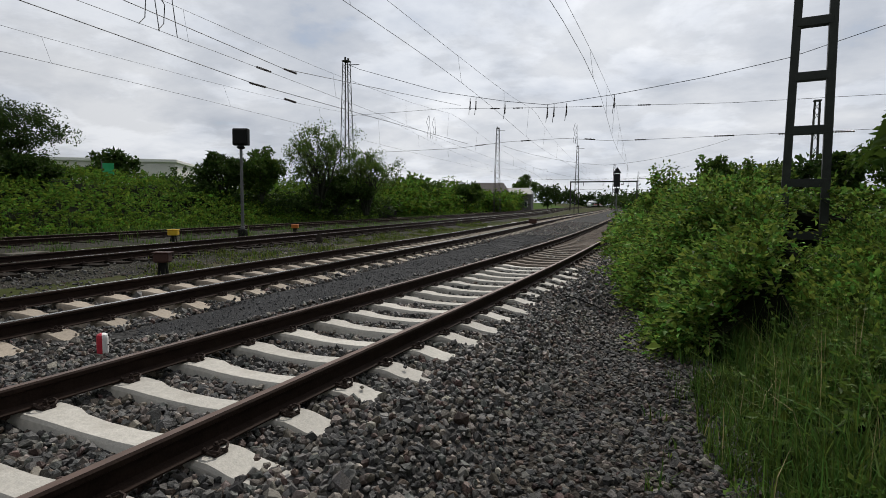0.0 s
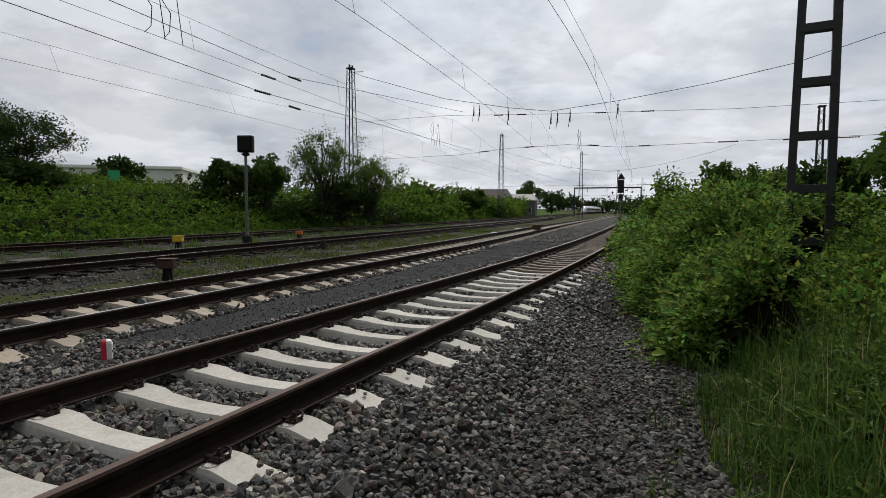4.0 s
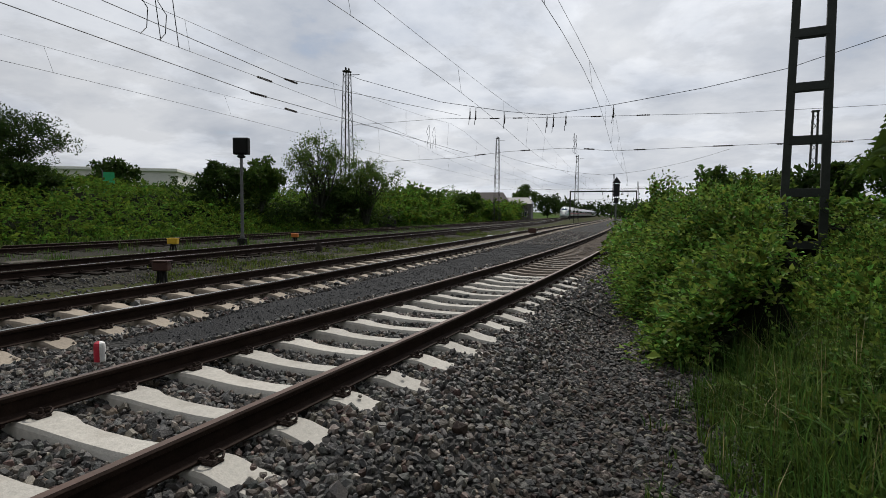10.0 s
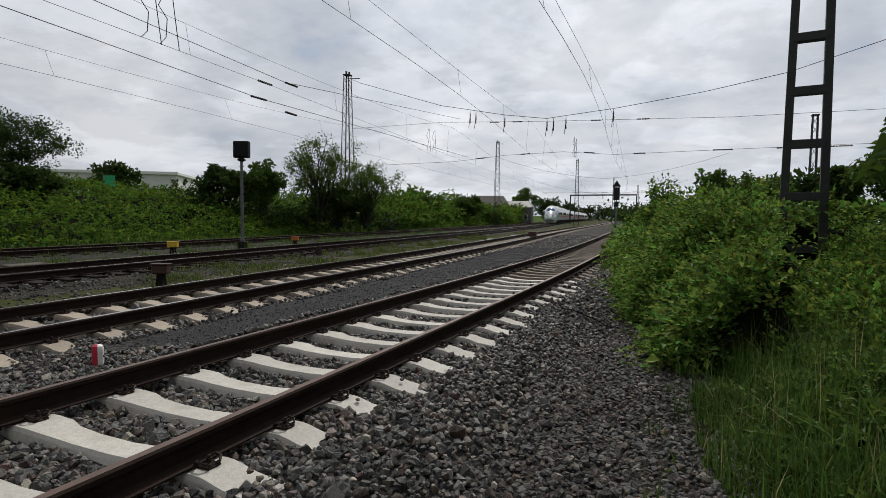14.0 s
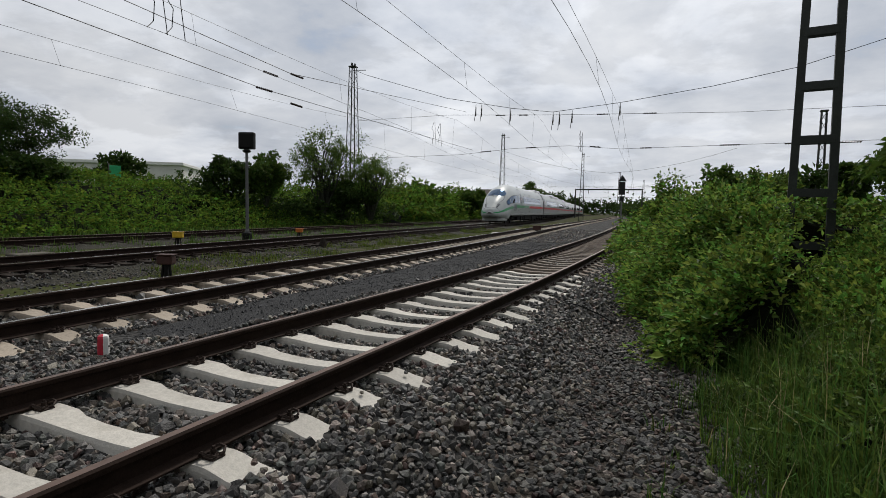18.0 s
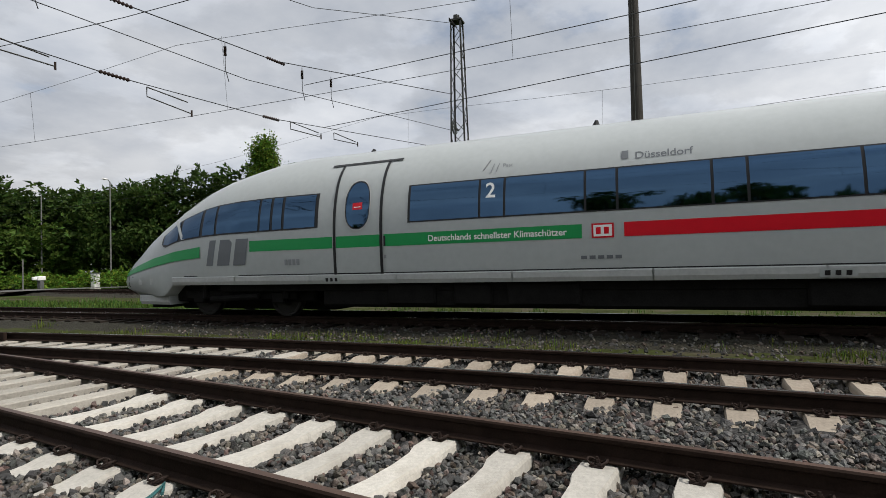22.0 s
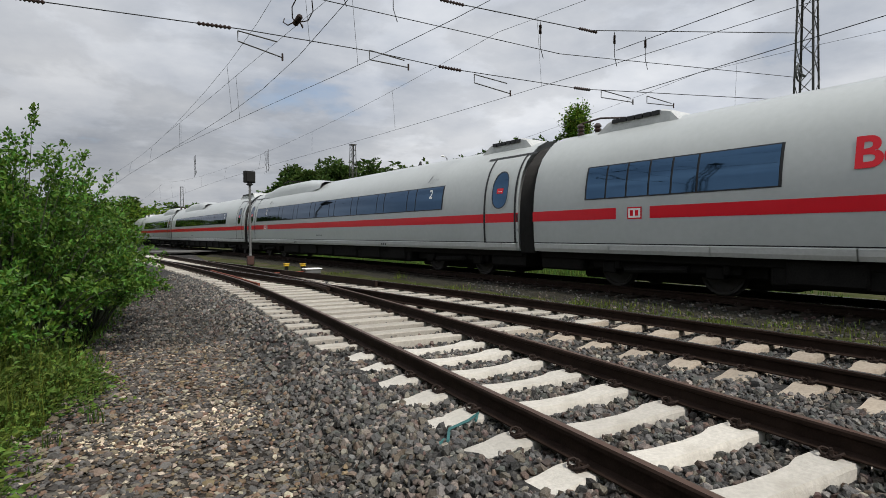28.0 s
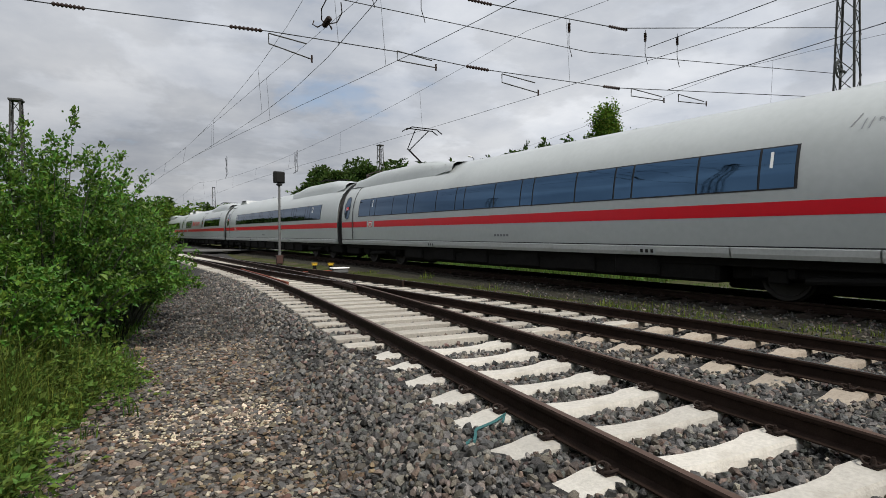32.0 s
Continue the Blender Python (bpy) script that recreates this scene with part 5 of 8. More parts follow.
        band("stripe", steps(9.85, aft(13.08), 1.2), const(1.71), const(1.96), 0.006, TRAIN_GREEN, c, y0, True, side, 2, "green stripe")
    # slanted grey company mark in plain shapes
    mk = slab("emblem", 4.46, 1.36, 0.22, 0.66, MARK_GREY, c, y0, True, 0.016, 0.12, "slanted grey mark in plain shapes")
    for u, w in ((4.84, 0.42), (5.40, 0.40)):
        slab("emblem_block", u, 1.36, w, 0.66, MARK_GREY, mk, y0, True, 0.016, 0.12)
    lettering("Deutschlands schnellster Klimaschützer", 0.172, aft(10.05), 1.775, TEXT_WHITE, c, y0, True, "slogan", 0.003, "white slogan on the green stripe", 0.012)
    lettering("Düsseldorf", 0.21, aft(14.0), 3.17, MARK_GREY, c, y0, True, "lettering", 0.002)
    slab("crest", aft(13.78), 3.18, 0.11, 0.14, MARK_GREY, c, y0, True)
    for k in range(4):
        slab("number_bar", 7.05 + 0.12 * k, 1.32, 0.09, 0.15, TEXT_GREY, c, y0, True)
    for u in (1.45, 2.05):
        slab("maintenance_flap", u, 0.88, 0.18, 0.16, TRAIN_GREY, c, y0, True, 0.006)


END = dict(end=True, label="light grey end car with sloping nose, green and red stripes", windows=[(aft(9.6), aft(22.7), [aft(v) for v in (11.15, 11.65, 13.15, 13.7, 15.2, 15.72, 17.25, 17.8, 19.35, 19.85, 21.35, 21.87)])], doors=[9.15], red_from=aft(13.8),
           logos=[aft(13.25)], digits=[(aft(11.27), "2"), (aft(21.48), "2")], icons=[aft(11.2), aft(21.4)], numbers=[aft(13.05)], units=[(23.0, 24.9)], aerials=[(8.0, 0.06), (13.2, 0.10), (19.0, 0.3)], cases=[(9.0, 1.1), (10.5, 0.8), (11.6, 1.4), (16.5, 1.6)])


def mids(a, b, pattern):
    out, u, k = [], a, 0
    while True:
        u += pattern[k % len(pattern)]
        k += 1
        if u > b - 0.4:
            return out
        out.append(u)


P2 = [1.62, 0.55]
CARS = [
    END,
    dict(label="light grey carriage with red stripe and raised roof fairing", windows=[(4.42, 22.45, [4.91] + mids(4.91, 22.45, [1.52, 0.56]))], doors=[1.4, 23.45], digits=[(4.53, "2"), (20.4, "2")], logos=[4.42], gaps=[(4.3, 4.92)], humps=[(16.9, 24.3)], pantos=[(20.9, 0, 1)], gear=[23.9], units=[(0.9, 3.0)], numbers=[12.2], cases=[(6.3, 1.2), (8.2, 1.4), (10.2, 1.2), (12.3, 1.4), (14.4, 1.3), (16.3, 1.2)]),
    dict(label="light grey carriage with red stripe and one rear door", windows=[(2.3, 20.25, mids(2.3, 20.25, P2))], doors=[23.45], digits=[(19.65, "2")], humps=[(4.4, 12.0)], units=[(20.9, 24.0)], numbers=[9.3], cases=[(6.0, 1.2), (8.2, 1.4), (10.2, 1.2), (12.3, 1.4), (14.4, 1.3), (16.3, 1.2)]),
    dict(label="light grey carriage with red stripe and family area marks", windows=[(2.1, 21.05, mids(2.1, 21.05, P2))], doors=[1.2, 23.75], digits=[(3.75, "2"), (20.25, "2")], logos=[3.6], gaps=[(3.5, 4.15)], icons=[4.0, 20.0], humps=[(2.2, 10.4)], pantos=[(4.7, 0, -1)], units=[(22.0, 24.2)], aerials=[(17.6, 0.15)], numbers=[11.0], cases=[(7.2, 1.2), (9.2, 1.4), (11.2, 1.2), (13.3, 1.4), (15.4, 1.3), (17.3, 1.2)]),
    dict(label="light grey restaurant carriage with red lettering", windows=[(2.0, 6.3, [2.6, 3.15, 3.7, 4.22, 4.77]), (14.6, 22.4, [16.17, 16.7, 18.2, 18.75, 20.3, 20.88])], doors=[13.42], logos=[3.2], gaps=[(2.9, 3.75)], icons=[22.0], restaurant=7.3, humps=[(16.3, 24.4)], pantos=[(20.4, 0, 1)], units=[(1.6, 3.9)], gear=[0.9], cases=[(6.3, 1.2), (8.2, 1.4), (10.2, 1.2), (12.3, 1.4), (14.6, 1.3)]),
    dict(label="light grey carriage with red stripe and white class numbers", windows=[(3.86, 22.3, [4.37] + mids(4.37, 22.3, [1.55, 0.38, 0.40]))], doors=[1.2], digits=[(4.05, "2"), (20.95, "2")], logos=[3.6], gaps=[(3.5, 4.1)], units=[(1.9, 4.0)], humps=[(16.5, 24.4)], pantos=[(21.3, 0, 1)], numbers=[11.45], cases=[(6.3, 1.2), (8.2, 1.4), (10.2, 1.2), (12.3, 1.4), (14.4, 1.3), (16.3, 1.2)]),
    dict(label="light grey first-class carriage with raised pantograph", windows=[(2.2, 20.3, mids(2.2, 20.3, [1.2, 0.5, 1.55]))], doors=[0.95], digits=[(3.5, "1"), (19.75, "1")], logos=[3.3], gaps=[(3.12, 3.85)], humps=[(0.8, 9.0)], pantos=[(5.2, 1.35, -1)], gear=[0.9], icons=[21.0], numbers=[12.0], cases=[(6.3, 1.2), (8.2, 1.4), (10.2, 1.2), (12.3, 1.4), (14.4, 1.3), (16.3, 1.2)]),
    dict(END, label="light grey rear end car with sloping nose"),
]
TRAIN = [car(s, i) for i, s in enumerate(CARS)]

# arc length along the train's track, zero at y = 0
ARC_Y = np.linspace(-300, 760, 2121)
ARC_S = np.concatenate([[0], np.cumsum(np.hypot(np.diff(CX(ARC_Y)), np.diff(ARC_Y)))])
ARC_S -= np.interp(0, ARC_Y, ARC_S)


def on_track(s):
    y = float(np.interp(s, ARC_S, ARC_Y))
    return float(CX(y)), y


NOSE_AT = spline([(0, 333.8), (3, 286), (6, 238.0), (9, 190.1), (11, 158.2), (13, 126.3), (14.5, 102.4), (17, 62.9), (18, 47.5), (19, 31.85), (20, 16.2), (20.3, 11.4), (20.6, 6.75), (20.9, 1.95), (21.2, -3.0), (21.5, -8.2), (21.8, -12.8), (22.0, -16.28), (22.2, -19.5), (22.5, -24.3), (23, -31.9), (24, -48.8), (24.5, -56.6), (26.5, -88.7), (27.5, -104.5), (28, -112.05), (28.5, -120.1), (29, -128.25), (30, -144.1), (31, -160.0), (32, -176.0)])


def drive_train():
    times = sorted(set([x * 0.5 for x in range(65)] + [20.1 + 0.1 * k for k in range(30)]))
    for i, c in enumerate(TRAIN):
        rows = []
        start = 0 if i == 0 else END_L + CAR_L * (i - 1)
        L = END_L if i in (0, 7) else CAR_L
        for t in times:
            s = float(NOSE_AT(t)) + start + L / 2
            (x0, ya), (x1, yb) = on_track(s - 8.7), on_track(s + 8.7)
            rz = math.degrees(math.atan2(-(x1 - x0), yb - ya)) + (180 if i == 7 else 0)
            rows.append((t, pose((x0 + x1) / 2, (ya + yb) / 2, 0.0, 0, 0, rz)))
        walk(c, rows)


def motions():
    drive_train()


# ---- masts, wires, signals ----
def lattice_mast(label, x, y, h, base=0.85, top=0.42, z0=-0.45, mat=MAST_GREY, arms=True, turn=0.0, wheel=None, group="catenary masts"):
    """Tapered four-legged lattice mast with zigzag bracing on every face and a capped head."""
    t = thing("lattice_mast", label, "mast", group, m=pose(x, y, z0, 0, 0, turn))
    H = h - z0
    legs = []
    for sx in (-1, 1):
        for sy in (-1, 1):
            g = Geo()
            a, b = base / 2, top / 2
            rows = []
            for z, w in ((0, a), (H, b)):
                r = []
                for dx, dy in ((0, 0), (0.07, 0), (0.07, 0.012), (0.012, 0.012), (0.012, 0.07), (0, 0.07)):
                    r.append((sx * (w - dx), sy * (w - dy), z))
                rows.append(r if sx * sy > 0 else list(reversed(r)))
            g.grid(rows, 0, True)
            legs.append(part("leg", g, mat, t))
    n = max(6, int(H / 0.72))
    near = abs(y) < 60
    for face in range(4):
        g = Geo()
        for i in range(n):
            z0_, z1_ = H * i / n + 0.05, H * (i + 1) / n + 0.05
            w0, w1 = base / 2 + (top - base) / 2 * i / n, base / 2 + (top - base) / 2 * (i + 1) / n
            s = 1 if i % 2 else -1
            p, q = (s * w0, w0, z0_), (-s * w1, w1, min(z1_, H - 0.02))
            m = pose(0, 0, 0, 0, 0, 90 * face)
            g.tube([m @ Vector(p), m @ Vector(q)], 0.016, 4)
            if near:
                part("brace", g, mat, t)
                g = Geo()
        if not near:
            tagged(part("bracing", g, mat, t), kind="stuff")
    g = Geo()
    g.box(-top / 2 - 0.05, top / 2 + 0.05, -top / 2 - 0.05, top / 2 + 0.05, H - 0.05, H + 0.04, bevel=0.01)
    part("head_plate", g, mat, t)
    if arms:
        g = Geo()
        g.box(-0.16, -0.06, -0.1, 0.1, H, H + 0.35, bevel=0.02)
        g.box(0.12, 0.22, -0.1, 0.1, H, H + 0.25, bevel=0.02)
        g.tube([(0, 0, H - 0.3), (1.2, 0.0, H - 0.35)], 0.03, 6)
        part("head_fitting", g, mat, t)
    if wheel:
        g = Geo()
        c = Vector((0.85, 0, wheel - z0))
        ring = [c + Vector((0.30 * math.cos(a * math.pi / 10), 0, 0.30 * math.sin(a * math.pi / 10))) for a in range(21)]
        g.tube(ring, 0.035, 6)
        for a in range(3):
            d = Vector((0.3 * math.cos(a * math.pi / 3), 0, 0.3 * math.sin(a * math.pi / 3)))
            g.tube([c - d, c + d], 0.018, 5)
        g.tube([(0.2, 0, wheel - z0), tuple(c)], 0.05, 6)
        part("tension_wheel", g, MAST_DARK, t, "dark spoked tension wheel")
    part("footing", Geo().box(-base * 0.75, base * 0.75, -base * 0.75, base * 0.75, -0.4, 0.06, bevel=0.04), CONCRETE_DULL, t)
    return t


def ladder_mast(x, y, turn):
    """Slender mast of two channel legs joined by flat battens, seen through like a ladder."""
    t = thing("batten_mast", "dark steel mast of two legs joined by battens", "mast", m=pose(x, y, -0.45, 0, 0, turn))
    H = 12.0
    w0, w1 = 0.74, 0.46
    for s in (-1, 1):
        g = Geo()
        rows = []
        for z, w in ((0, w0), (H, w1)):
            c = s * w / 2
            rows.append([(c - 0.075, -0.10, z), (c + 0.075, -0.10, z), (c + 0.075, 0.10, z), (c - 0.075, 0.10, z)])
        g.grid(rows, 0, True)
        g.f.append((4, 5, 6, 7)); g.m.append(0)
        part("leg", g, MAST_DARK, t)
    z = 0.95
    while z < H - 0.3:
        w = w0 + (w1 - w0) * z / H
        g = Geo()
        for yy in (-0.105, 0.085):
            g.box(-w / 2, w / 2, yy, yy + 0.02, z, z + 0.17, bevel=0.004)
        part("batten", g, MAST_DARK, t)
        z += 1.08
    part("footing", Geo().box(-0.65, 0.6, -0.45, 0.45, -0.5, 0.62, bevel=0.05), DUCT, t)
    return t


def tube_pole(x, y, h):
    t = thing("tubular_mast", "tall tapered dark round mast with climbing steps", "mast", "catenary masts", m=pose(x, y, -0.4))
    part("shaft", Geo().lathe(0, 0, [(0.30, 0), (0.29, 0.5), (0.19, h), (0.19, h + 0.01)], 20), POLE_DARK, t, smooth=False)
    g = Geo()
    for i in range(int(h / 0.6)):
        r = 0.30 - 0.11 * i * 0.6 / h
        g.tube([(r, 0, i * 0.6 + 0.4), (r + 0.14, 0, i * 0.6 + 0.4)], 0.012, 4)
    g.tube([(0.42, 0, 0.4), (0.31, 0, h)], 0.012, 4)
    part("climbing_steps", g, MAST_DARK, t)
    return t


lattice_mast("tall dark lattice mast with head fittings above the bushes", -27.0, 40.2, 13.2, 1.15, 0.5, turn=6)
lattice_mast("distant lattice mast beside the far track", -30.3, 91.0, 14.2, 1.15, 0.5, turn=6)
lattice_mast("distant slim lattice mast", -19.0, 104.0, 12.0, 0.9, 0.4, turn=6)
lattice_mast("far lattice mast along the line", -19.5, 165.0, 13.0, 1.0, 0.4, arms=False)
lattice_mast("far lattice mast along the line", -16.0, 205.0, 13.0, 1.0, 0.4, arms=False)
lattice_mast("lattice mast beyond the hedge", 7.6, 44.6, 8.3, 0.55, 0.35, arms=False)
lattice_mast("tall lattice mast with a spoked tension wheel", -22.5, -12.1, 12.4, 0.95, 0.5, turn=12, wheel=7.25)
lattice_mast("lattice mast beside the far track", -16.6, -48.8, 9.6, 0.8, 0.42, arms=False, turn=12)
lattice_mast("distant lattice mast over the line", -4.9, -117.0, 10.6, 1.0, 0.5, arms=False)
lattice_mast("lattice mast behind the leafy shrub", 6.4, -29.2, 7.0, 0.7, 0.4, arms=False)
lattice_mast("headspan mast on the near side of the tracks", 10.6, 37.0, 11.4, 1.0, 0.5)
lattice_mast("headspan mast behind the shrubs", 6.2, -14.2, 11.0, 1.0, 0.5)
ladder_mast(2.05, 13.7, -6)
tube_pole(-24.0, -4.5, 14.0)

DROPS = []


def insulator(p, q, r=0.055, n=8):
    """Ribbed rod insulator from p to q."""
    p, q = Vector(p), Vector(q)
    pts, rs = [], []
    for i in range(2 * n + 1):
        pts.append(p.lerp(q, i / (2 * n)))
        rs.append(0.022 if i % 2 == 0 else r)
    return Geo().tube(pts, rs, 8)


def overhead(label, fn, z, y0, y1, supports, drop_from, drop_to, shift=0.0):
    """Contact wire, sagging messenger and droppers over one track."""
    t = thing("overhead_line", label, "overhead line", "overhead lines of the tracks")
    ys = [y0 + (y1 - y0) * i / 90 for i in range(91)]

    def mess(y):
        for a, b in zip(supports, supports[1:]):
            if a <= y <= b:
                u = (y - a) / (b - a)
                return z + 7.75 - 5.0 * u * (1 - u)
        return z + 7.75

    def stag(y):
        return 0.25 * math.sin(y * 0.11) + shift
    g = Geo().tube([(float(fn(y)) + stag(y), y, z + 5.62) for y in ys], 0.007, 5)
    part("contact_wire", g, WIRE, t)
    g = Geo().tube([(float(fn(y)) + stag(y) * 0.3, y, mess(y)) for y in ys], 0.006, 5)
    part("messenger_wire", g, WIRE, t)
    y = drop_from
    while y < drop_to:
        x = float(fn(y))
        part("dropper", Geo().tube([(x + stag(y), y, z + 5.62), (x + stag(y) * 0.3, y, mess(y))], 0.005, 4), WIRE, t)
        y += 8.2
    return t


SUP = [-140, -75, -14, 38, 100, 165, 230, 330]
overhead("contact and messenger wires over the siding", AX, 0.0, -110, 200, SUP, -70, 95)
overhead("contact and messenger wires over the main track", lambda y: BX(np.maximum(y, -33)) + 0.0 * y - np.where(y < -14, 0.0, 0), 0.0, -33, 200, SUP, -30, 95)
overhead("contact and messenger wires over the train's track", CX, 0.0, -110, 220, SUP, -95, 120)
overhead("contact and messenger wires over the far track", DX, 0.0, -110, 220, SUP, -95, 120, 0.4)


def wire_run(label, pts, ins=(), r=0.012, sag=0.0):
    """A span wire through points, with ribbed insulators at some of them."""
    t = thing("span_wire", label, "wire", "span wires")
    path = []
    for a, b in zip(pts, pts[1:]):
        a, b = Vector(a), Vector(b)
        for i in range(6):
            u = i / 6
            p = a.lerp(b, u)
            p.z -= sag * 4 * u * (1 - u)
            path.append(p)
    path.append(Vector(pts[-1]))
    part("wire", Geo().tube(path, r, 5), WIRE, t)
    for p, q in ins:
        part("insulator", insulator(p, q), INSUL, t)
    return t


# headspan ahead, between the two tall masts
Y1 = 38.0
wire_run("sagging head span carrying the catenary across all tracks", [(-26.8, 40, 12.9), (-24.3, Y1, 11.8), (-17.2, Y1, 9.5), (-12.1, Y1, 8.46), (-9.2, Y1, 8.04), (-4.7, Y1, 8.41), (0.6, Y1, 9.05), (5, Y1, 9.8), (10.4, 37, 11.2)], r=0.018)
wire_run("upper cross-span wire over the tracks", [(-26.8, 40, 8.6), (-17.2, Y1, 8.26), (-9.2, Y1, 7.85), (2.2, Y1, 7.41), (10.4, 37, 7.2)], [((-3.3, Y1, 7.62), (-2.5, Y1, 7.6)), ((-6.2, Y1, 7.72), (-5.5, Y1, 7.7)), ((-13.3, Y1, 8.03), (-12.6, Y1, 8.0)), ((-11.6, Y1, 7.96), (-10.9, Y1, 7.93))])
wire_run("lower cross-span wire carrying ribbed insulators", [(-26.8, 40, 5.4), (-16.0, Y1, 5.3), (-12.0, Y1, 5.63), (-8.0, Y1, 5.71), (-4.6, Y1, 5.4), (1.8, Y1, 5.46), (10.4, 37, 5.4)], [((1.2, Y1, 5.46), (2.3, Y1, 5.46)), ((4.6, Y1, 5.44), (5.7, Y1, 5.44)), ((7.2, Y1, 5.43), (8.3, Y1, 5.43)), ((-14.4, Y1, 5.45), (-13.6, Y1, 5.5)), ((-11.0, Y1, 5.65), (-10.3, Y1, 5.67)), ((-6.6, Y1, 5.62), (-5.9, Y1, 5.55)), ((-3.4, Y1, 5.42), (-2.7, Y1, 5.42))])
for x, z in ((-14.85, 8.9), (-14.4, 8.85), (-12.2, 8.45), (-9.15, 8.02), (-8.7, 8.02), (-7.85, 8.08), (-4.75, 8.4)):
    wire_run("hanger rod with insulator under the head span", [(x, Y1, z), (x, Y1, z - 0.25), (x - 0.1, Y1, z - 1.2)], [((x, Y1, z - 0.2), (x, Y1, z - 0.85))], 0.02)
# further spans
for yy, xl, xr in ((100.0, -33, 6), (165.0, -43, 0)):
    wire_run("distant head span across the tracks", [(xl, yy, 12.5), ((xl + xr) / 2, yy, 8.2), (xr, yy, 12.0)], r=0.02, sag=0.7)
    wire_run("distant lower cross-span wire with insulators", [(xl, yy, 5.8), (xr, yy, 5.8)], [((xl + k, yy, 5.8), (xl + k + 1.2, yy, 5.8)) for k in (9, 14, 19, 25, 31)], r=0.014)

# headspan behind, beside the turnout
Y2 = -14.0
wire_run("sagging head span carrying the catenary across all tracks", [(6.2, Y2, 9.8), (0, Y2, 9.0), (-4, Y2, 8.5), (-8, Y2, 7.97), (-13.2, Y2, 8.06), (-22.3, -12.4, 9.0)], [((-7.6, Y2, 7.98), (-8.4, Y2, 7.97)), ((-12.8, Y2, 8.06), (-13.6, Y2, 8.06)), ((-4.2, Y2, 8.55), (-5.0, Y2, 8.4))], 0.016)
wire_run("lower cross-span wire with insulators and steady arms", [(6.2, Y2, 6.05), (1.9, Y2, 6.08), (-1.6, Y2, 6.18), (-2.15, Y2, 6.2), (-5.5, Y2, 6.18), (-7.94, Y2, 6.05), (-12.95, Y2, 6.08), (-22.3, -12.4, 6.4)], [((-1.2, Y2, 6.17), (-1.95, Y2, 6.19)), ((-7.55, Y2, 6.07), (-8.3, Y2, 6.05)), ((-12.6, Y2, 6.08), (-13.3, Y2, 6.09)), ((2.3, Y2, 6.08), (1.7, Y2, 6.08))], 0.013)
wire_run("upper cross-span wire over the tracks", [(6.2, Y2, 7.6), (-4, Y2, 7.3), (-12, Y2, 7.1), (-22.3, -12.4, 7.3)])


def steady_arm(x0, x1, z0, z1):
    t = thing("steady_arm", "thin dark steady arm holding the contact wire", "steady arm", "steady arms")
    part("tube", Geo().tube([(x0, Y2, z0), (x1 + 0.12 * (1 if x0 > x1 else -1), Y2, z0 - 0.12)], 0.016, 6), MAST_GREY, t)
    part("tube", Geo().tube([(x0, Y2, z0), (x0, Y2, z0 - 0.25), (x1, Y2, z1)], 0.016, 6), MAST_GREY, t)
    part("clamp", Geo().tube([(x1, Y2, z1 - 0.08), (x1, Y2, z1 + 0.10)], 0.025, 6), CLIP_STEEL, t)


for a in ((-2.1, -3.15, 6.15, 5.66), (-5.45, -6.6, 6.2, 5.9), (-8.75, -10.05, 6.0, 5.58), (-13.8, -15.3, 6.15, 5.9), (-16.0, -17.4, 6.2, 6.0)):
    steady_arm(*a)
for x, z in ((-4.7, 8.4), (-6.15, 8.25), (-11.2, 8.0), (-14.4, 8.2), (-15.9, 8.3)):
    wire_run("hanger with insulator under the head span", [(x, Y2, z), (x, Y2, z - 0.8), (x - 0.12, Y2, z - 1.15)], [((x, Y2, z - 0.1), (x, Y2, z - (0.75 if x > -5 else 0.4)))], 0.012)


def section_gap(x, y, z):
    """Section insulator hanging in the wire: runners bent like horns round a ribbed body."""
    t = thing("section_insulator", "dark section insulator with bent horn runners", "insulator")
    part("body", insulator((x, y - 0.26, z), (x, y + 0.26, z), 0.075, 5), CLIP_STEEL, t)
    for s in (-1, 1):
        for e in (-1, 1):
            part("horn", Geo().tube([(x + 0.05 * s, y, z - 0.04), (x + 0.18 * s, y + 0.25 * e, z - 0.07), (x + 0.24 * s, y + 0.5 * e, z + 0.08), (x + 0.17 * s, y + 0.68 * e, z + 0.24)], 0.014, 5), CLIP_STEEL, t)


section_gap(-3.35, -13.2, 6.35)
for p, q in (((-14.15, 15.5, 5.93), (-14.2, 16.3, 5.93)), ((-14.2, 17.0, 6.2), (-14.25, 17.8, 6.2)), ((-14.1, 15.1, 5.3), (-14.1, 15.9, 5.3)), ((-14.2, 17.0, 5.1), (-14.3, 17.8, 5.1)), ((-14.2, 3.15, 6.99), (-14.2, 3.95, 6.99)), ((-14.2, 3.1, 5.96), (-14.2, 3.9, 5.96))):
    t_ = thing("line_insulator", "dark ribbed insulator in the line", "insulator", "line insulators")
    part("body", insulator(p, q, 0.045), INSUL, t_)
wire_run("feeder wire above the far tracks", [(-14.5, -14, 7.6), (-14.2, 3.5, 6.99), (-14.2, 17, 6.2), (-15.6, 38, 8.4)])
wire_run("feeder wire above the far tracks", [(-15.5, -14, 6.3), (-14.2, 3.5, 5.96), (-14.1, 15.5, 5.3), (-15.0, 38, 5.6)])
wire_run("sagging upper head span from the mast's top", [(-22.4, -12.2, 12.3), (-14.5, -13.5, 10.25), (-12.1, -13.5, 9.86), (-7.0, -13.8, 9.7), (0, -14, 10.2), (6.2, -14.2, 11.0)])


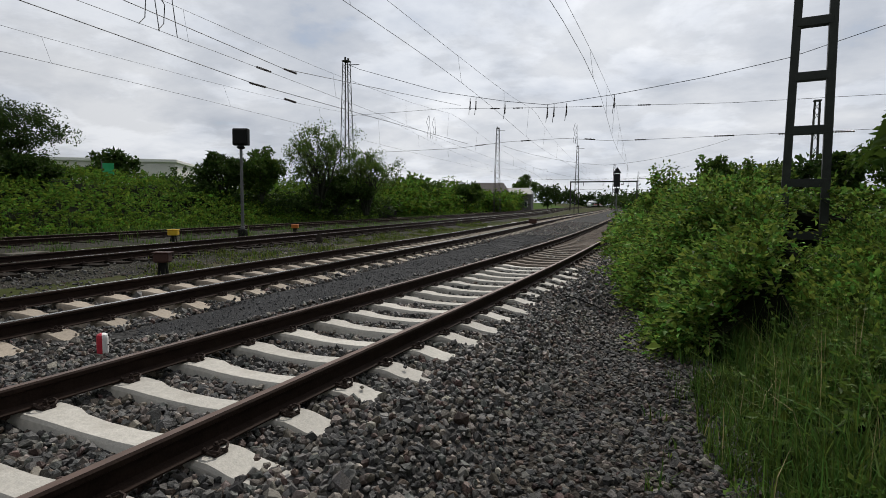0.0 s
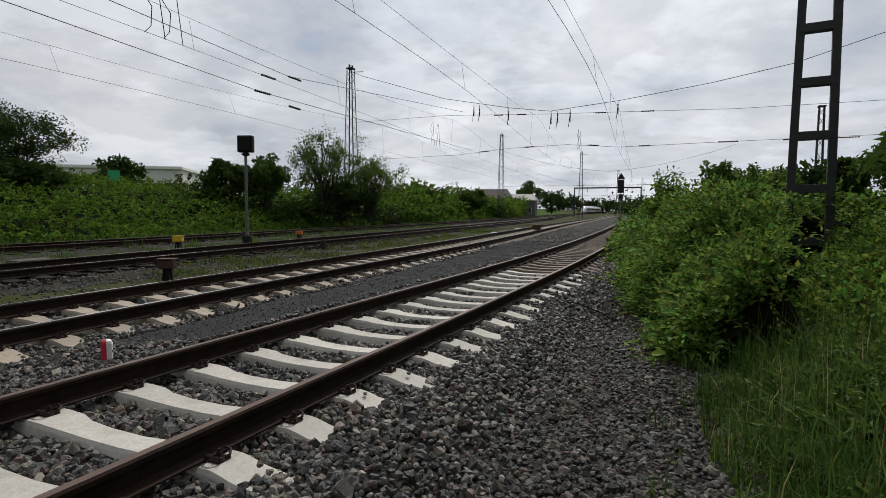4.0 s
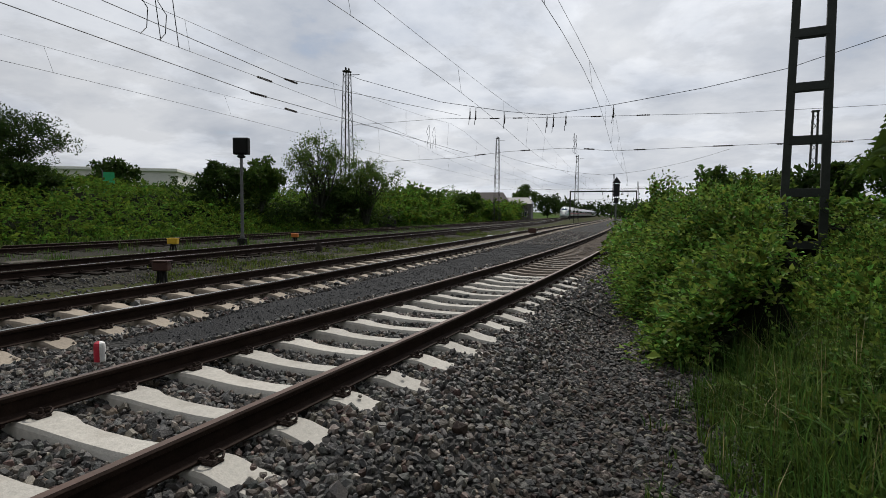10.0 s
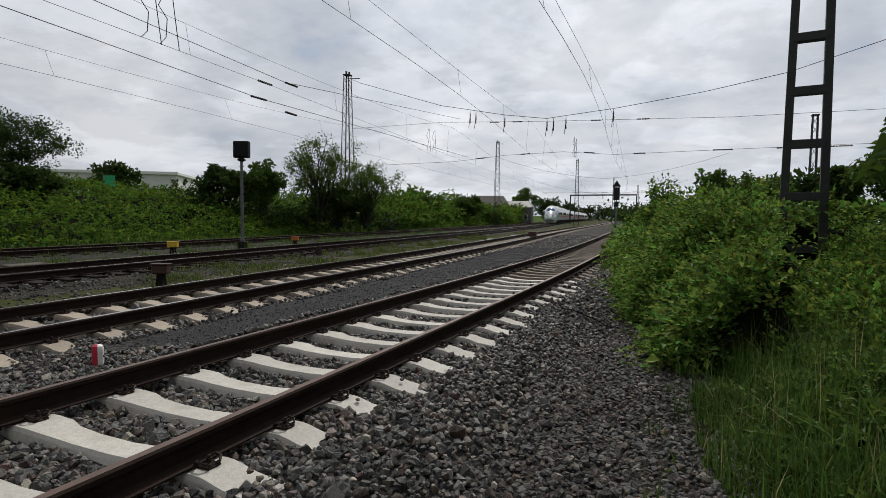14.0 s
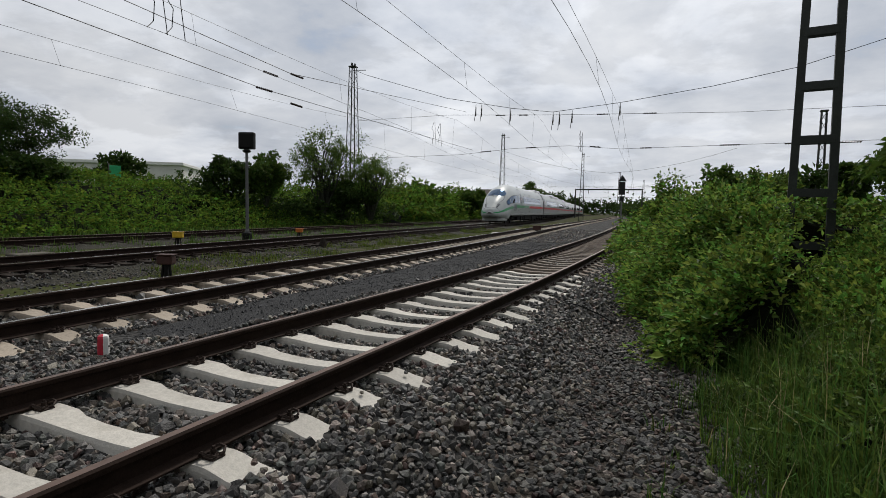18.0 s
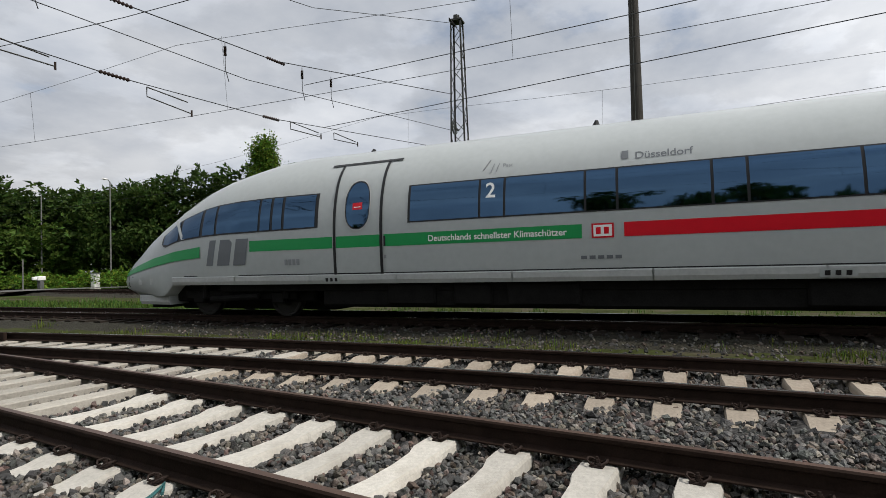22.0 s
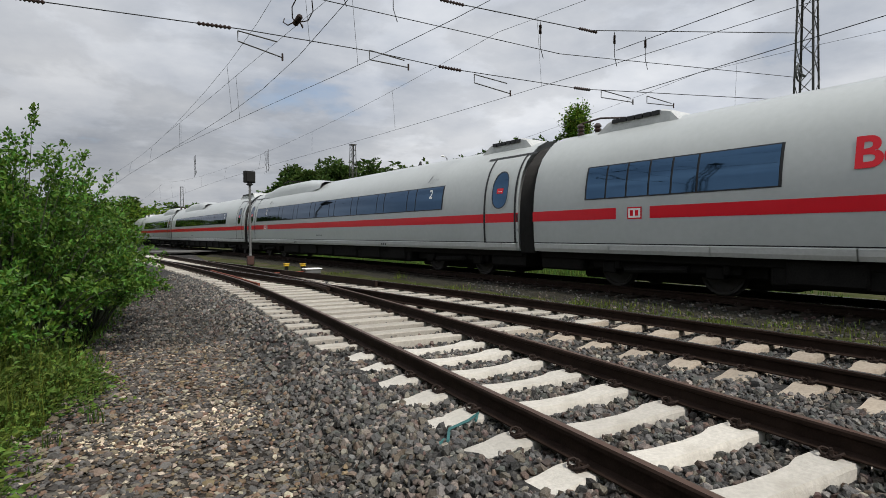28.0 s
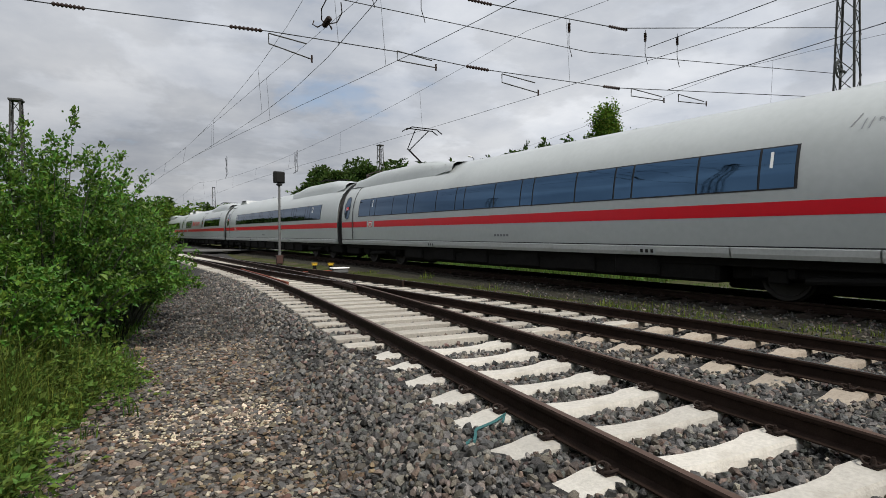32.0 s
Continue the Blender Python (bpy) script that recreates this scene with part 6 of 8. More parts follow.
def jumper(x, y, z, s):
    """Looped jumper cables between messenger and contact wire."""
    t = thing("jumper_cable", "looped jumper cables between the wires", "cable", "jumper cables")
    for k in (0.0, 0.55 * s):
        pts = [(x + 0.05, y + k, z), (x - 0.08, y + k + 0.28, z + 0.25), (x + 0.05, y + k + 0.22, z + 0.7), (x - 0.02, y + k + 0.02, z + 1.0), (x + 0.05, y + k + 0.2, z + 1.45), (x, y + k + 0.42, z + 1.5), (x, y + k + 0.5, z + 0.9), (x + 0.03, y + k + 0.6, z - 0.02)]
        part("cable", Geo().tube(pts, 0.012, 5), WIRE, t)


jumper(-12.9, 10.0, 5.62, 1.0)
jumper(-16.2, 33.5, 5.6, 1.6)
jumper(-7.9, 41.0, 5.7, 1.6)
jumper(-3.0, -46.0, 5.7, 1.6)
jumper(-7.2, -40.0, 5.6, 1.6)


def signal_box_post(label, x, y, h, turn, w=0.62, hh=0.66):
    """Rear of a small square colour-light signal on a slim post with ladder pegs and base cabinet."""
    t = thing("signal", label, "railway signal", "track signals", m=pose(x, y, -0.3, 0, 0, turn))
    H = h + 0.3
    part("post", Geo().lathe(0, 0, [(0.085, 0), (0.085, 0.5), (0.06, 0.55), (0.055, H - hh - 0.1)], 12), GALV, t)
    part("collar", Geo().lathe(0, 0, [(0.10, H - hh - 0.14), (0.16, H - hh - 0.1), (0.16, H - hh - 0.06), (0.08, H - hh)], 12), DARK_BOX, t)
    g = Geo().box(-w / 2, w / 2, -0.16, 0.10, H - hh, H, bevel=0.03)
    hd = part("signal_head", g, DARK_BOX, t)
    part("rear_cover", Geo().box(-w / 2 + 0.05, w / 2 - 0.05, 0.10, 0.14, H - hh + 0.05, H - 0.05, bevel=0.015), DARK_BOX, hd)
    for k in range(2):
        part("lens", Geo().lathe(0, 0, [(0.07, 0), (0.08, 0.03)], 14), GLASS_LENS, hd).matrix_basis = Matrix.Translation((-0.14 + 0.28 * k, -0.165, H - 0.3)) @ pose(0, 0, 0, 90)
    g = Geo()
    for k in range(int(H / 0.4) - 2):
        g.tube([(-0.11, 0, 0.6 + 0.4 * k), (0.11, 0, 0.6 + 0.4 * k)], 0.011, 4)
    part("step_pegs", g, GALV, t)
    part("base_box", Geo().box(-0.16, 0.16, -0.14, 0.14, 0, 0.42, bevel=0.03), DARK_BOX, t)
    return t


signal_box_post("dark square signal head on a slim grey post", -16.4, 17.0, 4.1, 200)
signal_box_post("dark square signal head on a slim post beside the turnout", -4.58, -29.3, 4.5, 20, 0.56, 0.6)


def main_signal(x, y):
    t = thing("signal", "tall main signal with pointed black top board", "railway signal", "track signals", m=pose(x, y, -0.3))
    part("post", Geo().lathe(0, 0, [(0.1, 0), (0.08, 4.2)], 10), GALV, t)
    part("signal_head", Geo().box(-0.45, 0.45, -0.1, 0.1, 4.2, 6.1, bevel=0.04), BLACK, t)
    part("top_board", Geo().add([(-0.62, -0.03, 6.15), (0.62, -0.03, 6.15), (0, -0.03, 7.1), (-0.62, 0.03, 6.15), (0.62, 0.03, 6.15), (0, 0.03, 7.1)], [(0, 1, 2), (5, 4, 3), (0, 3, 4, 1), (1, 4, 5, 2), (2, 5, 3, 0)]), BLACK, t)
    part("lower_board", Geo().box(-0.3, 0.3, -0.08, 0.08, 3.2, 4.0, bevel=0.03), BLACK, t)


main_signal(-9.6, 84.0)
signal_box_post("small distant signal by the line", -7.6, -62.0, 4.6, 15, 0.5, 0.9)


def gantry(x0, x1, y, h):
    t = thing("signal_gantry", "distant steel gantry across the tracks", "gantry")
    for x in (x0, x1):
        part("post", Geo().box(x - 0.15, x + 0.15, y - 0.15, y + 0.15, -0.3, h, bevel=0.02), MAST_GREY, t)
    part("beam", Geo().box(x0, x1, y - 0.1, y + 0.1, h - 0.35, h, bevel=0.02), MAST_GREY, t)
    for k in range(3):
        x = x0 + (x1 - x0) * (0.2 + 0.3 * k)
        part("hanger", Geo().box(x - 0.06, x + 0.06, y - 0.06, y + 0.06, h - 1.2, h - 0.3), MAST_GREY, t)


gantry(-29.0, -12.0, 150.0, 7.6)


# ---- small things by the tracks ----
def marker_post(x, y):
    t = thing("marker_post", "short red and white marker post with grey foot", "marker post", m=pose(x, y, -0.345, 0, 0, 54))
    part("foot", Geo().lathe(0, 0, [(0.045, 0), (0.045, 0.15)], 16), CONCRETE_DULL, t)
    for name, a0, mat in (("red_half", 0.5 * math.pi, RED_PAINT), ("white_half", -0.5 * math.pi, WHITE_PAINT)):
        g = Geo()
        ang = [a0 + math.pi * k / 10 for k in range(11)]
        g.grid([[(r * math.cos(a), r * math.sin(a), z) for a in ang] for r, z in ((0.046, 0.145), (0.048, 0.15), (0.048, 0.29), (0.042, 0.315), (0.022, 0.326), (0.0, 0.327))])
        part(name, g, mat, t)
    part("fixing_hole", Geo().tube([(0.04, -0.02, 0.22), (0.05, -0.022, 0.22)], 0.008, 6), BLACK, t)


marker_post(-5.0, 3.5)


def point_lantern(label, x, y, w, h, mat, z=-0.28, top=0.3, turn=0):
    t = thing("point_lantern", label, "switch lantern", "switch lanterns", m=pose(x, y, z, 0, 0, turn))
    part("frame", Geo().box(-w * 0.12, w * 0.12, -w * 0.12, w * 0.12, 0, top - z - h, bevel=0.01), DARK_BOX, t)
    part("case", Geo().box(-w / 2, w / 2, -w * 0.35, w * 0.35, top - z - h, top - z, bevel=0.025), mat, t)
    part("lid", Geo().box(-w / 2 - 0.015, w / 2 + 0.015, -w * 0.35 - 0.015, w * 0.35 + 0.015, top - z, top - z + 0.02, bevel=0.006), mat, t)
    for s in (-1, 1):
        part("foot_strut", Geo().tube([(s * w * 0.35, 0, 0), (s * w * 0.2, 0, top - z - h)], 0.025, 5), DARK_BOX, t)


point_lantern("brown painted switch box on a dark stand", -8.8, 7.2, 0.28, 0.17, BROWN_BOX, top=0.26, turn=25)
point_lantern("yellow switch marker between the far tracks", -16.4, 13.75, 0.33, 0.19, YELLOW, top=0.22, turn=30)
point_lantern("orange switch marker between the far tracks", -16.8, 20.7, 0.32, 0.15, ORANGE, top=0.16, turn=30)
point_lantern("dark switch box beside the main track", -8.9, 33.7, 0.5, 0.28, BROWN_BOX, top=0.3, turn=10)
point_lantern("yellow capped switch lamp by the turnout", -4.75, -21.45, 0.2, 0.09, YELLOW, top=0.10)
point_lantern("yellow capped switch lamp by the turnout", -5.3, -21.1, 0.2, 0.09, YELLOW, top=0.10)
point_lantern("small orange box at the signal's foot", -4.3, -27.4, 0.32, 0.4, BROWN_BOX, top=0.2)


def point_motor(x, y, turn):
    t = thing("point_motor", "white-lidded point motor on rust-red ties", "point motor", m=pose(x, y, -0.2, 0, 0, turn))
    part("case", Geo().box(-0.3, 0.3, -0.16, 0.16, 0, 0.16, bevel=0.03), GALV, t)
    part("lid", Geo().box(-0.33, 0.33, -0.19, 0.19, 0.16, 0.21, bevel=0.02), WHITE_PAINT, t, "white lid")
    part("drive_rod", Geo().tube([(0.3, 0, 0.1), (1.4, 0.02, 0.09)], 0.025, 6), RUST_RED, t)


point_motor(-5.35, -19.9, 8)


def dark_board(x, y):
    t = thing("shunting_board", "dark pointed board low beside the far track", "sign board", m=pose(x, y, -0.3, 0, 0, 30))
    part("board", Geo().add([(-0.8, -0.05, 0.15), (0.8, -0.05, 0.15), (0.8, -0.05, 0.8), (0, -0.05, 1.6), (-0.8, -0.05, 0.8), (-0.8, 0.05, 0.15), (0.8, 0.05, 0.15), (0.8, 0.05, 0.8), (0, 0.05, 1.6), (-0.8, 0.05, 0.8)], [(0, 1, 2, 3, 4), (9, 8, 7, 6, 5), (0, 5, 6, 1), (1, 6, 7, 2), (2, 7, 8, 3), (3, 8, 9, 4), (4, 9, 5, 0)]), BLACK, t)
    part("stake", Geo().tube([(0, 0, -0.1), (0, 0, 0.3)], 0.05, 6), MAST_DARK, t)


dark_board(-24.6, 43.0)


def slab_cover(label, x, y, lx, ly, turn, mat=CONCRETE_DULL, z=-0.33):
    t = thing("duct_cover", label, "cable duct cover", "cable duct covers", m=pose(x, y, z, 0, 0, turn))
    part("slab", Geo().box(-lx / 2, lx / 2, -ly / 2, ly / 2, 0, 0.08, bevel=0.012), mat, t)


for i in range(7):
    slab_cover("flat concrete cable duct cover in the weeds", -8.75 - 0.03 * i * 6, -16.6 + i * 1.02, 0.42, 0.98, 8)
slab_cover("worn slab beside the far track", -16.6, 9.2, 0.5, 1.0, 5, DUCT, z=-0.3)
slab_cover("pale slab lying between the tracks", -11.4, 33.0, 0.4, 0.9, 12, CONCRETE_DULL, z=-0.26)
slab_cover("pale slab lying between the tracks", -12.2, 41.0, 0.5, 1.4, 20, CONCRETE_DULL, z=-0.26)


def cable_duct():
    """Low run of trough covers beside the train's track, each one a piece."""
    t = thing("cable_duct", "low grey-brown cable duct along the old track", "cable duct", kind="structure")
    y = -16.0
    while y < 22:
        x, h = float(CX(y)) + 1.40, heading(CX, y)
        c = part("duct_piece", Geo().box(-0.07, 0.07, -0.59, 0.59, -0.42, -0.25, bevel=0.008), DUCT, t)
        c.matrix_basis = pose(x + RNG.normal(0, 0.012), y, RNG.normal(0, 0.01), 0, 0, math.degrees(h) + RNG.normal(0, 0.5))
        y += 1.2


cable_duct()


def stub(x, y):
    t = thing("stub_post", "dark weathered pointed stub beside the old track", "post", m=pose(x, y, -0.34, 0, 0, 20))
    part("stub", Geo().lathe(0, 0, [(0.17, 0.0), (0.165, 0.1), (0.12, 0.26), (0.065, 0.40), (0.02, 0.45)], 9), TIMBER, t)


stub(-12.3, 16.5)


def point_rods():
    """Two thin operating rods and a cable that run along the weeds from the switch box."""
    t = thing("point_rods", "rusty operating rods lying along the weed strip", "rods")
    for off, y0, y1 in ((-2.05, -2.0, 7.0), (-2.2, 3.0, 15.0), (-2.45, 7.4, 19.0)):
        pts = [(float(BX(y)) + off + 0.05 * math.sin(1.7 * y), y, -0.30 + 0.012 * math.sin(2.3 * y)) for y in np.linspace(y0, y1, 14)]
        part("rod", Geo().tube(pts, 0.022, 6), CLIP_STEEL, t)


point_rods()


def strap():
    t = thing("torn_strap", "faded teal strap lying on the ballast", "strap")
    pts = [(-2.02, -3.2, -0.19), (-2.15, -3.42, -0.20), (-2.3, -3.4, -0.155), (-2.45, -3.5, -0.15), (-2.34, -3.36, -0.15)]
    part("band", Geo().tube(pts, 0.012, 5), TEAL_ROPE, t)
    part("band", Geo().tube([(-1.75, -3.15, -0.27), (-1.9, -3.35, -0.26), (-2.05, -3.3, -0.22), (-1.85, -3.2, -0.25)], 0.014, 5), TEAL_ROPE, t)


strap()


def stray_cable():
    t = thing("cable", "thin dark cable end lying on the path stones", "cable")
    xs = [(-1.80, 8.38), (-1.66, 8.47), (-1.5, 8.55), (-1.36, 8.63), (-1.2, 8.66)]
    zs = ground_z(np.array([p[0] for p in xs]), np.array([p[1] for p in xs]))
    part("strand", Geo().tube([(x, y, float(z) + 0.045) for (x, y), z in zip(xs, zs)], 0.011, 6), BLACK, t)


stray_cable()


def loose_stone(x, y, z, r):
    t = thing("loose_stone", "dark stone lying on a sleeper", "stone", "stones on sleepers", m=pose(x, y, z, 0, 0, RNG.uniform(0, 360)))
    vs, ts = SHAPES[int(RNG.integers(0, len(SHAPES)))]
    part("stone", Geo().add(vs * r, [tuple(q) for q in ts.tolist()]), STONE, t)


for p in ((-2.12, 1.83, -0.165, 0.045), (-2.2, 2.44, -0.165, 0.03), (-2.3, 3.62, -0.165, 0.03), (-2.25, 4.2, -0.165, 0.028), (-5.8, -1.62, -0.15, 0.045), (-2.05, 1.75, -0.17, 0.028), (-2.1, 4.8, -0.17, 0.03)):
    loose_stone(*p)


# ---- plants ----
def leaves_mesh(name, pts, dirs, size, mat, curl=0.25, width=0.62, flat=1.3):
    """Folded leaves, one triangle each side of the midrib, growing from pts along dirs and turned to the light."""
    n = len(pts)
    d = dirs / (np.linalg.norm(dirs, axis=1)[:, None] + 1e-9)
    r = RNG.normal(0, 1, (n, 3))
    r[:, 2] += flat
    side = np.cross(r, d)
    side /= np.linalg.norm(side, axis=1)[:, None] + 1e-9
    up = np.cross(d, side)
    L = (size * np.exp(RNG.normal(0, 0.25, n)))[:, None]
    base = pts
    tip = pts + d * L - up * L * curl * 0.4
    mid = pts + d * L * 0.45
    lf = mid + side * L * width / 2 + up * L * curl * 0.5
    rt = mid - side * L * width / 2 + up * L * curl * 0.5
    v = np.stack([base, lf, tip, rt], 1).reshape(-1, 3)
    k = np.arange(n)[:, None] * 4
    t = np.concatenate([k + np.array([[0, 1, 2]]), k + np.array([[0, 2, 3]])], 1).reshape(-1, 3)
    return fast_mesh(name, v, t, mat)


def grass_mesh(name, pts, height, mat, lean=0.35, width=0.006):
    """Bent blades in three steps."""
    n = len(pts)
    a = RNG.uniform(0, 2 * math.pi, n)
    d = np.stack([np.cos(a), np.sin(a), np.zeros(n)], 1)
    s = np.stack([-np.sin(a), np.cos(a), np.zeros(n)], 1)
    h = (height * np.exp(RNG.normal(0, 0.3, n)))[:, None]
    ln = np.abs(RNG.normal(0, lean, n))[:, None] * h
    z = np.array([[0, 0, 1.0]])
    w = (width * np.exp(RNG.normal(0, 0.25, n)))[:, None]
    p1 = pts + z * h * 0.5 + d * ln * 0.25
    p2 = pts + z * h * (1 - 0.3 * (ln / h)) + d * ln
    v = np.stack([pts - s * w, pts + s * w, p1 - s * w * 0.8, p1 + s * w * 0.8, p2], 1).reshape(-1, 3)
    k = np.arange(n)[:, None] * 5
    t = np.concatenate([k + np.array([[0, 1, 3]]), k + np.array([[0, 3, 2]]), k + np.array([[2, 3, 4]])], 1).reshape(-1, 3)
    return fast_mesh(name, v, t, mat)


def rand_dirs(n, up=0.3):
    d = RNG.normal(0, 1, (n, 3))
    d[:, 2] = d[:, 2] * 0.6 + up
    return d


def stuff(name, label, category, mesh):
    return tagged(part(name, mesh, None), label, category, kind="stuff")


def sprays(c, d, m, length, droop=0.35):
    """Leaf places and directions along arching shoots that start at c and grow along d."""
    d = d / (np.linalg.norm(d, axis=1)[:, None] + 1e-9)
    z = np.array([[0, 0, 1.0]])
    side = np.cross(d, z + RNG.normal(0, 0.25, d.shape))
    side /= np.linalg.norm(side, axis=1)[:, None] + 1e-9
    ln = (length * np.exp(RNG.normal(0, 0.3, len(c))))[:, None]
    pts, dirs = [], []
    for k in range(m):
        t = (k + 1) / m
        pts.append(c + d * ln * t - z * ln * droop * t * t + RNG.normal(0, 0.012, c.shape))
        dirs.append(d * (0.5 + 0.6 * t) + side * (1 if k % 2 else -1) * (1.1 - 0.6 * t) - z * 0.25 * t + RNG.normal(0, 0.28, c.shape))
    return np.concatenate(pts), np.concatenate(dirs)


def hedge(name, label, n, yr, depth, height, size, mat, seed, fade=None, edge=EDGE, per=11, shoot=0.34, core=True, back=1.0, flat=0.9, cap=None):
    """Leafy shoots over a lumpy mass that rises from the path's edge, its inner shade a near-black sheet."""
    def form(x, y, d):
        prof = 1 - np.exp(-np.maximum(d, 0) / 0.6)
        bump = 0.82 + 0.26 * noise2(x, y, 1.5, seed) + 0.26 * noise2(x, y, 0.55, seed + 1)
        h = height(y) * prof * np.maximum(bump, 0.25) * (1 - (1 - back) * smooth(1.3, 2.1, d))
        return np.minimum(h, cap(x, y)) if cap else h

    def foot(y):
        return edge(y) - 0.12 + 0.28 * noise2(y * 0 + 3, y, 0.9, seed)
    k = n // per
    y = RNG.uniform(*yr, k)
    d = depth * RNG.uniform(0, 1, k) ** 1.5
    x = foot(y) + d
    h = form(x, y, d)
    f = np.where((d < 0.7) & (RNG.uniform(0, 1, k) < 0.6), RNG.uniform(0.08, 1, k), RNG.uniform(0.82, 1.0, k))
    pts = np.stack([x, y, ground_z(x, y) + h * f], 1)
    out = np.stack([-(0.35 + 0.9 * (1 - f) + 0.5 * np.exp(-d)), 0 * d, 0.55 + 0 * d], 1) + RNG.normal(0, 0.5, (k, 3))
    keep = h > 0.1
    p, q = sprays(pts[keep], out[keep], per, shoot)
    p[:, 2] = np.maximum(p[:, 2], ground_z(p[:, 0], p[:, 1]) + 0.02)
    t = thing(name, label, "hedge", kind="stuff")
    part("foliage", leaves_mesh(name, p, q, size, mat, flat=flat), None, t)
    # dark sheet standing in for the shade among the inner stems
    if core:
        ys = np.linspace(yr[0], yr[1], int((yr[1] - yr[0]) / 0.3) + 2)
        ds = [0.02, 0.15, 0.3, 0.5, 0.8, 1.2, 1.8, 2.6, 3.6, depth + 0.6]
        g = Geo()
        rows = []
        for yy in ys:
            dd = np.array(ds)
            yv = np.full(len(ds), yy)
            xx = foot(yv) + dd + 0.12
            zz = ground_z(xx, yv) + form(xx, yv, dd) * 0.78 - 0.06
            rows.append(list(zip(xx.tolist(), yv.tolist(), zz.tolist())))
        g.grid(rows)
        part("shaded_stems", g, GROWTH_SHADE, t)
    return t


def tall(y):
    return np.interp(y, [5, 6.5, 8.5, 11, 16, 24, 40], [0.6, 1.3, 2.0, 2.55, 2.2, 2.0, 2.2])


def round_mast(x, y):
    """The growth is trodden low in front of the mast's foot and waist-high beside it."""
    s = (x + 0.17) / np.maximum(y, 1)
    low = np.where(y < 13.6, np.interp(y, [5, 8, 9.2, 11, 13.6], [0.05, 0.06, 0.4, 0.5, 0.42]), 1.75)
    side = np.interp(y, [5.5, 7.0, 9.0, 13.0], [0.08, 0.12, 0.6, 1.25])
    low = low + (np.maximum(side, low) - low) * smooth(0.19, 0.24, s)
    return 9 - (9 - low) * smooth(0.105, 0.135, s)


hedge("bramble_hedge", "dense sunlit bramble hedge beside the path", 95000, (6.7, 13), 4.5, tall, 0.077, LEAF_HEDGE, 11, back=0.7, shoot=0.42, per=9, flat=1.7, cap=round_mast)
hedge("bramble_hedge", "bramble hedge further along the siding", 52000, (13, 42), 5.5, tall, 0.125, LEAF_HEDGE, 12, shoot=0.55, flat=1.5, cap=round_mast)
hedge("nettle_patch", "low nettles and bramble among the grass", 20000, (1.0, 6.8), 3.4, lambda y: np.full(np.shape(y), 0.46), 0.055, LEAF_BUSH, 13, shoot=0.26, edge=lambda y: EDGE(y) + 0.45, core=False)


def bush(name, label, x, y, z0, h, rx, ry, n, size, mat, stems=7, clumps=26, seed=0, category="bush", group="", low=0.12, sparse=0.35):
    """Shrub: forked stems that carry uneven leafy clumps."""
    rng = np.random.default_rng(seed + 50)
    t = thing(name, label, category, group, m=pose(x, y, z0))
    ends = []
    for k in range(stems):
        a = 2 * math.pi * k / stems + rng.uniform(-0.4, 0.4)
        r = rng.uniform(0.2, 1.0)
        top = Vector((math.cos(a) * rx * r * 0.75, math.sin(a) * ry * r * 0.75, h * rng.uniform(0.62, 0.97) * (1 - 0.35 * r * r)))
        mid = Vector((top.x * 0.4 + rng.normal(0, 0.08) * rx, top.y * 0.4 + rng.normal(0, 0.08) * ry, top.z * 0.5))
        part("stem", Geo().tube([(top.x * 0.06, top.y * 0.06, -0.15), mid, top], [0.012 * h + 0.008, 0.009 * h + 0.004, 0.006], 6), BARK, t)
        for j in range(2):
            e = mid.lerp(top, rng.uniform(0.1, 0.7)) + Vector((rng.normal(0, 0.3) * rx, rng.normal(0, 0.3) * ry, rng.uniform(0.0, 0.25) * h))
            part("branch", Geo().tube([mid.lerp(top, 0.1 + 0.3 * j), e], [0.006 * h + 0.003, 0.004], 5), BARK, t)
            ends.append(e)
        ends.append(top)
    pts, dirs = [], []
    per = n // (len(ends) + clumps)
    cents = [np.array(e[:]) for e in ends]
    while len(cents) < len(ends) + clumps:
        u = rng.normal(0, 1, 3)
        u /= np.linalg.norm(u)
        r = rng.uniform(0.45, 0.92)
        zz = h * (low + (0.94 - low) * (0.5 + 0.5 * u[2] * r))
        fat = 0.55 + 0.45 * math.sin(math.pi * min(1, max(0.05, zz / h)) ** 0.8)
        cents.append(np.array([u[0] * rx * r * fat, u[1] * ry * r * fat, zz]))
    for c in cents:
        s = rng.uniform(0.10, 0.24) * np.array([rx + ry, rx + ry, h]) * 0.55
        m = int(per * rng.uniform(0.5, 1.5))
        q = rng.normal(0, 1, (m, 3))
        q /= np.linalg.norm(q, axis=1)[:, None] + 1e-9
        q *= (rng.uniform(0, 1, m) ** sparse)[:, None]
        pts.append(c + q * s)
        dirs.append(q + rng.normal(0, 0.7, (m, 3)))
    pts, dirs = np.concatenate(pts), np.concatenate(dirs)
    k = pts[:, 2] > 0.02
    part("foliage", leaves_mesh("foliage", pts[k], dirs[k], size * 1.12, mat), None, t)
    return t


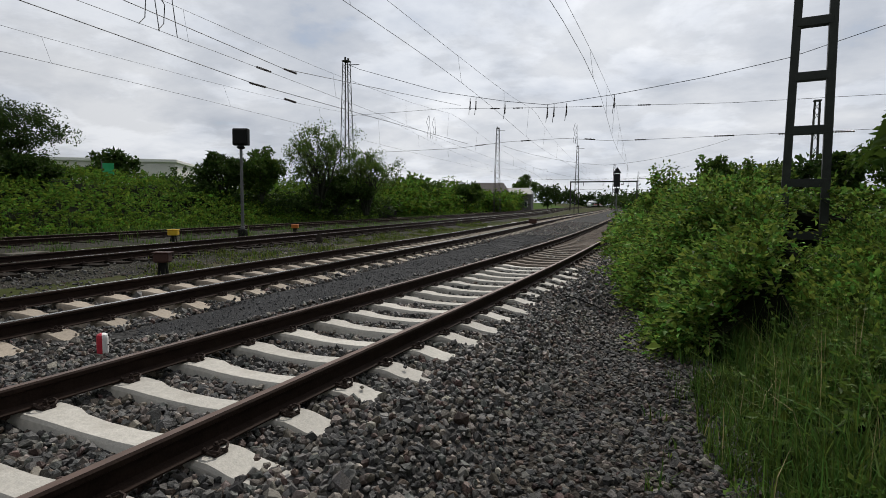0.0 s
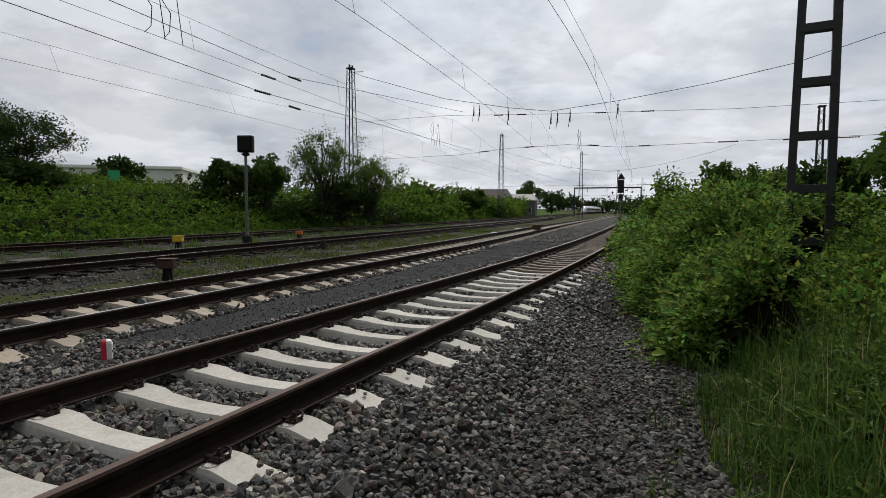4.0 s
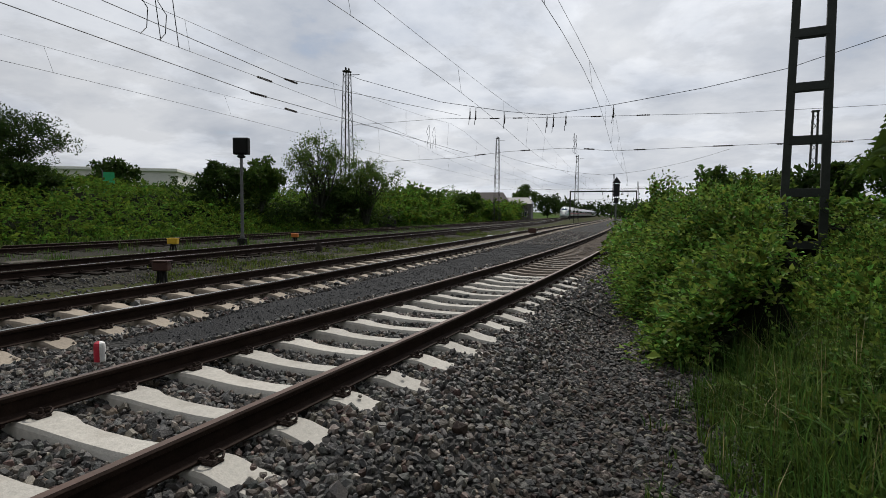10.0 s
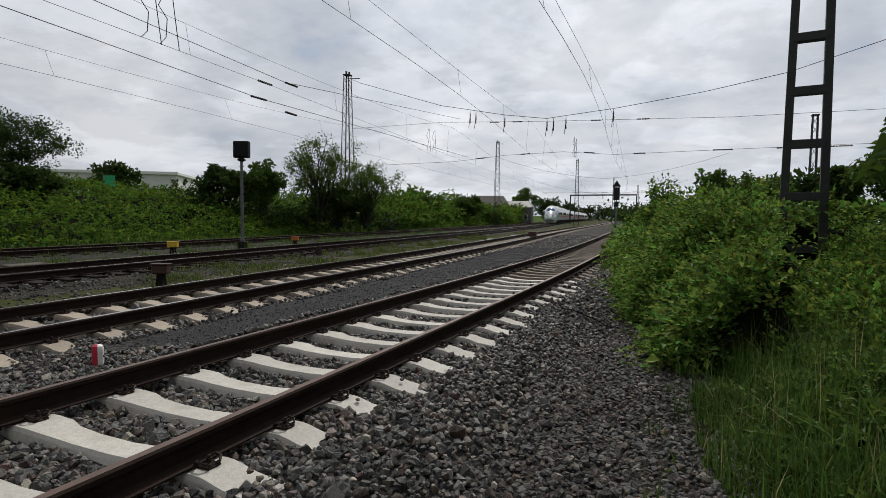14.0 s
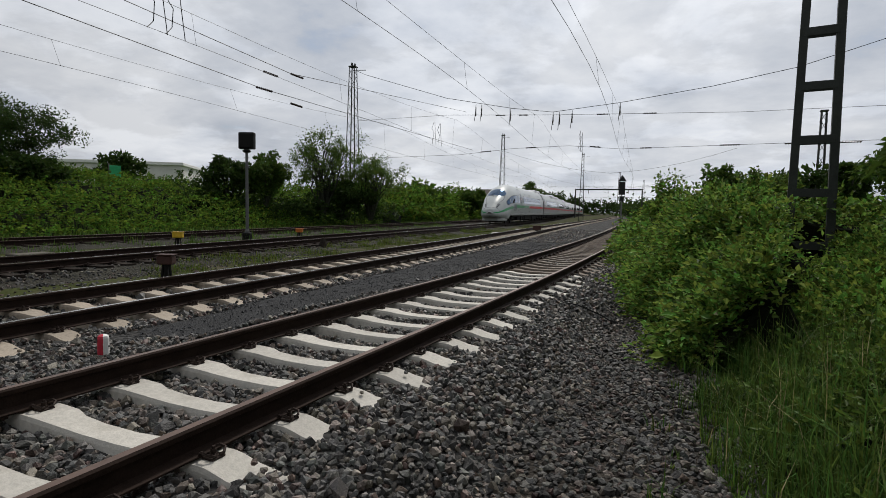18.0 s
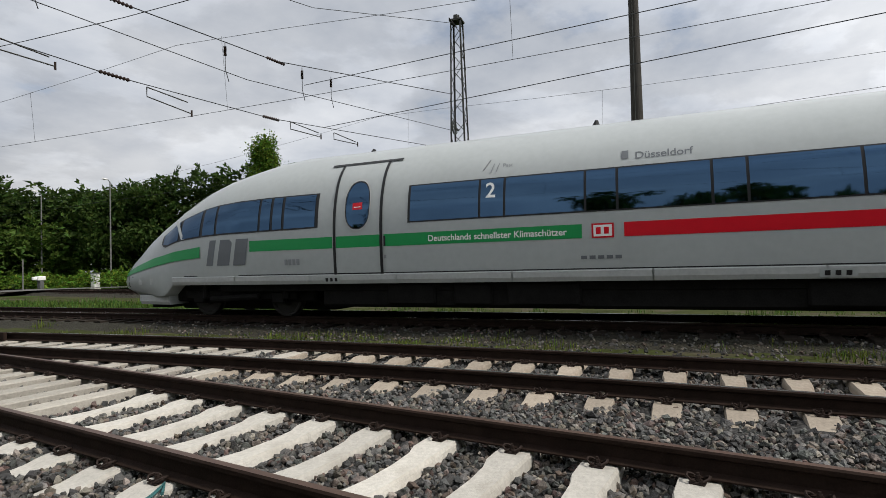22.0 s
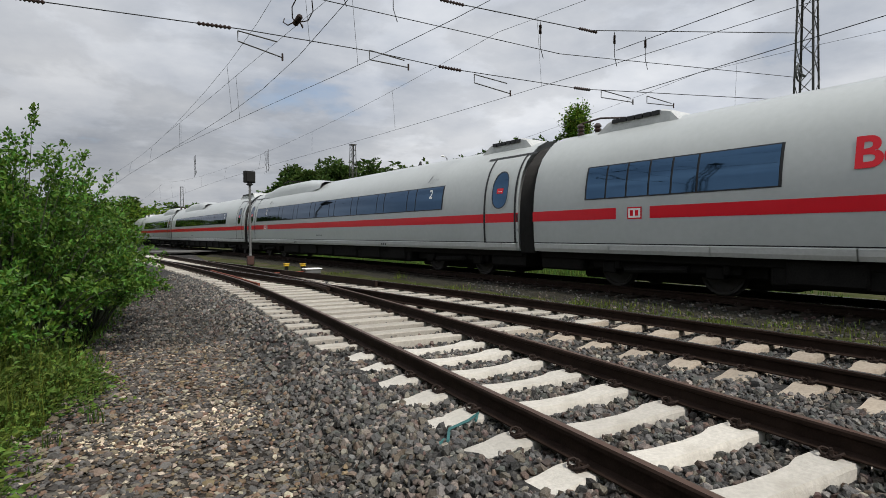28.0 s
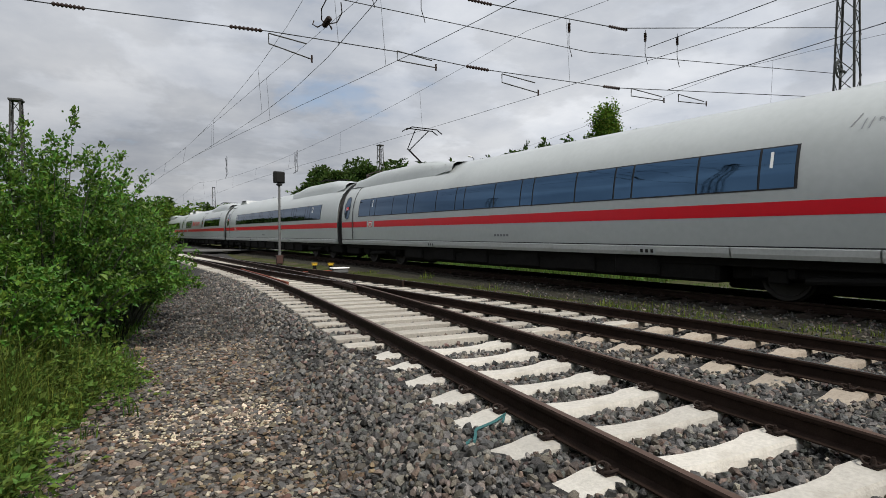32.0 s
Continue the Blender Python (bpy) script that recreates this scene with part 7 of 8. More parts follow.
def tree(label, x, y, z0, h, r, n, size, mat, seed, trunk=0.35, group="trees", shape=1.0, low=0.25):
    """Tapered trunk with limbs and a crown of many leafy clumps."""
    rng = np.random.default_rng(seed + 500)
    t = thing("tree", label, "tree", group, m=pose(x, y, z0))
    th = h * 0.72
    bend = rng.normal(0, 0.03, 2) * h
    mids = [(bend[0] * q * q, bend[1] * q * q, -0.2 + (th + 0.2) * q) for q in (0, 0.25, 0.5, 0.75, 1)]
    part("trunk", Geo().tube(mids, [trunk * 0.5 * s for s in (1, 0.8, 0.62, 0.42, 0.2)], 8), BARK, t)
    ends = []
    limbs = Geo()
    for k in range(11):
        q = rng.uniform(0.28, 0.9)
        a = rng.uniform(0, 2 * math.pi)
        root = Vector((bend[0] * q * q, bend[1] * q * q, th * q))
        ln = r * rng.uniform(0.6, 0.95) * (1 - 0.35 * max(0, q - 0.5))
        e = root + Vector((math.cos(a) * ln, math.sin(a) * ln, rng.uniform(0.08, 0.25) * h))
        limbs.tube([root, root.lerp(e, 0.5) + Vector((0, 0, 0.03 * h)), e], [trunk * 0.2, trunk * 0.13, trunk * 0.05], 6)
        ends.append(np.array(e[:]))
    part("limb_work", limbs, BARK, t)
    cents = list(ends)
    for _ in range(34):
        u = rng.normal(0, 1, 3)
        u /= np.linalg.norm(u)
        rr = rng.uniform(0.4, 0.93)
        zz = h * (low + (0.96 - low) * (0.5 + 0.5 * u[2] * rr))
        f = math.sqrt(max(0.06, 1 - ((zz / h - low - (0.96 - low) * 0.42) / (0.6 * (1 - low))) ** 2)) ** shape
        cents.append(np.array([u[0] * r * rr * f * 1.2, u[1] * r * rr * f * 1.2, zz]))
    pts, dirs = [], []
    for c in cents:
        s = rng.uniform(0.16, 0.33) * r * np.array([1, 1, 0.75])
        m = int(0.9 * n / len(cents) * rng.uniform(0.5, 1.5))
        q = rng.normal(0, 1, (m, 3))
        q /= np.linalg.norm(q, axis=1)[:, None] + 1e-9
        q *= (rng.uniform(0, 1, m) ** 0.4)[:, None]
        pts.append(c + q * s)
        dirs.append(q + rng.normal(0, 0.8, (m, 3)))
    part("crown", leaves_mesh("crown", np.concatenate(pts), np.concatenate(dirs), size * 1.42, mat), None, t)
    return t


def poplar(label, x, y, z0, h, r, n, size, seed):
    """Slim trunk with steep limbs all the way up and a dense upright crown that narrows to the top."""
    rng = np.random.default_rng(seed + 900)
    t = thing("tree", label, "tree", "trees", m=pose(x, y, z0))
    part("trunk", Geo().tube([(0, 0, -0.2), (0.05, 0, h * 0.5), (0, 0.05, h * 0.95)], [0.28, 0.16, 0.03], 8), BARK, t)
    limbs = Geo()
    pts, dirs = [], []
    for k in range(70):
        q = 0.14 + 0.8 * (k / 70)
        a = 2.4 * k
        wide = r * min(1.0, (1.02 - q) / 0.42) ** 0.7 * rng.uniform(0.45, 1.05)
        root = Vector((0, 0, h * q))
        tip = Vector((math.cos(a) * wide, math.sin(a) * wide, h * q + rng.uniform(0.6, 1.0) * r))
        if k % 3 == 0:
            limbs.tube([root, tip], [0.05, 0.012], 5)
        m = int(n / 70 * rng.uniform(0.7, 1.3))
        f = rng.uniform(0.15, 1.0, m)[:, None]
        c = np.array(root[:]) * (1 - f) + np.array(tip[:]) * f
        off = rng.normal(0, 1, (m, 3)) * np.array([0.14, 0.14, 0.17]) * r
        pts.append(c + off)
        dirs.append(off + rng.normal(0, 0.5, (m, 3)) + np.array([0, 0, 0.2]))
    part("limb_work", limbs, BARK, t)
    part("crown", leaves_mesh("crown", np.concatenate(pts), np.concatenate(dirs), size, LEAF_BANK), None, t)


def shoot_shrub(label, x, y, z0, h, rx, ry, shoots, leaves, size, mat, seed, lean=(0.0, 0.0)):
    """Shrub of many rising shoots with leafy side twigs; the outer shoots arch over and the top breaks up into sprays."""
    rng = np.random.default_rng(seed + 2000)
    t = thing("shrub", label, "bush", m=pose(x, y, z0))
    pts, dirs = [], []
    per = leaves // (shoots * 7)
    for k in range(shoots):
        a = 2.399 * k + rng.uniform(-0.3, 0.3)
        r = math.sqrt((k + 0.5) / shoots)
        foot = Vector((math.cos(a) * rx * 0.3 * r, math.sin(a) * ry * 0.3 * r, -0.1))
        top = Vector((math.cos(a) * rx * r + lean[0], math.sin(a) * ry * r + lean[1], h * (1 - 0.72 * r ** 2.4) * rng.uniform(0.8, 1.06)))
        mid = foot.lerp(top, 0.5) + Vector((rng.normal(0, 0.06), rng.normal(0, 0.06), 0.12 * h * (0.4 + r)))
        line = [foot.lerp(mid, q) * (1 - q) + mid.lerp(top, q) * q for q in (0, 0.2, 0.4, 0.6, 0.8, 1.0)]
        part("shoot", Geo().tube(line, [0.018, 0.015, 0.012, 0.009, 0.006, 0.003], 5), BARK, t)
        for j in range(7):
            q = 0.25 + 0.75 * (j + rng.uniform(0, 1)) / 7
            root = foot.lerp(mid, q) * (1 - q) + mid.lerp(top, q) * q
            d = Vector((math.cos(a + rng.normal(0, 1.1)) * 0.8, math.sin(a + rng.normal(0, 1.1)) * 0.8, rng.uniform(0.1, 0.9)))
            d = d.lerp((top - mid).normalized(), 0.9 if j == 6 else 0.25).normalized()
            ln = rng.uniform(0.22, 0.48) * (0.7 + 0.15 * h)
            m = max(5, int(per * rng.uniform(0.6, 1.4)))
            f = rng.uniform(0.08, 1.0, m)[:, None]
            c = np.array(root[:]) + np.array(d[:]) * ln * f - np.array([0, 0, 1.0]) * 0.12 * ln * f * f + rng.normal(0, 0.035, (m, 3))
            pts.append(c)
            dirs.append(np.array(d[:]) * 0.6 + rng.normal(0, 0.65, (m, 3)) + np.array([0, 0, 0.15]))
    p, q = np.concatenate(pts), np.concatenate(dirs)
    keep = p[:, 2] > 0.03
    part("foliage", leaves_mesh("foliage", p[keep], q[keep], size, mat, flat=0.8), None, t)
    return t


# beside the path, behind the walker
shoot_shrub("leafy green shrub with upright shoots beside the path", 1.6, -9.4, -0.35, 3.0, 1.75, 2.0, 100, 40000, 0.06, LEAF_SHRUB, 1)
shoot_shrub("leafy shrub arching over the path's edge", 0.95, -11.6, -0.35, 2.2, 1.25, 2.0, 60, 18000, 0.062, LEAF_SHRUB, 2)
shoot_shrub("low leafy shrub in the tall grass", 1.75, -7.4, -0.35, 1.5, 1.0, 1.0, 40, 7000, 0.066, LEAF_SHRUB, 3)
bush("shrub", "leafy shrub further along the path", 1.6, -16.5, -0.35, 2.4, 1.3, 2.6, 10000, 0.085, LEAF_BUSH, 8, 18, 4)
bush("shrub", "shrub beside the curve of the track", 3.4, -26, -0.35, 2.4, 1.8, 4.5, 9000, 0.13, LEAF_BUSH, 8, 22, 5)
# twiggy shrubs in the hedge
bush("shrub", "twiggy shrub above the hedge beside the rails", -0.72, 14.6, -0.35, 2.5, 0.9, 0.8, 3000, 0.07, LEAF_HEDGE, 11, 10, 6, sparse=0.7, low=0.5)
bush("shrub", "shrub rising from the hedge", 1.7, 18.0, -0.35, 3.0, 1.2, 1.3, 6000, 0.09, LEAF_BUSH, 9, 14, 7, sparse=0.6)
bush("shrub", "leafy shrub round the foot of the mast", 3.1, 12.2, -0.3, 1.3, 1.2, 1.0, 5000, 0.08, LEAF_TREE, 7, 14, 8)


def grass_patch(name, label, n, yr, d0, depth, h, mat, lean=0.35, width=0.006, edge=EDGE):
    y = RNG.uniform(*yr, n)
    d = d0 + depth * RNG.uniform(0, 1, n) ** 1.3
    x = edge(y) + d + 0.10 * noise2(y, y * 0, 0.4, 21)
    k = noise2(x, y, 0.42, 22) + 0.5 * noise2(x, y, 0.15, 23) > RNG.uniform(-0.9, 0.5, n)
    x, y = x[k], y[k]
    return stuff(name, label, "grass", grass_mesh(name, np.stack([x, y, ground_z(x, y) - 0.02], 1), h * (0.38 + 0.62 * smooth(-0.05, 0.75, d[k])), mat, lean, width))


grass_patch("tall_grass", "tall green grass beside the path", 34000, (0.8, 8.6), -0.02, 3.0, 0.44, GRASS, 0.55, 0.0045)
grass_patch("tall_grass", "rough grass on the verge beside the walker", 5000, (-2.6, 1.2), -0.02, 4.2, 0.3, GRASS, 0.5, 0.0045)
grass_patch("dry_grass", "pale dry grass stems among the green", 380, (1.5, 7.5), 0.0, 2.2, 0.6, GRASS_DRY, 0.5, 0.003)
grass_patch("tall_grass", "tall green grass under the shrubs", 9000, (-9.0, -2.2), -0.05, 2.4, 0.5, GRASS, 0.45, 0.0045)
# the weed colour stands in for the sun-brightened look of this grass
grass_patch("tall_grass", "verge grass toned yellow-green to look sunlit", 12000, (-7.6, -3.2), -0.05, 1.6, 0.62, GRASS_WEEDY, 0.45, 0.0045)
grass_patch("tall_grass", "grass along the verge", 6000, (-24, -9.5), 0.15, 2.2, 0.26, GRASS, 0.6, 0.008)
hedge("weeds", "broad-leaved weeds at the path's edge", 26000, (-8.6, -2.4), 2.6, lambda y: 0.5 + 0.22 * noise2(y, y, 1.1, 4), 0.05, LEAF_BUSH, 15, shoot=0.3, edge=lambda y: EDGE(y) - 0.22, core=False)


def tufts(name, label, n_tufts, place_fn, h, mat, width=0.005, per=45, spread=0.10):
    c = place_fn(n_tufts)
    x = np.repeat(c[:, 0], per) + RNG.normal(0, spread, len(c) * per)
    y = np.repeat(c[:, 1], per) + RNG.normal(0, spread, len(c) * per)
    s = np.repeat(np.exp(RNG.normal(0, 0.4, len(c))), per)
    me = grass_mesh(name, np.stack([x, y, ground_z(x, y) - 0.01], 1), h * s, mat, 0.5, width)
    return stuff(name, label, "grass", me)


def strip(lo, hi, y0, y1):
    def f(n):
        y = RNG.uniform(y0, y1, n)
        o = RNG.uniform(lo, hi, n)
        x = CX(y) + o
        k = (x < BX(np.maximum(y, -33)) - 1.9) & (noise2(x, y, 2.0, 31) > -0.25)
        return np.stack([x[k], y[k]], 1)
    return f


tufts("weed_tufts", "tufts of grass and weeds between the tracks", 780, strip(1.7, 5.2, -22, 60), 0.075, GRASS_WEEDY, 0.007, 36, 0.17)
tufts("weed_tufts", "weeds growing along the older track", 420, strip(-4.5, -1.6, -22, 45), 0.12, GRASS, 0.008, 35, 0.15)
tufts("weed_tufts", "weeds growing over the far rusty track", 520, lambda n: (lambda y: np.stack([DX(y) + RNG.uniform(-2.6, 2.4, n), y], 1))(RNG.uniform(-14, 48, n)), 0.11, GRASS, 0.009, 30, 0.2)
tufts("weed_tufts", "yellow-green weeds along the main track", 260, strip(1.3, 2.6, 2, 40), 0.085, GRASS_WEEDY, 0.007, 40, 0.12)
tufts("path_weeds", "small weeds at the path's edge", 26, lambda n: np.stack([EDGE(np.linspace(-7, 7, n)) - RNG.uniform(0.0, 0.5, n), np.linspace(-7, 7, n)], 1), 0.14, GRASS, 0.004, 22, 0.05)


def far_grass():
    n = 22000
    y = RNG.uniform(-20, 75, n)
    x = CX(y) - 7.9 - RNG.uniform(1.6, 6.5, n)
    return stuff("meadow_grass", "long light green grass beyond the far track", "grass", grass_mesh("meadow_grass", np.stack([x, y, ground_z(x, y) - 0.03], 1), 0.26, GRASS, 0.35, 0.022))


far_grass()


def verge_grass():
    """Rough grass between the older tracks towards the crossing."""
    n = 16000
    y = RNG.uniform(-52, -13, n)
    x = CX(y) - RNG.uniform(1.9, 6.0, n)
    return stuff("meadow_grass", "rough green grass between the older tracks", "grass", grass_mesh("meadow_grass", np.stack([x, y, ground_z(x, y) - 0.03], 1), 0.2, GRASS, 0.4, 0.02))


verge_grass()


def bank_brambles(name, label, n, yr, d0, d1, size, high, seed, per=9, shoot=0.6):
    k = n // per
    y = RNG.uniform(*yr, k)
    d = d0 + (d1 - d0) * RNG.uniform(0, 1, k) ** 1.3
    x = CX(y) - 7.9 - d
    lump = np.maximum(0.05, 0.5 + 0.5 * noise2(x, y, 2.8, seed) + 0.35 * noise2(x, y, 1.0, seed + 1))
    z = ground_z(x, y) + high * lump * smooth(d0 - 0.4, d0 + 1.6, d) * RNG.uniform(0.75, 1.0, k)
    out = np.stack([0.6 + 0 * d, 0 * d, 0.5 + 0 * d], 1) + RNG.normal(0, 0.6, (k, 3))
    p, q = sprays(np.stack([x, y, z], 1), out, per, shoot)
    return stuff(name, label, "brambles", leaves_mesh(name, p, q, size, LEAF_BANK))


bank_brambles("bank_brambles", "dense brambles over the rising bank", 76000, (2, 48), 3.2, 20, 0.16, 1.15, 41)
bank_brambles("bank_brambles", "brambles along the bank further off", 26000, (48, 120), 3.6, 18, 0.36, 2.4, 43, shoot=1.0)
bank_brambles("bank_brambles", "brambles and weeds beyond the far track", 34000, (-16, 2), 3.6, 20, 0.16, 0.5, 45)


def thicket(name, label, line, high, deep, n, size, mat, seed, per=9, rough=1.0):
    """Wall of undergrowth along a line of ground points."""
    k = int(0.72 * n) // per
    q = np.array(line, float)
    u = RNG.uniform(0, len(q) - 1, k)
    i = np.minimum(u.astype(int), len(q) - 2)
    c = q[i] * (1 - (u - i))[:, None] + q[i + 1] * (u - i)[:, None] + RNG.normal(0, deep / 2, (k, 2))
    top = high * (1.0 - 0.25 * rough + 0.3 * rough * noise2(c[:, 0], c[:, 1], high * 0.8, seed) + 0.2 * rough * noise2(c[:, 0], c[:, 1], high * 0.3, seed + 1))
    z = ground_z(c[:, 0], c[:, 1]) + top * np.sqrt(RNG.uniform(0.0, 1, k))
    p, d = sprays(np.column_stack([c, z]), RNG.normal(0, 1, (k, 3)) + np.array([0.3, 0, 0.5]), per, size * 3.2)
    return stuff(name, label, "undergrowth", leaves_mesh(name, p, d, size * 1.12, mat))


thicket("undergrowth", "dark undergrowth along the top of the bank", [(-31, 27), (-29.5, 31), (-27, 36), (-24, 41)], 2.0, 1.6, 16000, 0.17, LEAF_DARK, 61)
thicket("undergrowth", "low bushes along the far bank", [(-27, 46), (-30, 60), (-35, 78), (-38, 92), (-37, 104), (-38.5, 112)], 4.2, 2.6, 24000, 0.32, LEAF_BANK, 62)
thicket("undergrowth", "bushes before the far houses", [(-33.5, 98), (-35.5, 112), (-39, 128), (-43, 146), (-48, 166)], 4.2, 2.2, 20000, 0.42, LEAF_BANK, 67)
thicket("undergrowth", "dark bushes along the far line", [(-22, 205), (-16, 214), (-9, 222), (-2, 226), (6, 224)], 4.6, 3.0, 9000, 0.6, LEAF_DARK, 71)
thicket("undergrowth", "dark trees where the line fades into the distance", [(-82, 365), (-66, 380), (-46, 392), (-26, 390), (-8, 380)], 9.0, 5.0, 12000, 1.2, LEAF_DARK, 68)
thicket("undergrowth", "dark wood beyond the crossing", [(-23, -71), (-27, -66), (-31, -60), (-36, -53), (-41, -47), (-48, -40)], 11.3, 4.0, 52000, 0.4, LEAF_DARK, 69, rough=0.4)
thicket("undergrowth", "light green weeds on the bank by the crossing", [(-12, -56), (-20, -54.5), (-26, -51), (-32, -46), (-37, -41)], 1.5, 3.2, 22000, 0.2, LEAF_BANK, 70)
thicket("undergrowth", "far light green belt beyond the curve", [(-14, -104), (-2, -100), (10, -90), (19, -74)], 6.2, 3.0, 14000, 0.42, LEAF_BANK, 72, rough=0.5)
thicket("undergrowth", "dense thicket along the road's edge", [(-56, -18), (-46, -26), (-38, -31), (-34, -37), (-36, -46)], 5.8, 3.5, 38000, 0.24, LEAF_DARK, 63)
thicket("undergrowth", "dense thicket beyond the crossing", [(-40, -60), (-30, -58), (-22, -62), (-14, -60)], 6.5, 4.0, 26000, 0.34, LEAF_TREE, 64)
thicket("undergrowth", "low bushes before the road", [(-48, -14), (-38, -24), (-31, -33)], 1.7, 2.5, 14000, 0.22, LEAF_BANK, 66)
thicket("undergrowth", "bushes on the rough ground beyond the tracks", [(-53, 10), (-47, 5), (-43.5, 0), (-42, -3)], 3.0, 3.0, 13000, 0.24, LEAF_BANK, 65)

# on and behind the bank
tree("spreading airy green tree on the bank", -35.6, 18.1, 1.6, 6.9, 2.6, 9500, 0.09, LEAF_DARK, 1, 0.3, low=0.28)
tree("airy dark tree on the bank", -35.3, 19.4, 1.6, 5.8, 2.2, 6500, 0.09, LEAF_DARK, 42, 0.24, low=0.3)
bush("tall_bush", "dark bush on the bank", -33.2, 18.0, 1.6, 2.3, 2.7, 2.0, 7500, 0.16, LEAF_DARK, 6, 18, 21)
bush("tall_bush", "dark bush on the bank", -37.6, 13.8, 1.7, 3.2, 2.4, 2.4, 6500, 0.17, LEAF_DARK, 7, 20, 33)
bush("tall_bush", "green bush on the bank", -39.8, 9.8, 1.5, 3.2, 2.8, 2.6, 6500, 0.17, LEAF_TREE, 7, 20, 34)
bush("tall_bush", "dark bush on the bank", -36.4, 11.2, 1.5, 2.6, 2.0, 2.0, 4500, 0.16, LEAF_DARK, 7, 18, 35)
tree("small round tree behind the bank", -61.6, 43.4, 2.2, 5.6, 2.5, 3500, 0.28, LEAF_DARK, 2, 0.25, low=0.1)
bush("tall_bush", "dark bush on the bank", -30.4, 29.5, 1.5, 3.3, 2.6, 2.2, 6500, 0.18, LEAF_DARK, 7, 20, 22)
bush("tall_bush", "dark bush on the bank", -28.5, 31.3, 1.3, 4.1, 1.9, 1.9, 6500, 0.18, LEAF_TREE, 7, 20, 23)
bush("tall_bush", "airy pale green bush round the tall mast", -26.6, 35.6, 0.8, 6.9, 3.5, 2.6, 11000, 0.11, LEAF_BUSH, 22, 50, 24, sparse=0.85)
bush("tall_bush", "dense bush round the tall mast", -24.0, 38.4, 0.4, 5.6, 3.2, 2.6, 11000, 0.11, LEAF_BUSH, 18, 45, 25, sparse=0.85)
bush("tall_bush", "dark undergrowth below the mast", -25.6, 36.6, 0.4, 3.2, 3.4, 1.6, 8000, 0.17, LEAF_DARK, 7, 20, 26)
bush("tall_bush", "bush along the far bank", -31.5, 62.0, 0.6, 4.2, 3.4, 5.0, 6000, 0.28, LEAF_TREE, 7, 18, 27)
bush("tall_bush", "bush before the house", -33.5, 84.2, 0.2, 5.2, 3.2, 3.2, 5000, 0.32, LEAF_TREE, 7, 18, 28)
bush("tall_bush", "bush along the far bank", -36.5, 92.0, 0.2, 4.2, 3.4, 3.4, 4000, 0.34, LEAF_TREE, 7, 18, 29)
tree("distant tree by the line", -45.5, 165.0, -0.2, 11.4, 3.8, 3500, 0.42, LEAF_TREE, 3, low=0.15)
tree("distant dark tree by the line", -44.5, 190.0, -0.2, 9.4, 4.6, 3500, 0.42, LEAF_DARK, 4, low=0.08)
tree("dark tree behind the hedge", 1.5, 40.3, -0.3, 5.1, 1.5, 3500, 0.16, LEAF_TREE, 5, low=0.15)
tree("tree behind the hedge", 3.6, 38.0, -0.3, 4.4, 1.3, 2500, 0.18, LEAF_TREE, 6, low=0.15)
tree("dark conifer-like tree behind the hedge", 6.1, 29.6, -0.3, 4.3, 1.0, 5000, 0.15, LEAF_DARK, 7, shape=2.0, low=0.05)
tree("large dark tree beyond the hedge", 7.9, 25.0, -0.3, 6.2, 2.3, 8000, 0.14, LEAF_TREE, 8, low=0.1)
tree("tree beyond the hedge", 5.2, 33.0, -0.3, 4.2, 2.0, 4500, 0.2, LEAF_DARK, 9, low=0.1)
# unseen trees added behind the path: mirrored in the windows, shading the verge
for k, (x, y, h) in enumerate(((11.5, -9.0, 6.5), (8.6, -2.4, 11.5), (9.5, 4.0, 11.0), (10.5, 10.0, 6.0), (13.0, -18.0, 7.0), (6.0, 2.8, 8.5), (5.9, 8.2, 8.5), (6.6, 13.6, 7.5))):
    tree("unseen leafy tree added beyond the path", x, y, -0.3, h, 3.0, 3500, 0.3, LEAF_TREE, 60 + k, low=0.08)
# seen as the camera turns
tree("tree in the distance", -77.4, 21.3, 1.0, 8.6, 3.6, 3000, 0.35, LEAF_DARK, 10, low=0.15)
tree("broad dark tree on the bank", -44.6, 6.6, 0.4, 7.6, 3.4, 10000, 0.16, LEAF_DARK, 11, low=0.12)
tree("tall dark tree behind the bank", -60.3, -2.3, 0.2, 9.8, 5.0, 7000, 0.32, LEAF_DARK, 12, low=0.15)
bush("tall_bush", "dense green bush beyond the far track", -38.2, 3.8, 0.3, 6.2, 3.6, 3.4, 11000, 0.19, LEAF_TREE, 9, 28, 30)
bush("tall_bush", "dense green bush beyond the far track", -34.5, 8.5, 0.5, 4.4, 3.0, 2.6, 8000, 0.19, LEAF_TREE, 8, 24, 31)
tree("dense tree at the road's edge", -34.3, -29.7, -0.3, 8.4, 4.6, 9000, 0.24, LEAF_DARK, 13, low=0.06)
tree("dense tree at the road's edge", -42.0, -29.0, -0.3, 9.0, 4.6, 8000, 0.26, LEAF_DARK, 14, low=0.06)
tree("dense tree at the road's edge", -38.0, -37.0, -0.3, 9.6, 4.6, 8000, 0.26, LEAF_DARK, 15, low=0.06)
poplar("tall narrow green poplar", -40.3, -45.0, -0.3, 14.0, 2.3, 30000, 0.24, 16)
poplar("smaller narrow green poplar", -42.6, -43.4, -0.3, 11.8, 1.5, 9000, 0.22, 17)
tree("broad dark tree beyond the crossing", -31.8, -55.5, -0.3, 11.6, 5.0, 9000, 0.28, LEAF_DARK, 18, low=0.05)
tree("broad round dark tree beyond the crossing", -16.4, -60.6, -0.3, 10.4, 5.3, 34000, 0.27, LEAF_DARK, 19, 0.5, low=0.04)
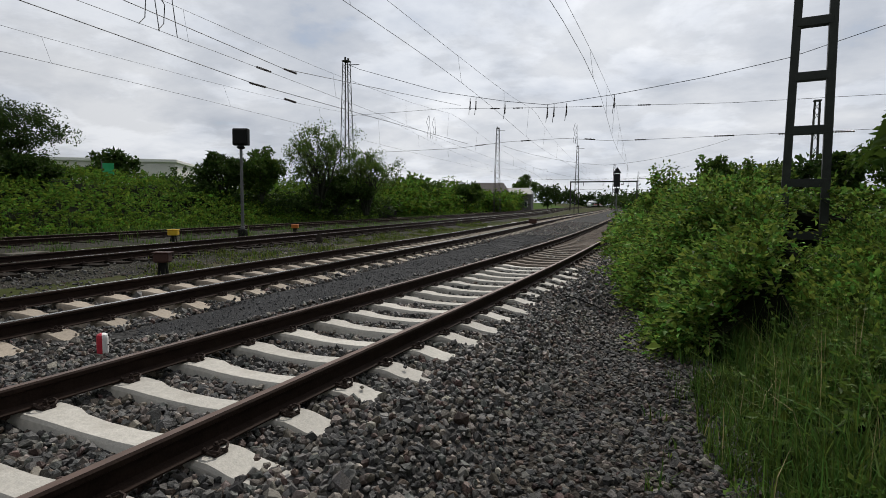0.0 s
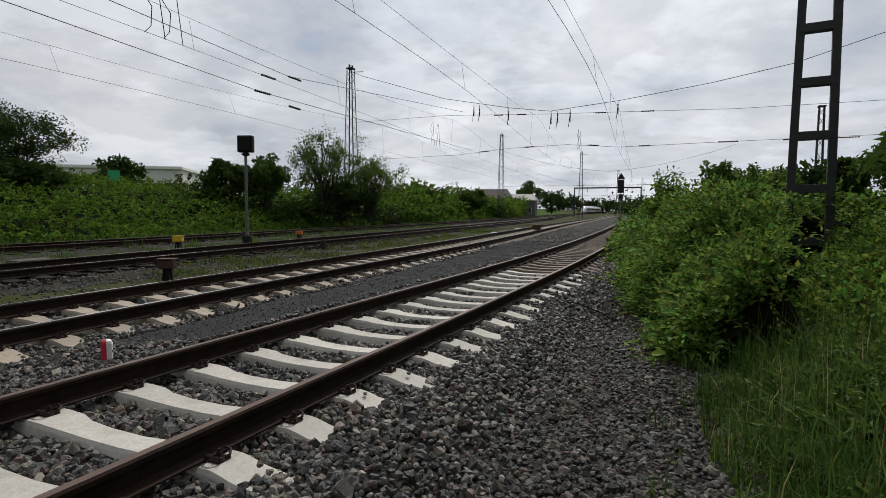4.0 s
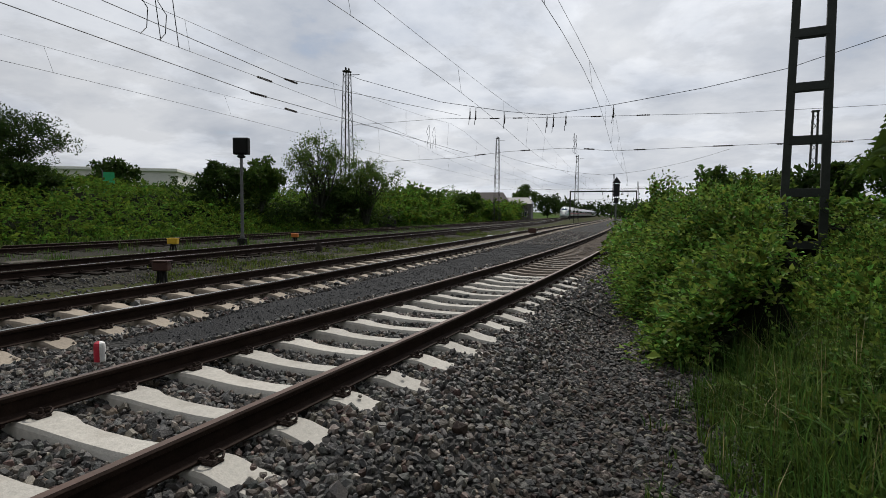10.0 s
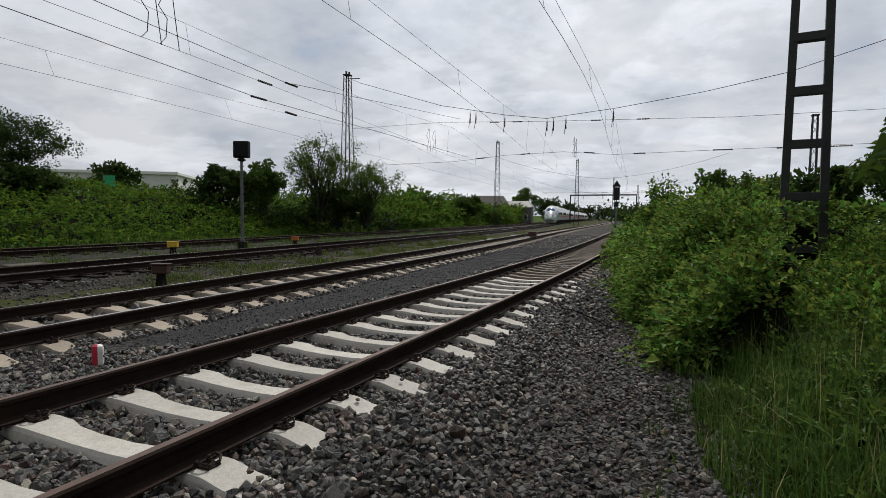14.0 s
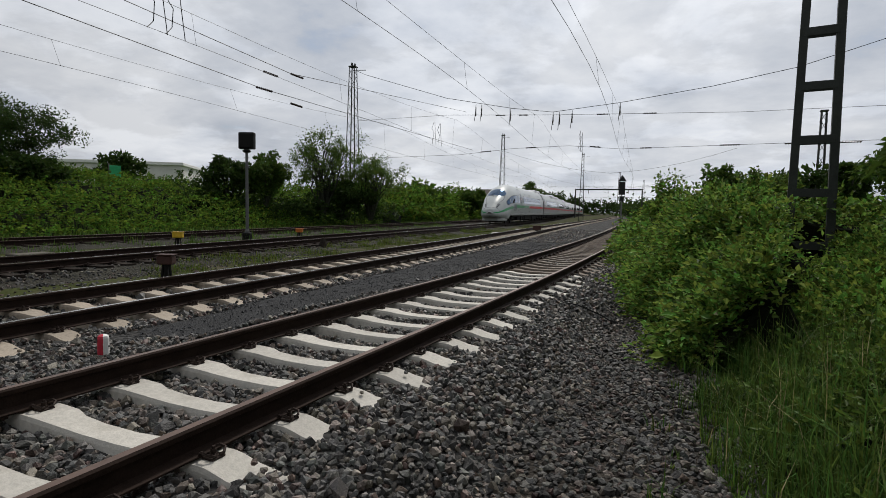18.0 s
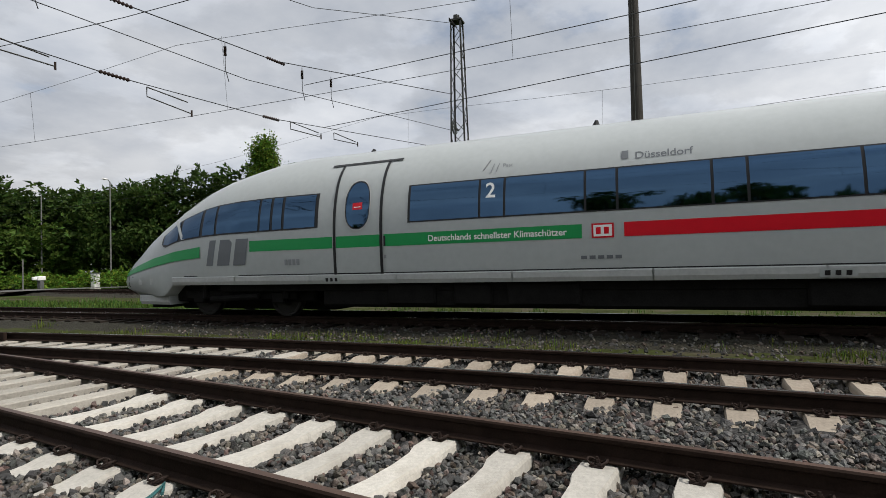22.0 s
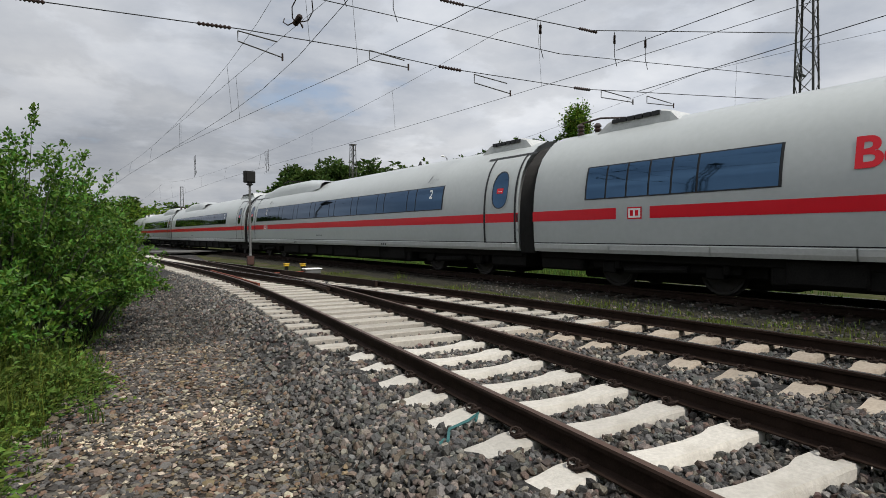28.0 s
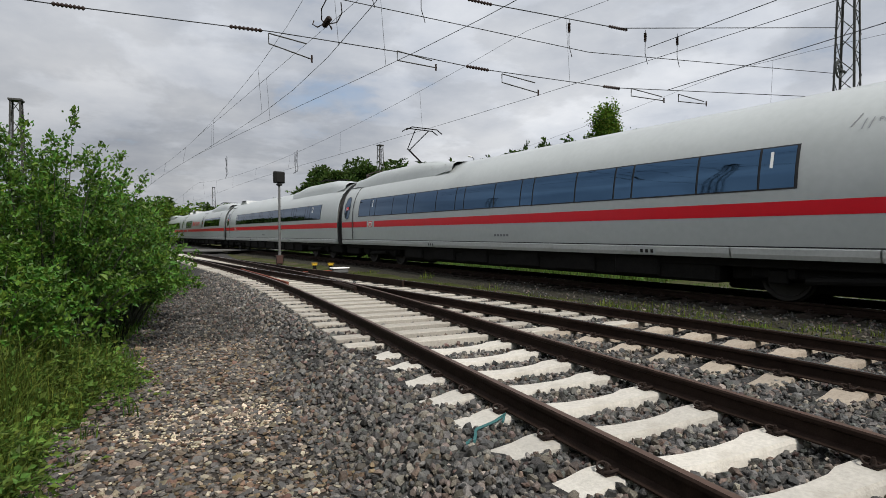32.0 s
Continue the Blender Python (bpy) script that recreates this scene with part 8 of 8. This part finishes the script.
tree("broad dark tree beyond the crossing", -23.5, -66.0, -0.3, 9.4, 4.4, 14000, 0.3, LEAF_DARK, 20, low=0.04)
tree("tree beyond the crossing", -28.3, -69.7, -0.3, 11.2, 4.6, 13000, 0.3, LEAF_DARK, 21, low=0.1)
tree("tree beyond the crossing", -34.0, -74.0, -0.3, 11.6, 4.8, 13000, 0.3, LEAF_DARK, 22, low=0.1)
tree("tree beyond the crossing", -42.0, -70.0, -0.3, 12.0, 4.4, 7000, 0.3, LEAF_DARK, 23, low=0.1)
for k, (x, y, h) in enumerate(((-4.0, -98, 6.8), (3.5, -104, 7.8), (-9.5, -110, 6.6), (9.5, -92, 8.0), (13.0, -70, 7.0), (-16, -100, 7.0), (6.5, -62, 5.4))):
    tree("distant tree beyond the curve", x, y, -0.3, h, 3.8, 3500, 0.4, LEAF_TREE if k % 2 else LEAF_DARK, 30 + k, low=0.05)


def bare_tree(x, y, z0, h, seed):
    """Leafless tree: trunk, forking boughs and fine twigs."""
    rng = np.random.default_rng(seed)
    t = thing("tree", "bare twiggy tree beyond the tracks", "tree", "trees", m=pose(x, y, z0))
    part("trunk", Geo().tube([(0, 0, -0.2), (0.1, 0.05, h * 0.3), (0.0, 0.0, h * 0.55)], [0.16, 0.12, 0.08], 7), BARK, t)
    twigs = Geo()

    def grow(p, d, ln, r, depth):
        q = p + d * ln
        twigs.tube([p, p.lerp(q, 0.5) + Vector(rng.normal(0, 0.05 * ln, 3)), q], [r, r * 0.8, r * 0.6], 5)
        if depth:
            for _ in range(3):
                nd = (d + Vector(rng.normal(0, 0.5, 3)) + Vector((0, 0, 0.15))).normalized()
                grow(p.lerp(q, rng.uniform(0.55, 1.0)), nd, ln * rng.uniform(0.55, 0.8), r * 0.6, depth - 1)
    for k in range(7):
        a = 2.4 * k
        grow(Vector((0, 0, h * (0.28 + 0.04 * k))), Vector((math.cos(a), math.sin(a), 0.9)).normalized(), h * 0.22, 0.06, 3)
    part("twig_work", twigs, BARK, t)


bare_tree(-41.2, -18.8, -0.3, 8.2, 77)


def far_woods():
    """A belt of far foliage all round the horizon."""
    pts, dirs = [], []
    for k in range(150):
        a = 2 * math.pi * k / 150 + RNG.uniform(-0.02, 0.02)
        r = RNG.uniform(210, 320)
        cx_, cy_ = r * math.cos(a), r * math.sin(a)
        if abs(cx_ - float(CX(cy_))) < 16 or (cy_ < -100 and abs(cx_ - float(AX(max(cy_, -120)))) < 30):
            continue
        h = RNG.uniform(5, 11)
        q = RNG.normal(0, 1, (260, 3)) * np.array([5.5, 5.5, h * 0.32])
        pts.append(np.array([cx_, cy_, h * 0.5]) + q)
        dirs.append(RNG.normal(0, 1, (260, 3)))
    p = np.concatenate(pts)
    p[:, 2] = np.abs(p[:, 2])
    return stuff("far_woods", "distant belt of dark green woods", "woods", leaves_mesh("far_woods", p, np.concatenate(dirs), 1.5, LEAF_DARK))


far_woods()


# ---- buildings, road, car, far things ----
def building(label, x, y, w, d, h, turn, wall, roof, win, pitch=0.0, z0=-0.3, category="building"):
    t = thing("building", label, category, "buildings", m=pose(x, y, z0, 0, 0, turn))
    part("wall", Geo().box(-w / 2, w / 2, -d / 2, d / 2, 0, h), wall, t)
    if pitch:
        g = Geo()
        a, b = w / 2 + 0.4, d / 2 + 0.4
        g.add([(-a, -b, h), (a, -b, h), (a, b, h), (-a, b, h), (-a * 0.75, 0, h + pitch), (a * 0.75, 0, h + pitch)], [(0, 1, 5, 4), (2, 3, 4, 5), (1, 2, 5), (3, 0, 4), (3, 2, 1, 0)])
        part("roof", g, roof, t)
    else:
        part("roof", Geo().box(-w / 2 - 0.3, w / 2 + 0.3, -d / 2 - 0.3, d / 2 + 0.3, h, h + 0.45, bevel=0.05), roof, t)
    n = win[0]
    for fl in range(win[1]):
        for side in (-1, 1):
            for k in range(n):
                xx = -w / 2 + w * (k + 0.5) / n
                zz = 0.9 + fl * 2.9
                f = part("window", Geo().box(xx - 0.6, xx + 0.6, side * d / 2 - 0.05, side * d / 2 + 0.05, zz, zz + 1.4), WHITE_PAINT, t)
                part("pane", Geo().box(xx - 0.52, xx + 0.52, side * (d / 2 + 0.02) - 0.04, side * (d / 2 + 0.02) + 0.04, zz + 0.08, zz + 1.32), PANE, f)
    return t


building("long white flat-roofed hall behind the bank", -80.5, 52.5, 27, 12, 7.0, 36, PLASTER, WHITE_PAINT, (9, 2), category="hall")
building("house with a dark hipped roof", -45.0, 128.0, 9.5, 9, 4.2, 10, BROWN_WALL, ROOF_DARK, (4, 1), 2.6, category="house")
building("low house with a pale grey roof", -41.5, 140.0, 9, 7, 4.2, 10, PLASTER_GREY, GALV, (3, 1), 1.7, category="house")
building("flat-roofed low building behind the brambles", -61.0, -10.5, 18, 9, 4.0, 98, PLASTER_GREY, ROOF_DARK, (5, 1))
building("distant house along the line", 8.0, 225.0, 14, 10, 3.0, 0, PLASTER_GREY, ROOF_DARK, (4, 1), 1.8, category="house")


def painted_wall():
    t = thing("garden_wall", "low grey wall with faded blue spray paint", "wall", m=pose(-50.5, -10.6, -0.3, 0, 0, 98))
    part("wall_panel", Geo().box(-6, 6, -0.12, 0.12, 0, 2.15, bevel=0.02), PLASTER_GREY, t)
    for k, (u, w, z, h) in enumerate(((-4.6, 3.0, 0.35, 1.5), (-1.4, 2.4, 0.55, 1.4), (1.4, 1.5, 0.7, 1.0))):
        g = Geo()
        ring = [(u + w / 2 + w / 2 * math.cos(a) * (1 + 0.15 * math.sin(3 * a + k)), -0.125, z + h / 2 + h / 2 * math.sin(a)) for a in [2 * math.pi * i / 18 for i in range(18)]]
        g.add(ring, [tuple(range(18))])
        part("paint", g, BLUE_PAINT, t, "faded blue paint shape")


painted_wall()


def crossing_road():
    g = Geo()
    rows = []
    for i in range(40):
        x = -60 + i * 2.0
        y = -46.5 - 0.12 * (x + 5) - 0.004 * (x + 5) ** 2 * (1 if x < -5 else 0)
        z = 0.012 if x > -20 else 0.012 - 0.2 * min(1, (-20 - x) / 10)
        rows.append([(x, y - 2.2, z), (x, y + 2.2, z)])
    g.grid([list(reversed(r)) for r in rows])
    tagged(part("road", g, ASPHALT), "worn grey road over the level crossing", "road", kind="structure")


crossing_road()


def street_lamp(x, y, h, turn=0):
    t = thing("street_lamp", "slim grey street lamp by the crossing", "street lamp", "street lamps", m=pose(x, y, -0.3, 0, 0, turn))
    part("post", Geo().lathe(0, 0, [(0.09, 0), (0.07, 1), (0.05, h)], 10), POLE_GREY, t)
    part("arm", Geo().tube([(0, 0, h - 0.05), (0.25, 0, h + 0.1), (0.6, 0, h + 0.12)], 0.035, 6), POLE_GREY, t)
    part("lamp_head", Geo().box(0.5, 1.05, -0.12, 0.12, h + 0.06, h + 0.18, bevel=0.03), WHITE_PAINT, t)


street_lamp(-24.9, -57.2, 8.8, 30)
street_lamp(-27.6, -50.8, 9.6, 30)
street_lamp(-56.0, -22.7, 6.5, 60)
street_lamp(-52.0, -28.0, 5.6, 60)
slab_t = thing("cabinet", "white switch cabinet by the crossing", "cabinet", m=pose(-25.3, -48.9, -0.3, 0, 0, 20))
part("case", Geo().box(-0.3, 0.3, -0.2, 0.2, 0.1, 1.35, bevel=0.03), PLASTER, slab_t)
part("plinth", Geo().box(-0.32, 0.32, -0.22, 0.22, 0, 0.1), CONCRETE_DULL, slab_t)
part("roof", Geo().box(-0.34, 0.34, -0.24, 0.24, 1.35, 1.4, bevel=0.015), GALV, slab_t)


def barrier_machine(x, y, turn):
    """Crossing barrier drive on a post, its arm raised out of the way."""
    t = thing("barrier_machine", "white level crossing barrier drive beside the road", "barrier", m=pose(x, y, -0.3, 0, 0, turn))
    part("post", Geo().box(-0.16, 0.16, -0.16, 0.16, 0, 0.9, bevel=0.02), GALV, t)
    part("drive_case", Geo().box(-0.32, 0.36, -0.2, 0.2, 0.9, 1.25, bevel=0.05), WHITE_PAINT, t)
    part("counterweight", Geo().box(0.34, 0.72, -0.1, 0.1, 0.95, 1.2, bevel=0.04), WHITE_PAINT, t)
    part("signal_post", Geo().tube([(1.7, 0.2, 0), (1.7, 0.2, 2.6)], 0.05, 8), POLE_GREY, t)


barrier_machine(-21.8, -50.2, 20)


def parked_car(x, y, turn):
    t = thing("car", "white car on the road by the crossing", "car", m=pose(x, y, -0.28, 0, 0, turn))
    g = Geo()
    sec = [(-2.1, 0.35, 0.62, 0.78), (-1.95, 0.3, 0.80, 0.85), (-1.0, 0.28, 0.92, 0.88), (0.0, 0.28, 0.95, 0.89), (1.2, 0.28, 0.95, 0.88), (1.95, 0.3, 0.9, 0.84), (2.1, 0.4, 0.75, 0.76)]
    g.grid([[(u, -w, a), (u, -w, b * 0.8), (u, -w * 0.92, b), (u, w * 0.92, b), (u, w, b * 0.8), (u, w, a)] for u, a, b, w in sec], 0, True)
    g.f += [tuple(range(6)), tuple(reversed(range(36, 42)))]; g.m += [0, 0]
    part("body", g, CAR_WHITE, t, smooth=False)
    c = Geo().grid([[(u, -w, 0.9), (u * 0.98, -w * 0.82, z), (u * 0.98, w * 0.82, z), (u, w, 0.9)] for u, w, z in ((-1.05, 0.8, 0.93), (-0.35, 0.82, 1.40), (0.9, 0.82, 1.42), (1.75, 0.78, 0.98))])
    part("cabin", c, CAR_WHITE, t)
    for s in (-1, 1):
        part("side_window", Geo().add([(-0.75, s * 0.80, 0.95), (1.4, s * 0.80, 0.97), (0.85, s * 0.705, 1.34), (-0.3, s * 0.705, 1.33)], [(0, 1, 2, 3)]), PANE, t)
        for u in (-1.3, 1.3):
            w = part("wheel", Geo().lathe(0, 0, [(0.30, -0.1), (0.32, -0.06), (0.32, 0.06), (0.30, 0.1)], 18), BLACK, t)
            w.matrix_basis = Matrix.Translation((u, s * 0.8, 0.32)) @ pose(0, 0, 0, 90)
            part("rim", Geo().lathe(0, 0, [(0.19, -0.11), (0.20, 0.11)], 14), GALV, w)
    part("headlight", Geo().box(-2.1, -1.95, 0.45, 0.72, 0.62, 0.74, bevel=0.02), TEXT_WHITE, t)
    part("headlight", Geo().box(-2.1, -1.95, -0.72, -0.45, 0.62, 0.74, bevel=0.02), TEXT_WHITE, t)


parked_car(-29.9, -40.6, 150)
gs = thing("green_sheet", "green sheet hung on a pole behind the bank", "sheet", m=pose(-47.5, 33.0, 2.0, 0, 0, 40))
part("sheet", Geo().box(-0.45, 0.45, -0.02, 0.02, 0.2, 2.6, bevel=0.01), GREEN_SHEET, gs)
part("pole", Geo().tube([(-0.5, 0, -0.3), (-0.5, 0, 2.8)], 0.04, 6), GALV, gs)
wr = thing("canopy", "white curved canopy roof beside the house", "canopy", m=pose(-38.5, 126.0, -0.3, 0, 0, 10))
part("roof", Geo().grid([[(x, y, 3.2 + 0.8 * math.sin(math.pi * (x + 4) / 8) - 0.1 * y) for x in (-4, -2, 0, 2, 4)] for y in (-3, 3)]), WHITE_PAINT, wr)
for sx in (-3.6, 3.6):
    for sy in (-2.6, 2.6):
        part("post", Geo().tube([(sx, sy, -0.1), (sx, sy, 3.5)], 0.06, 6), GALV, wr)


def plank(x, y, length, turn):
    t = thing("plank", "pale weathered plank lying among the weeds between the tracks", "plank", m=pose(x, y, float(ground_z(np.array([x]), np.array([y]))[0]) + 0.02, 0, 1.5, turn))
    part("board", Geo().box(-0.09, 0.09, -length / 2, length / 2, 0, 0.05, bevel=0.008), CONCRETE_OLD, t)


plank(-7.3, -12.2, 2.85, 5.5)


motions()
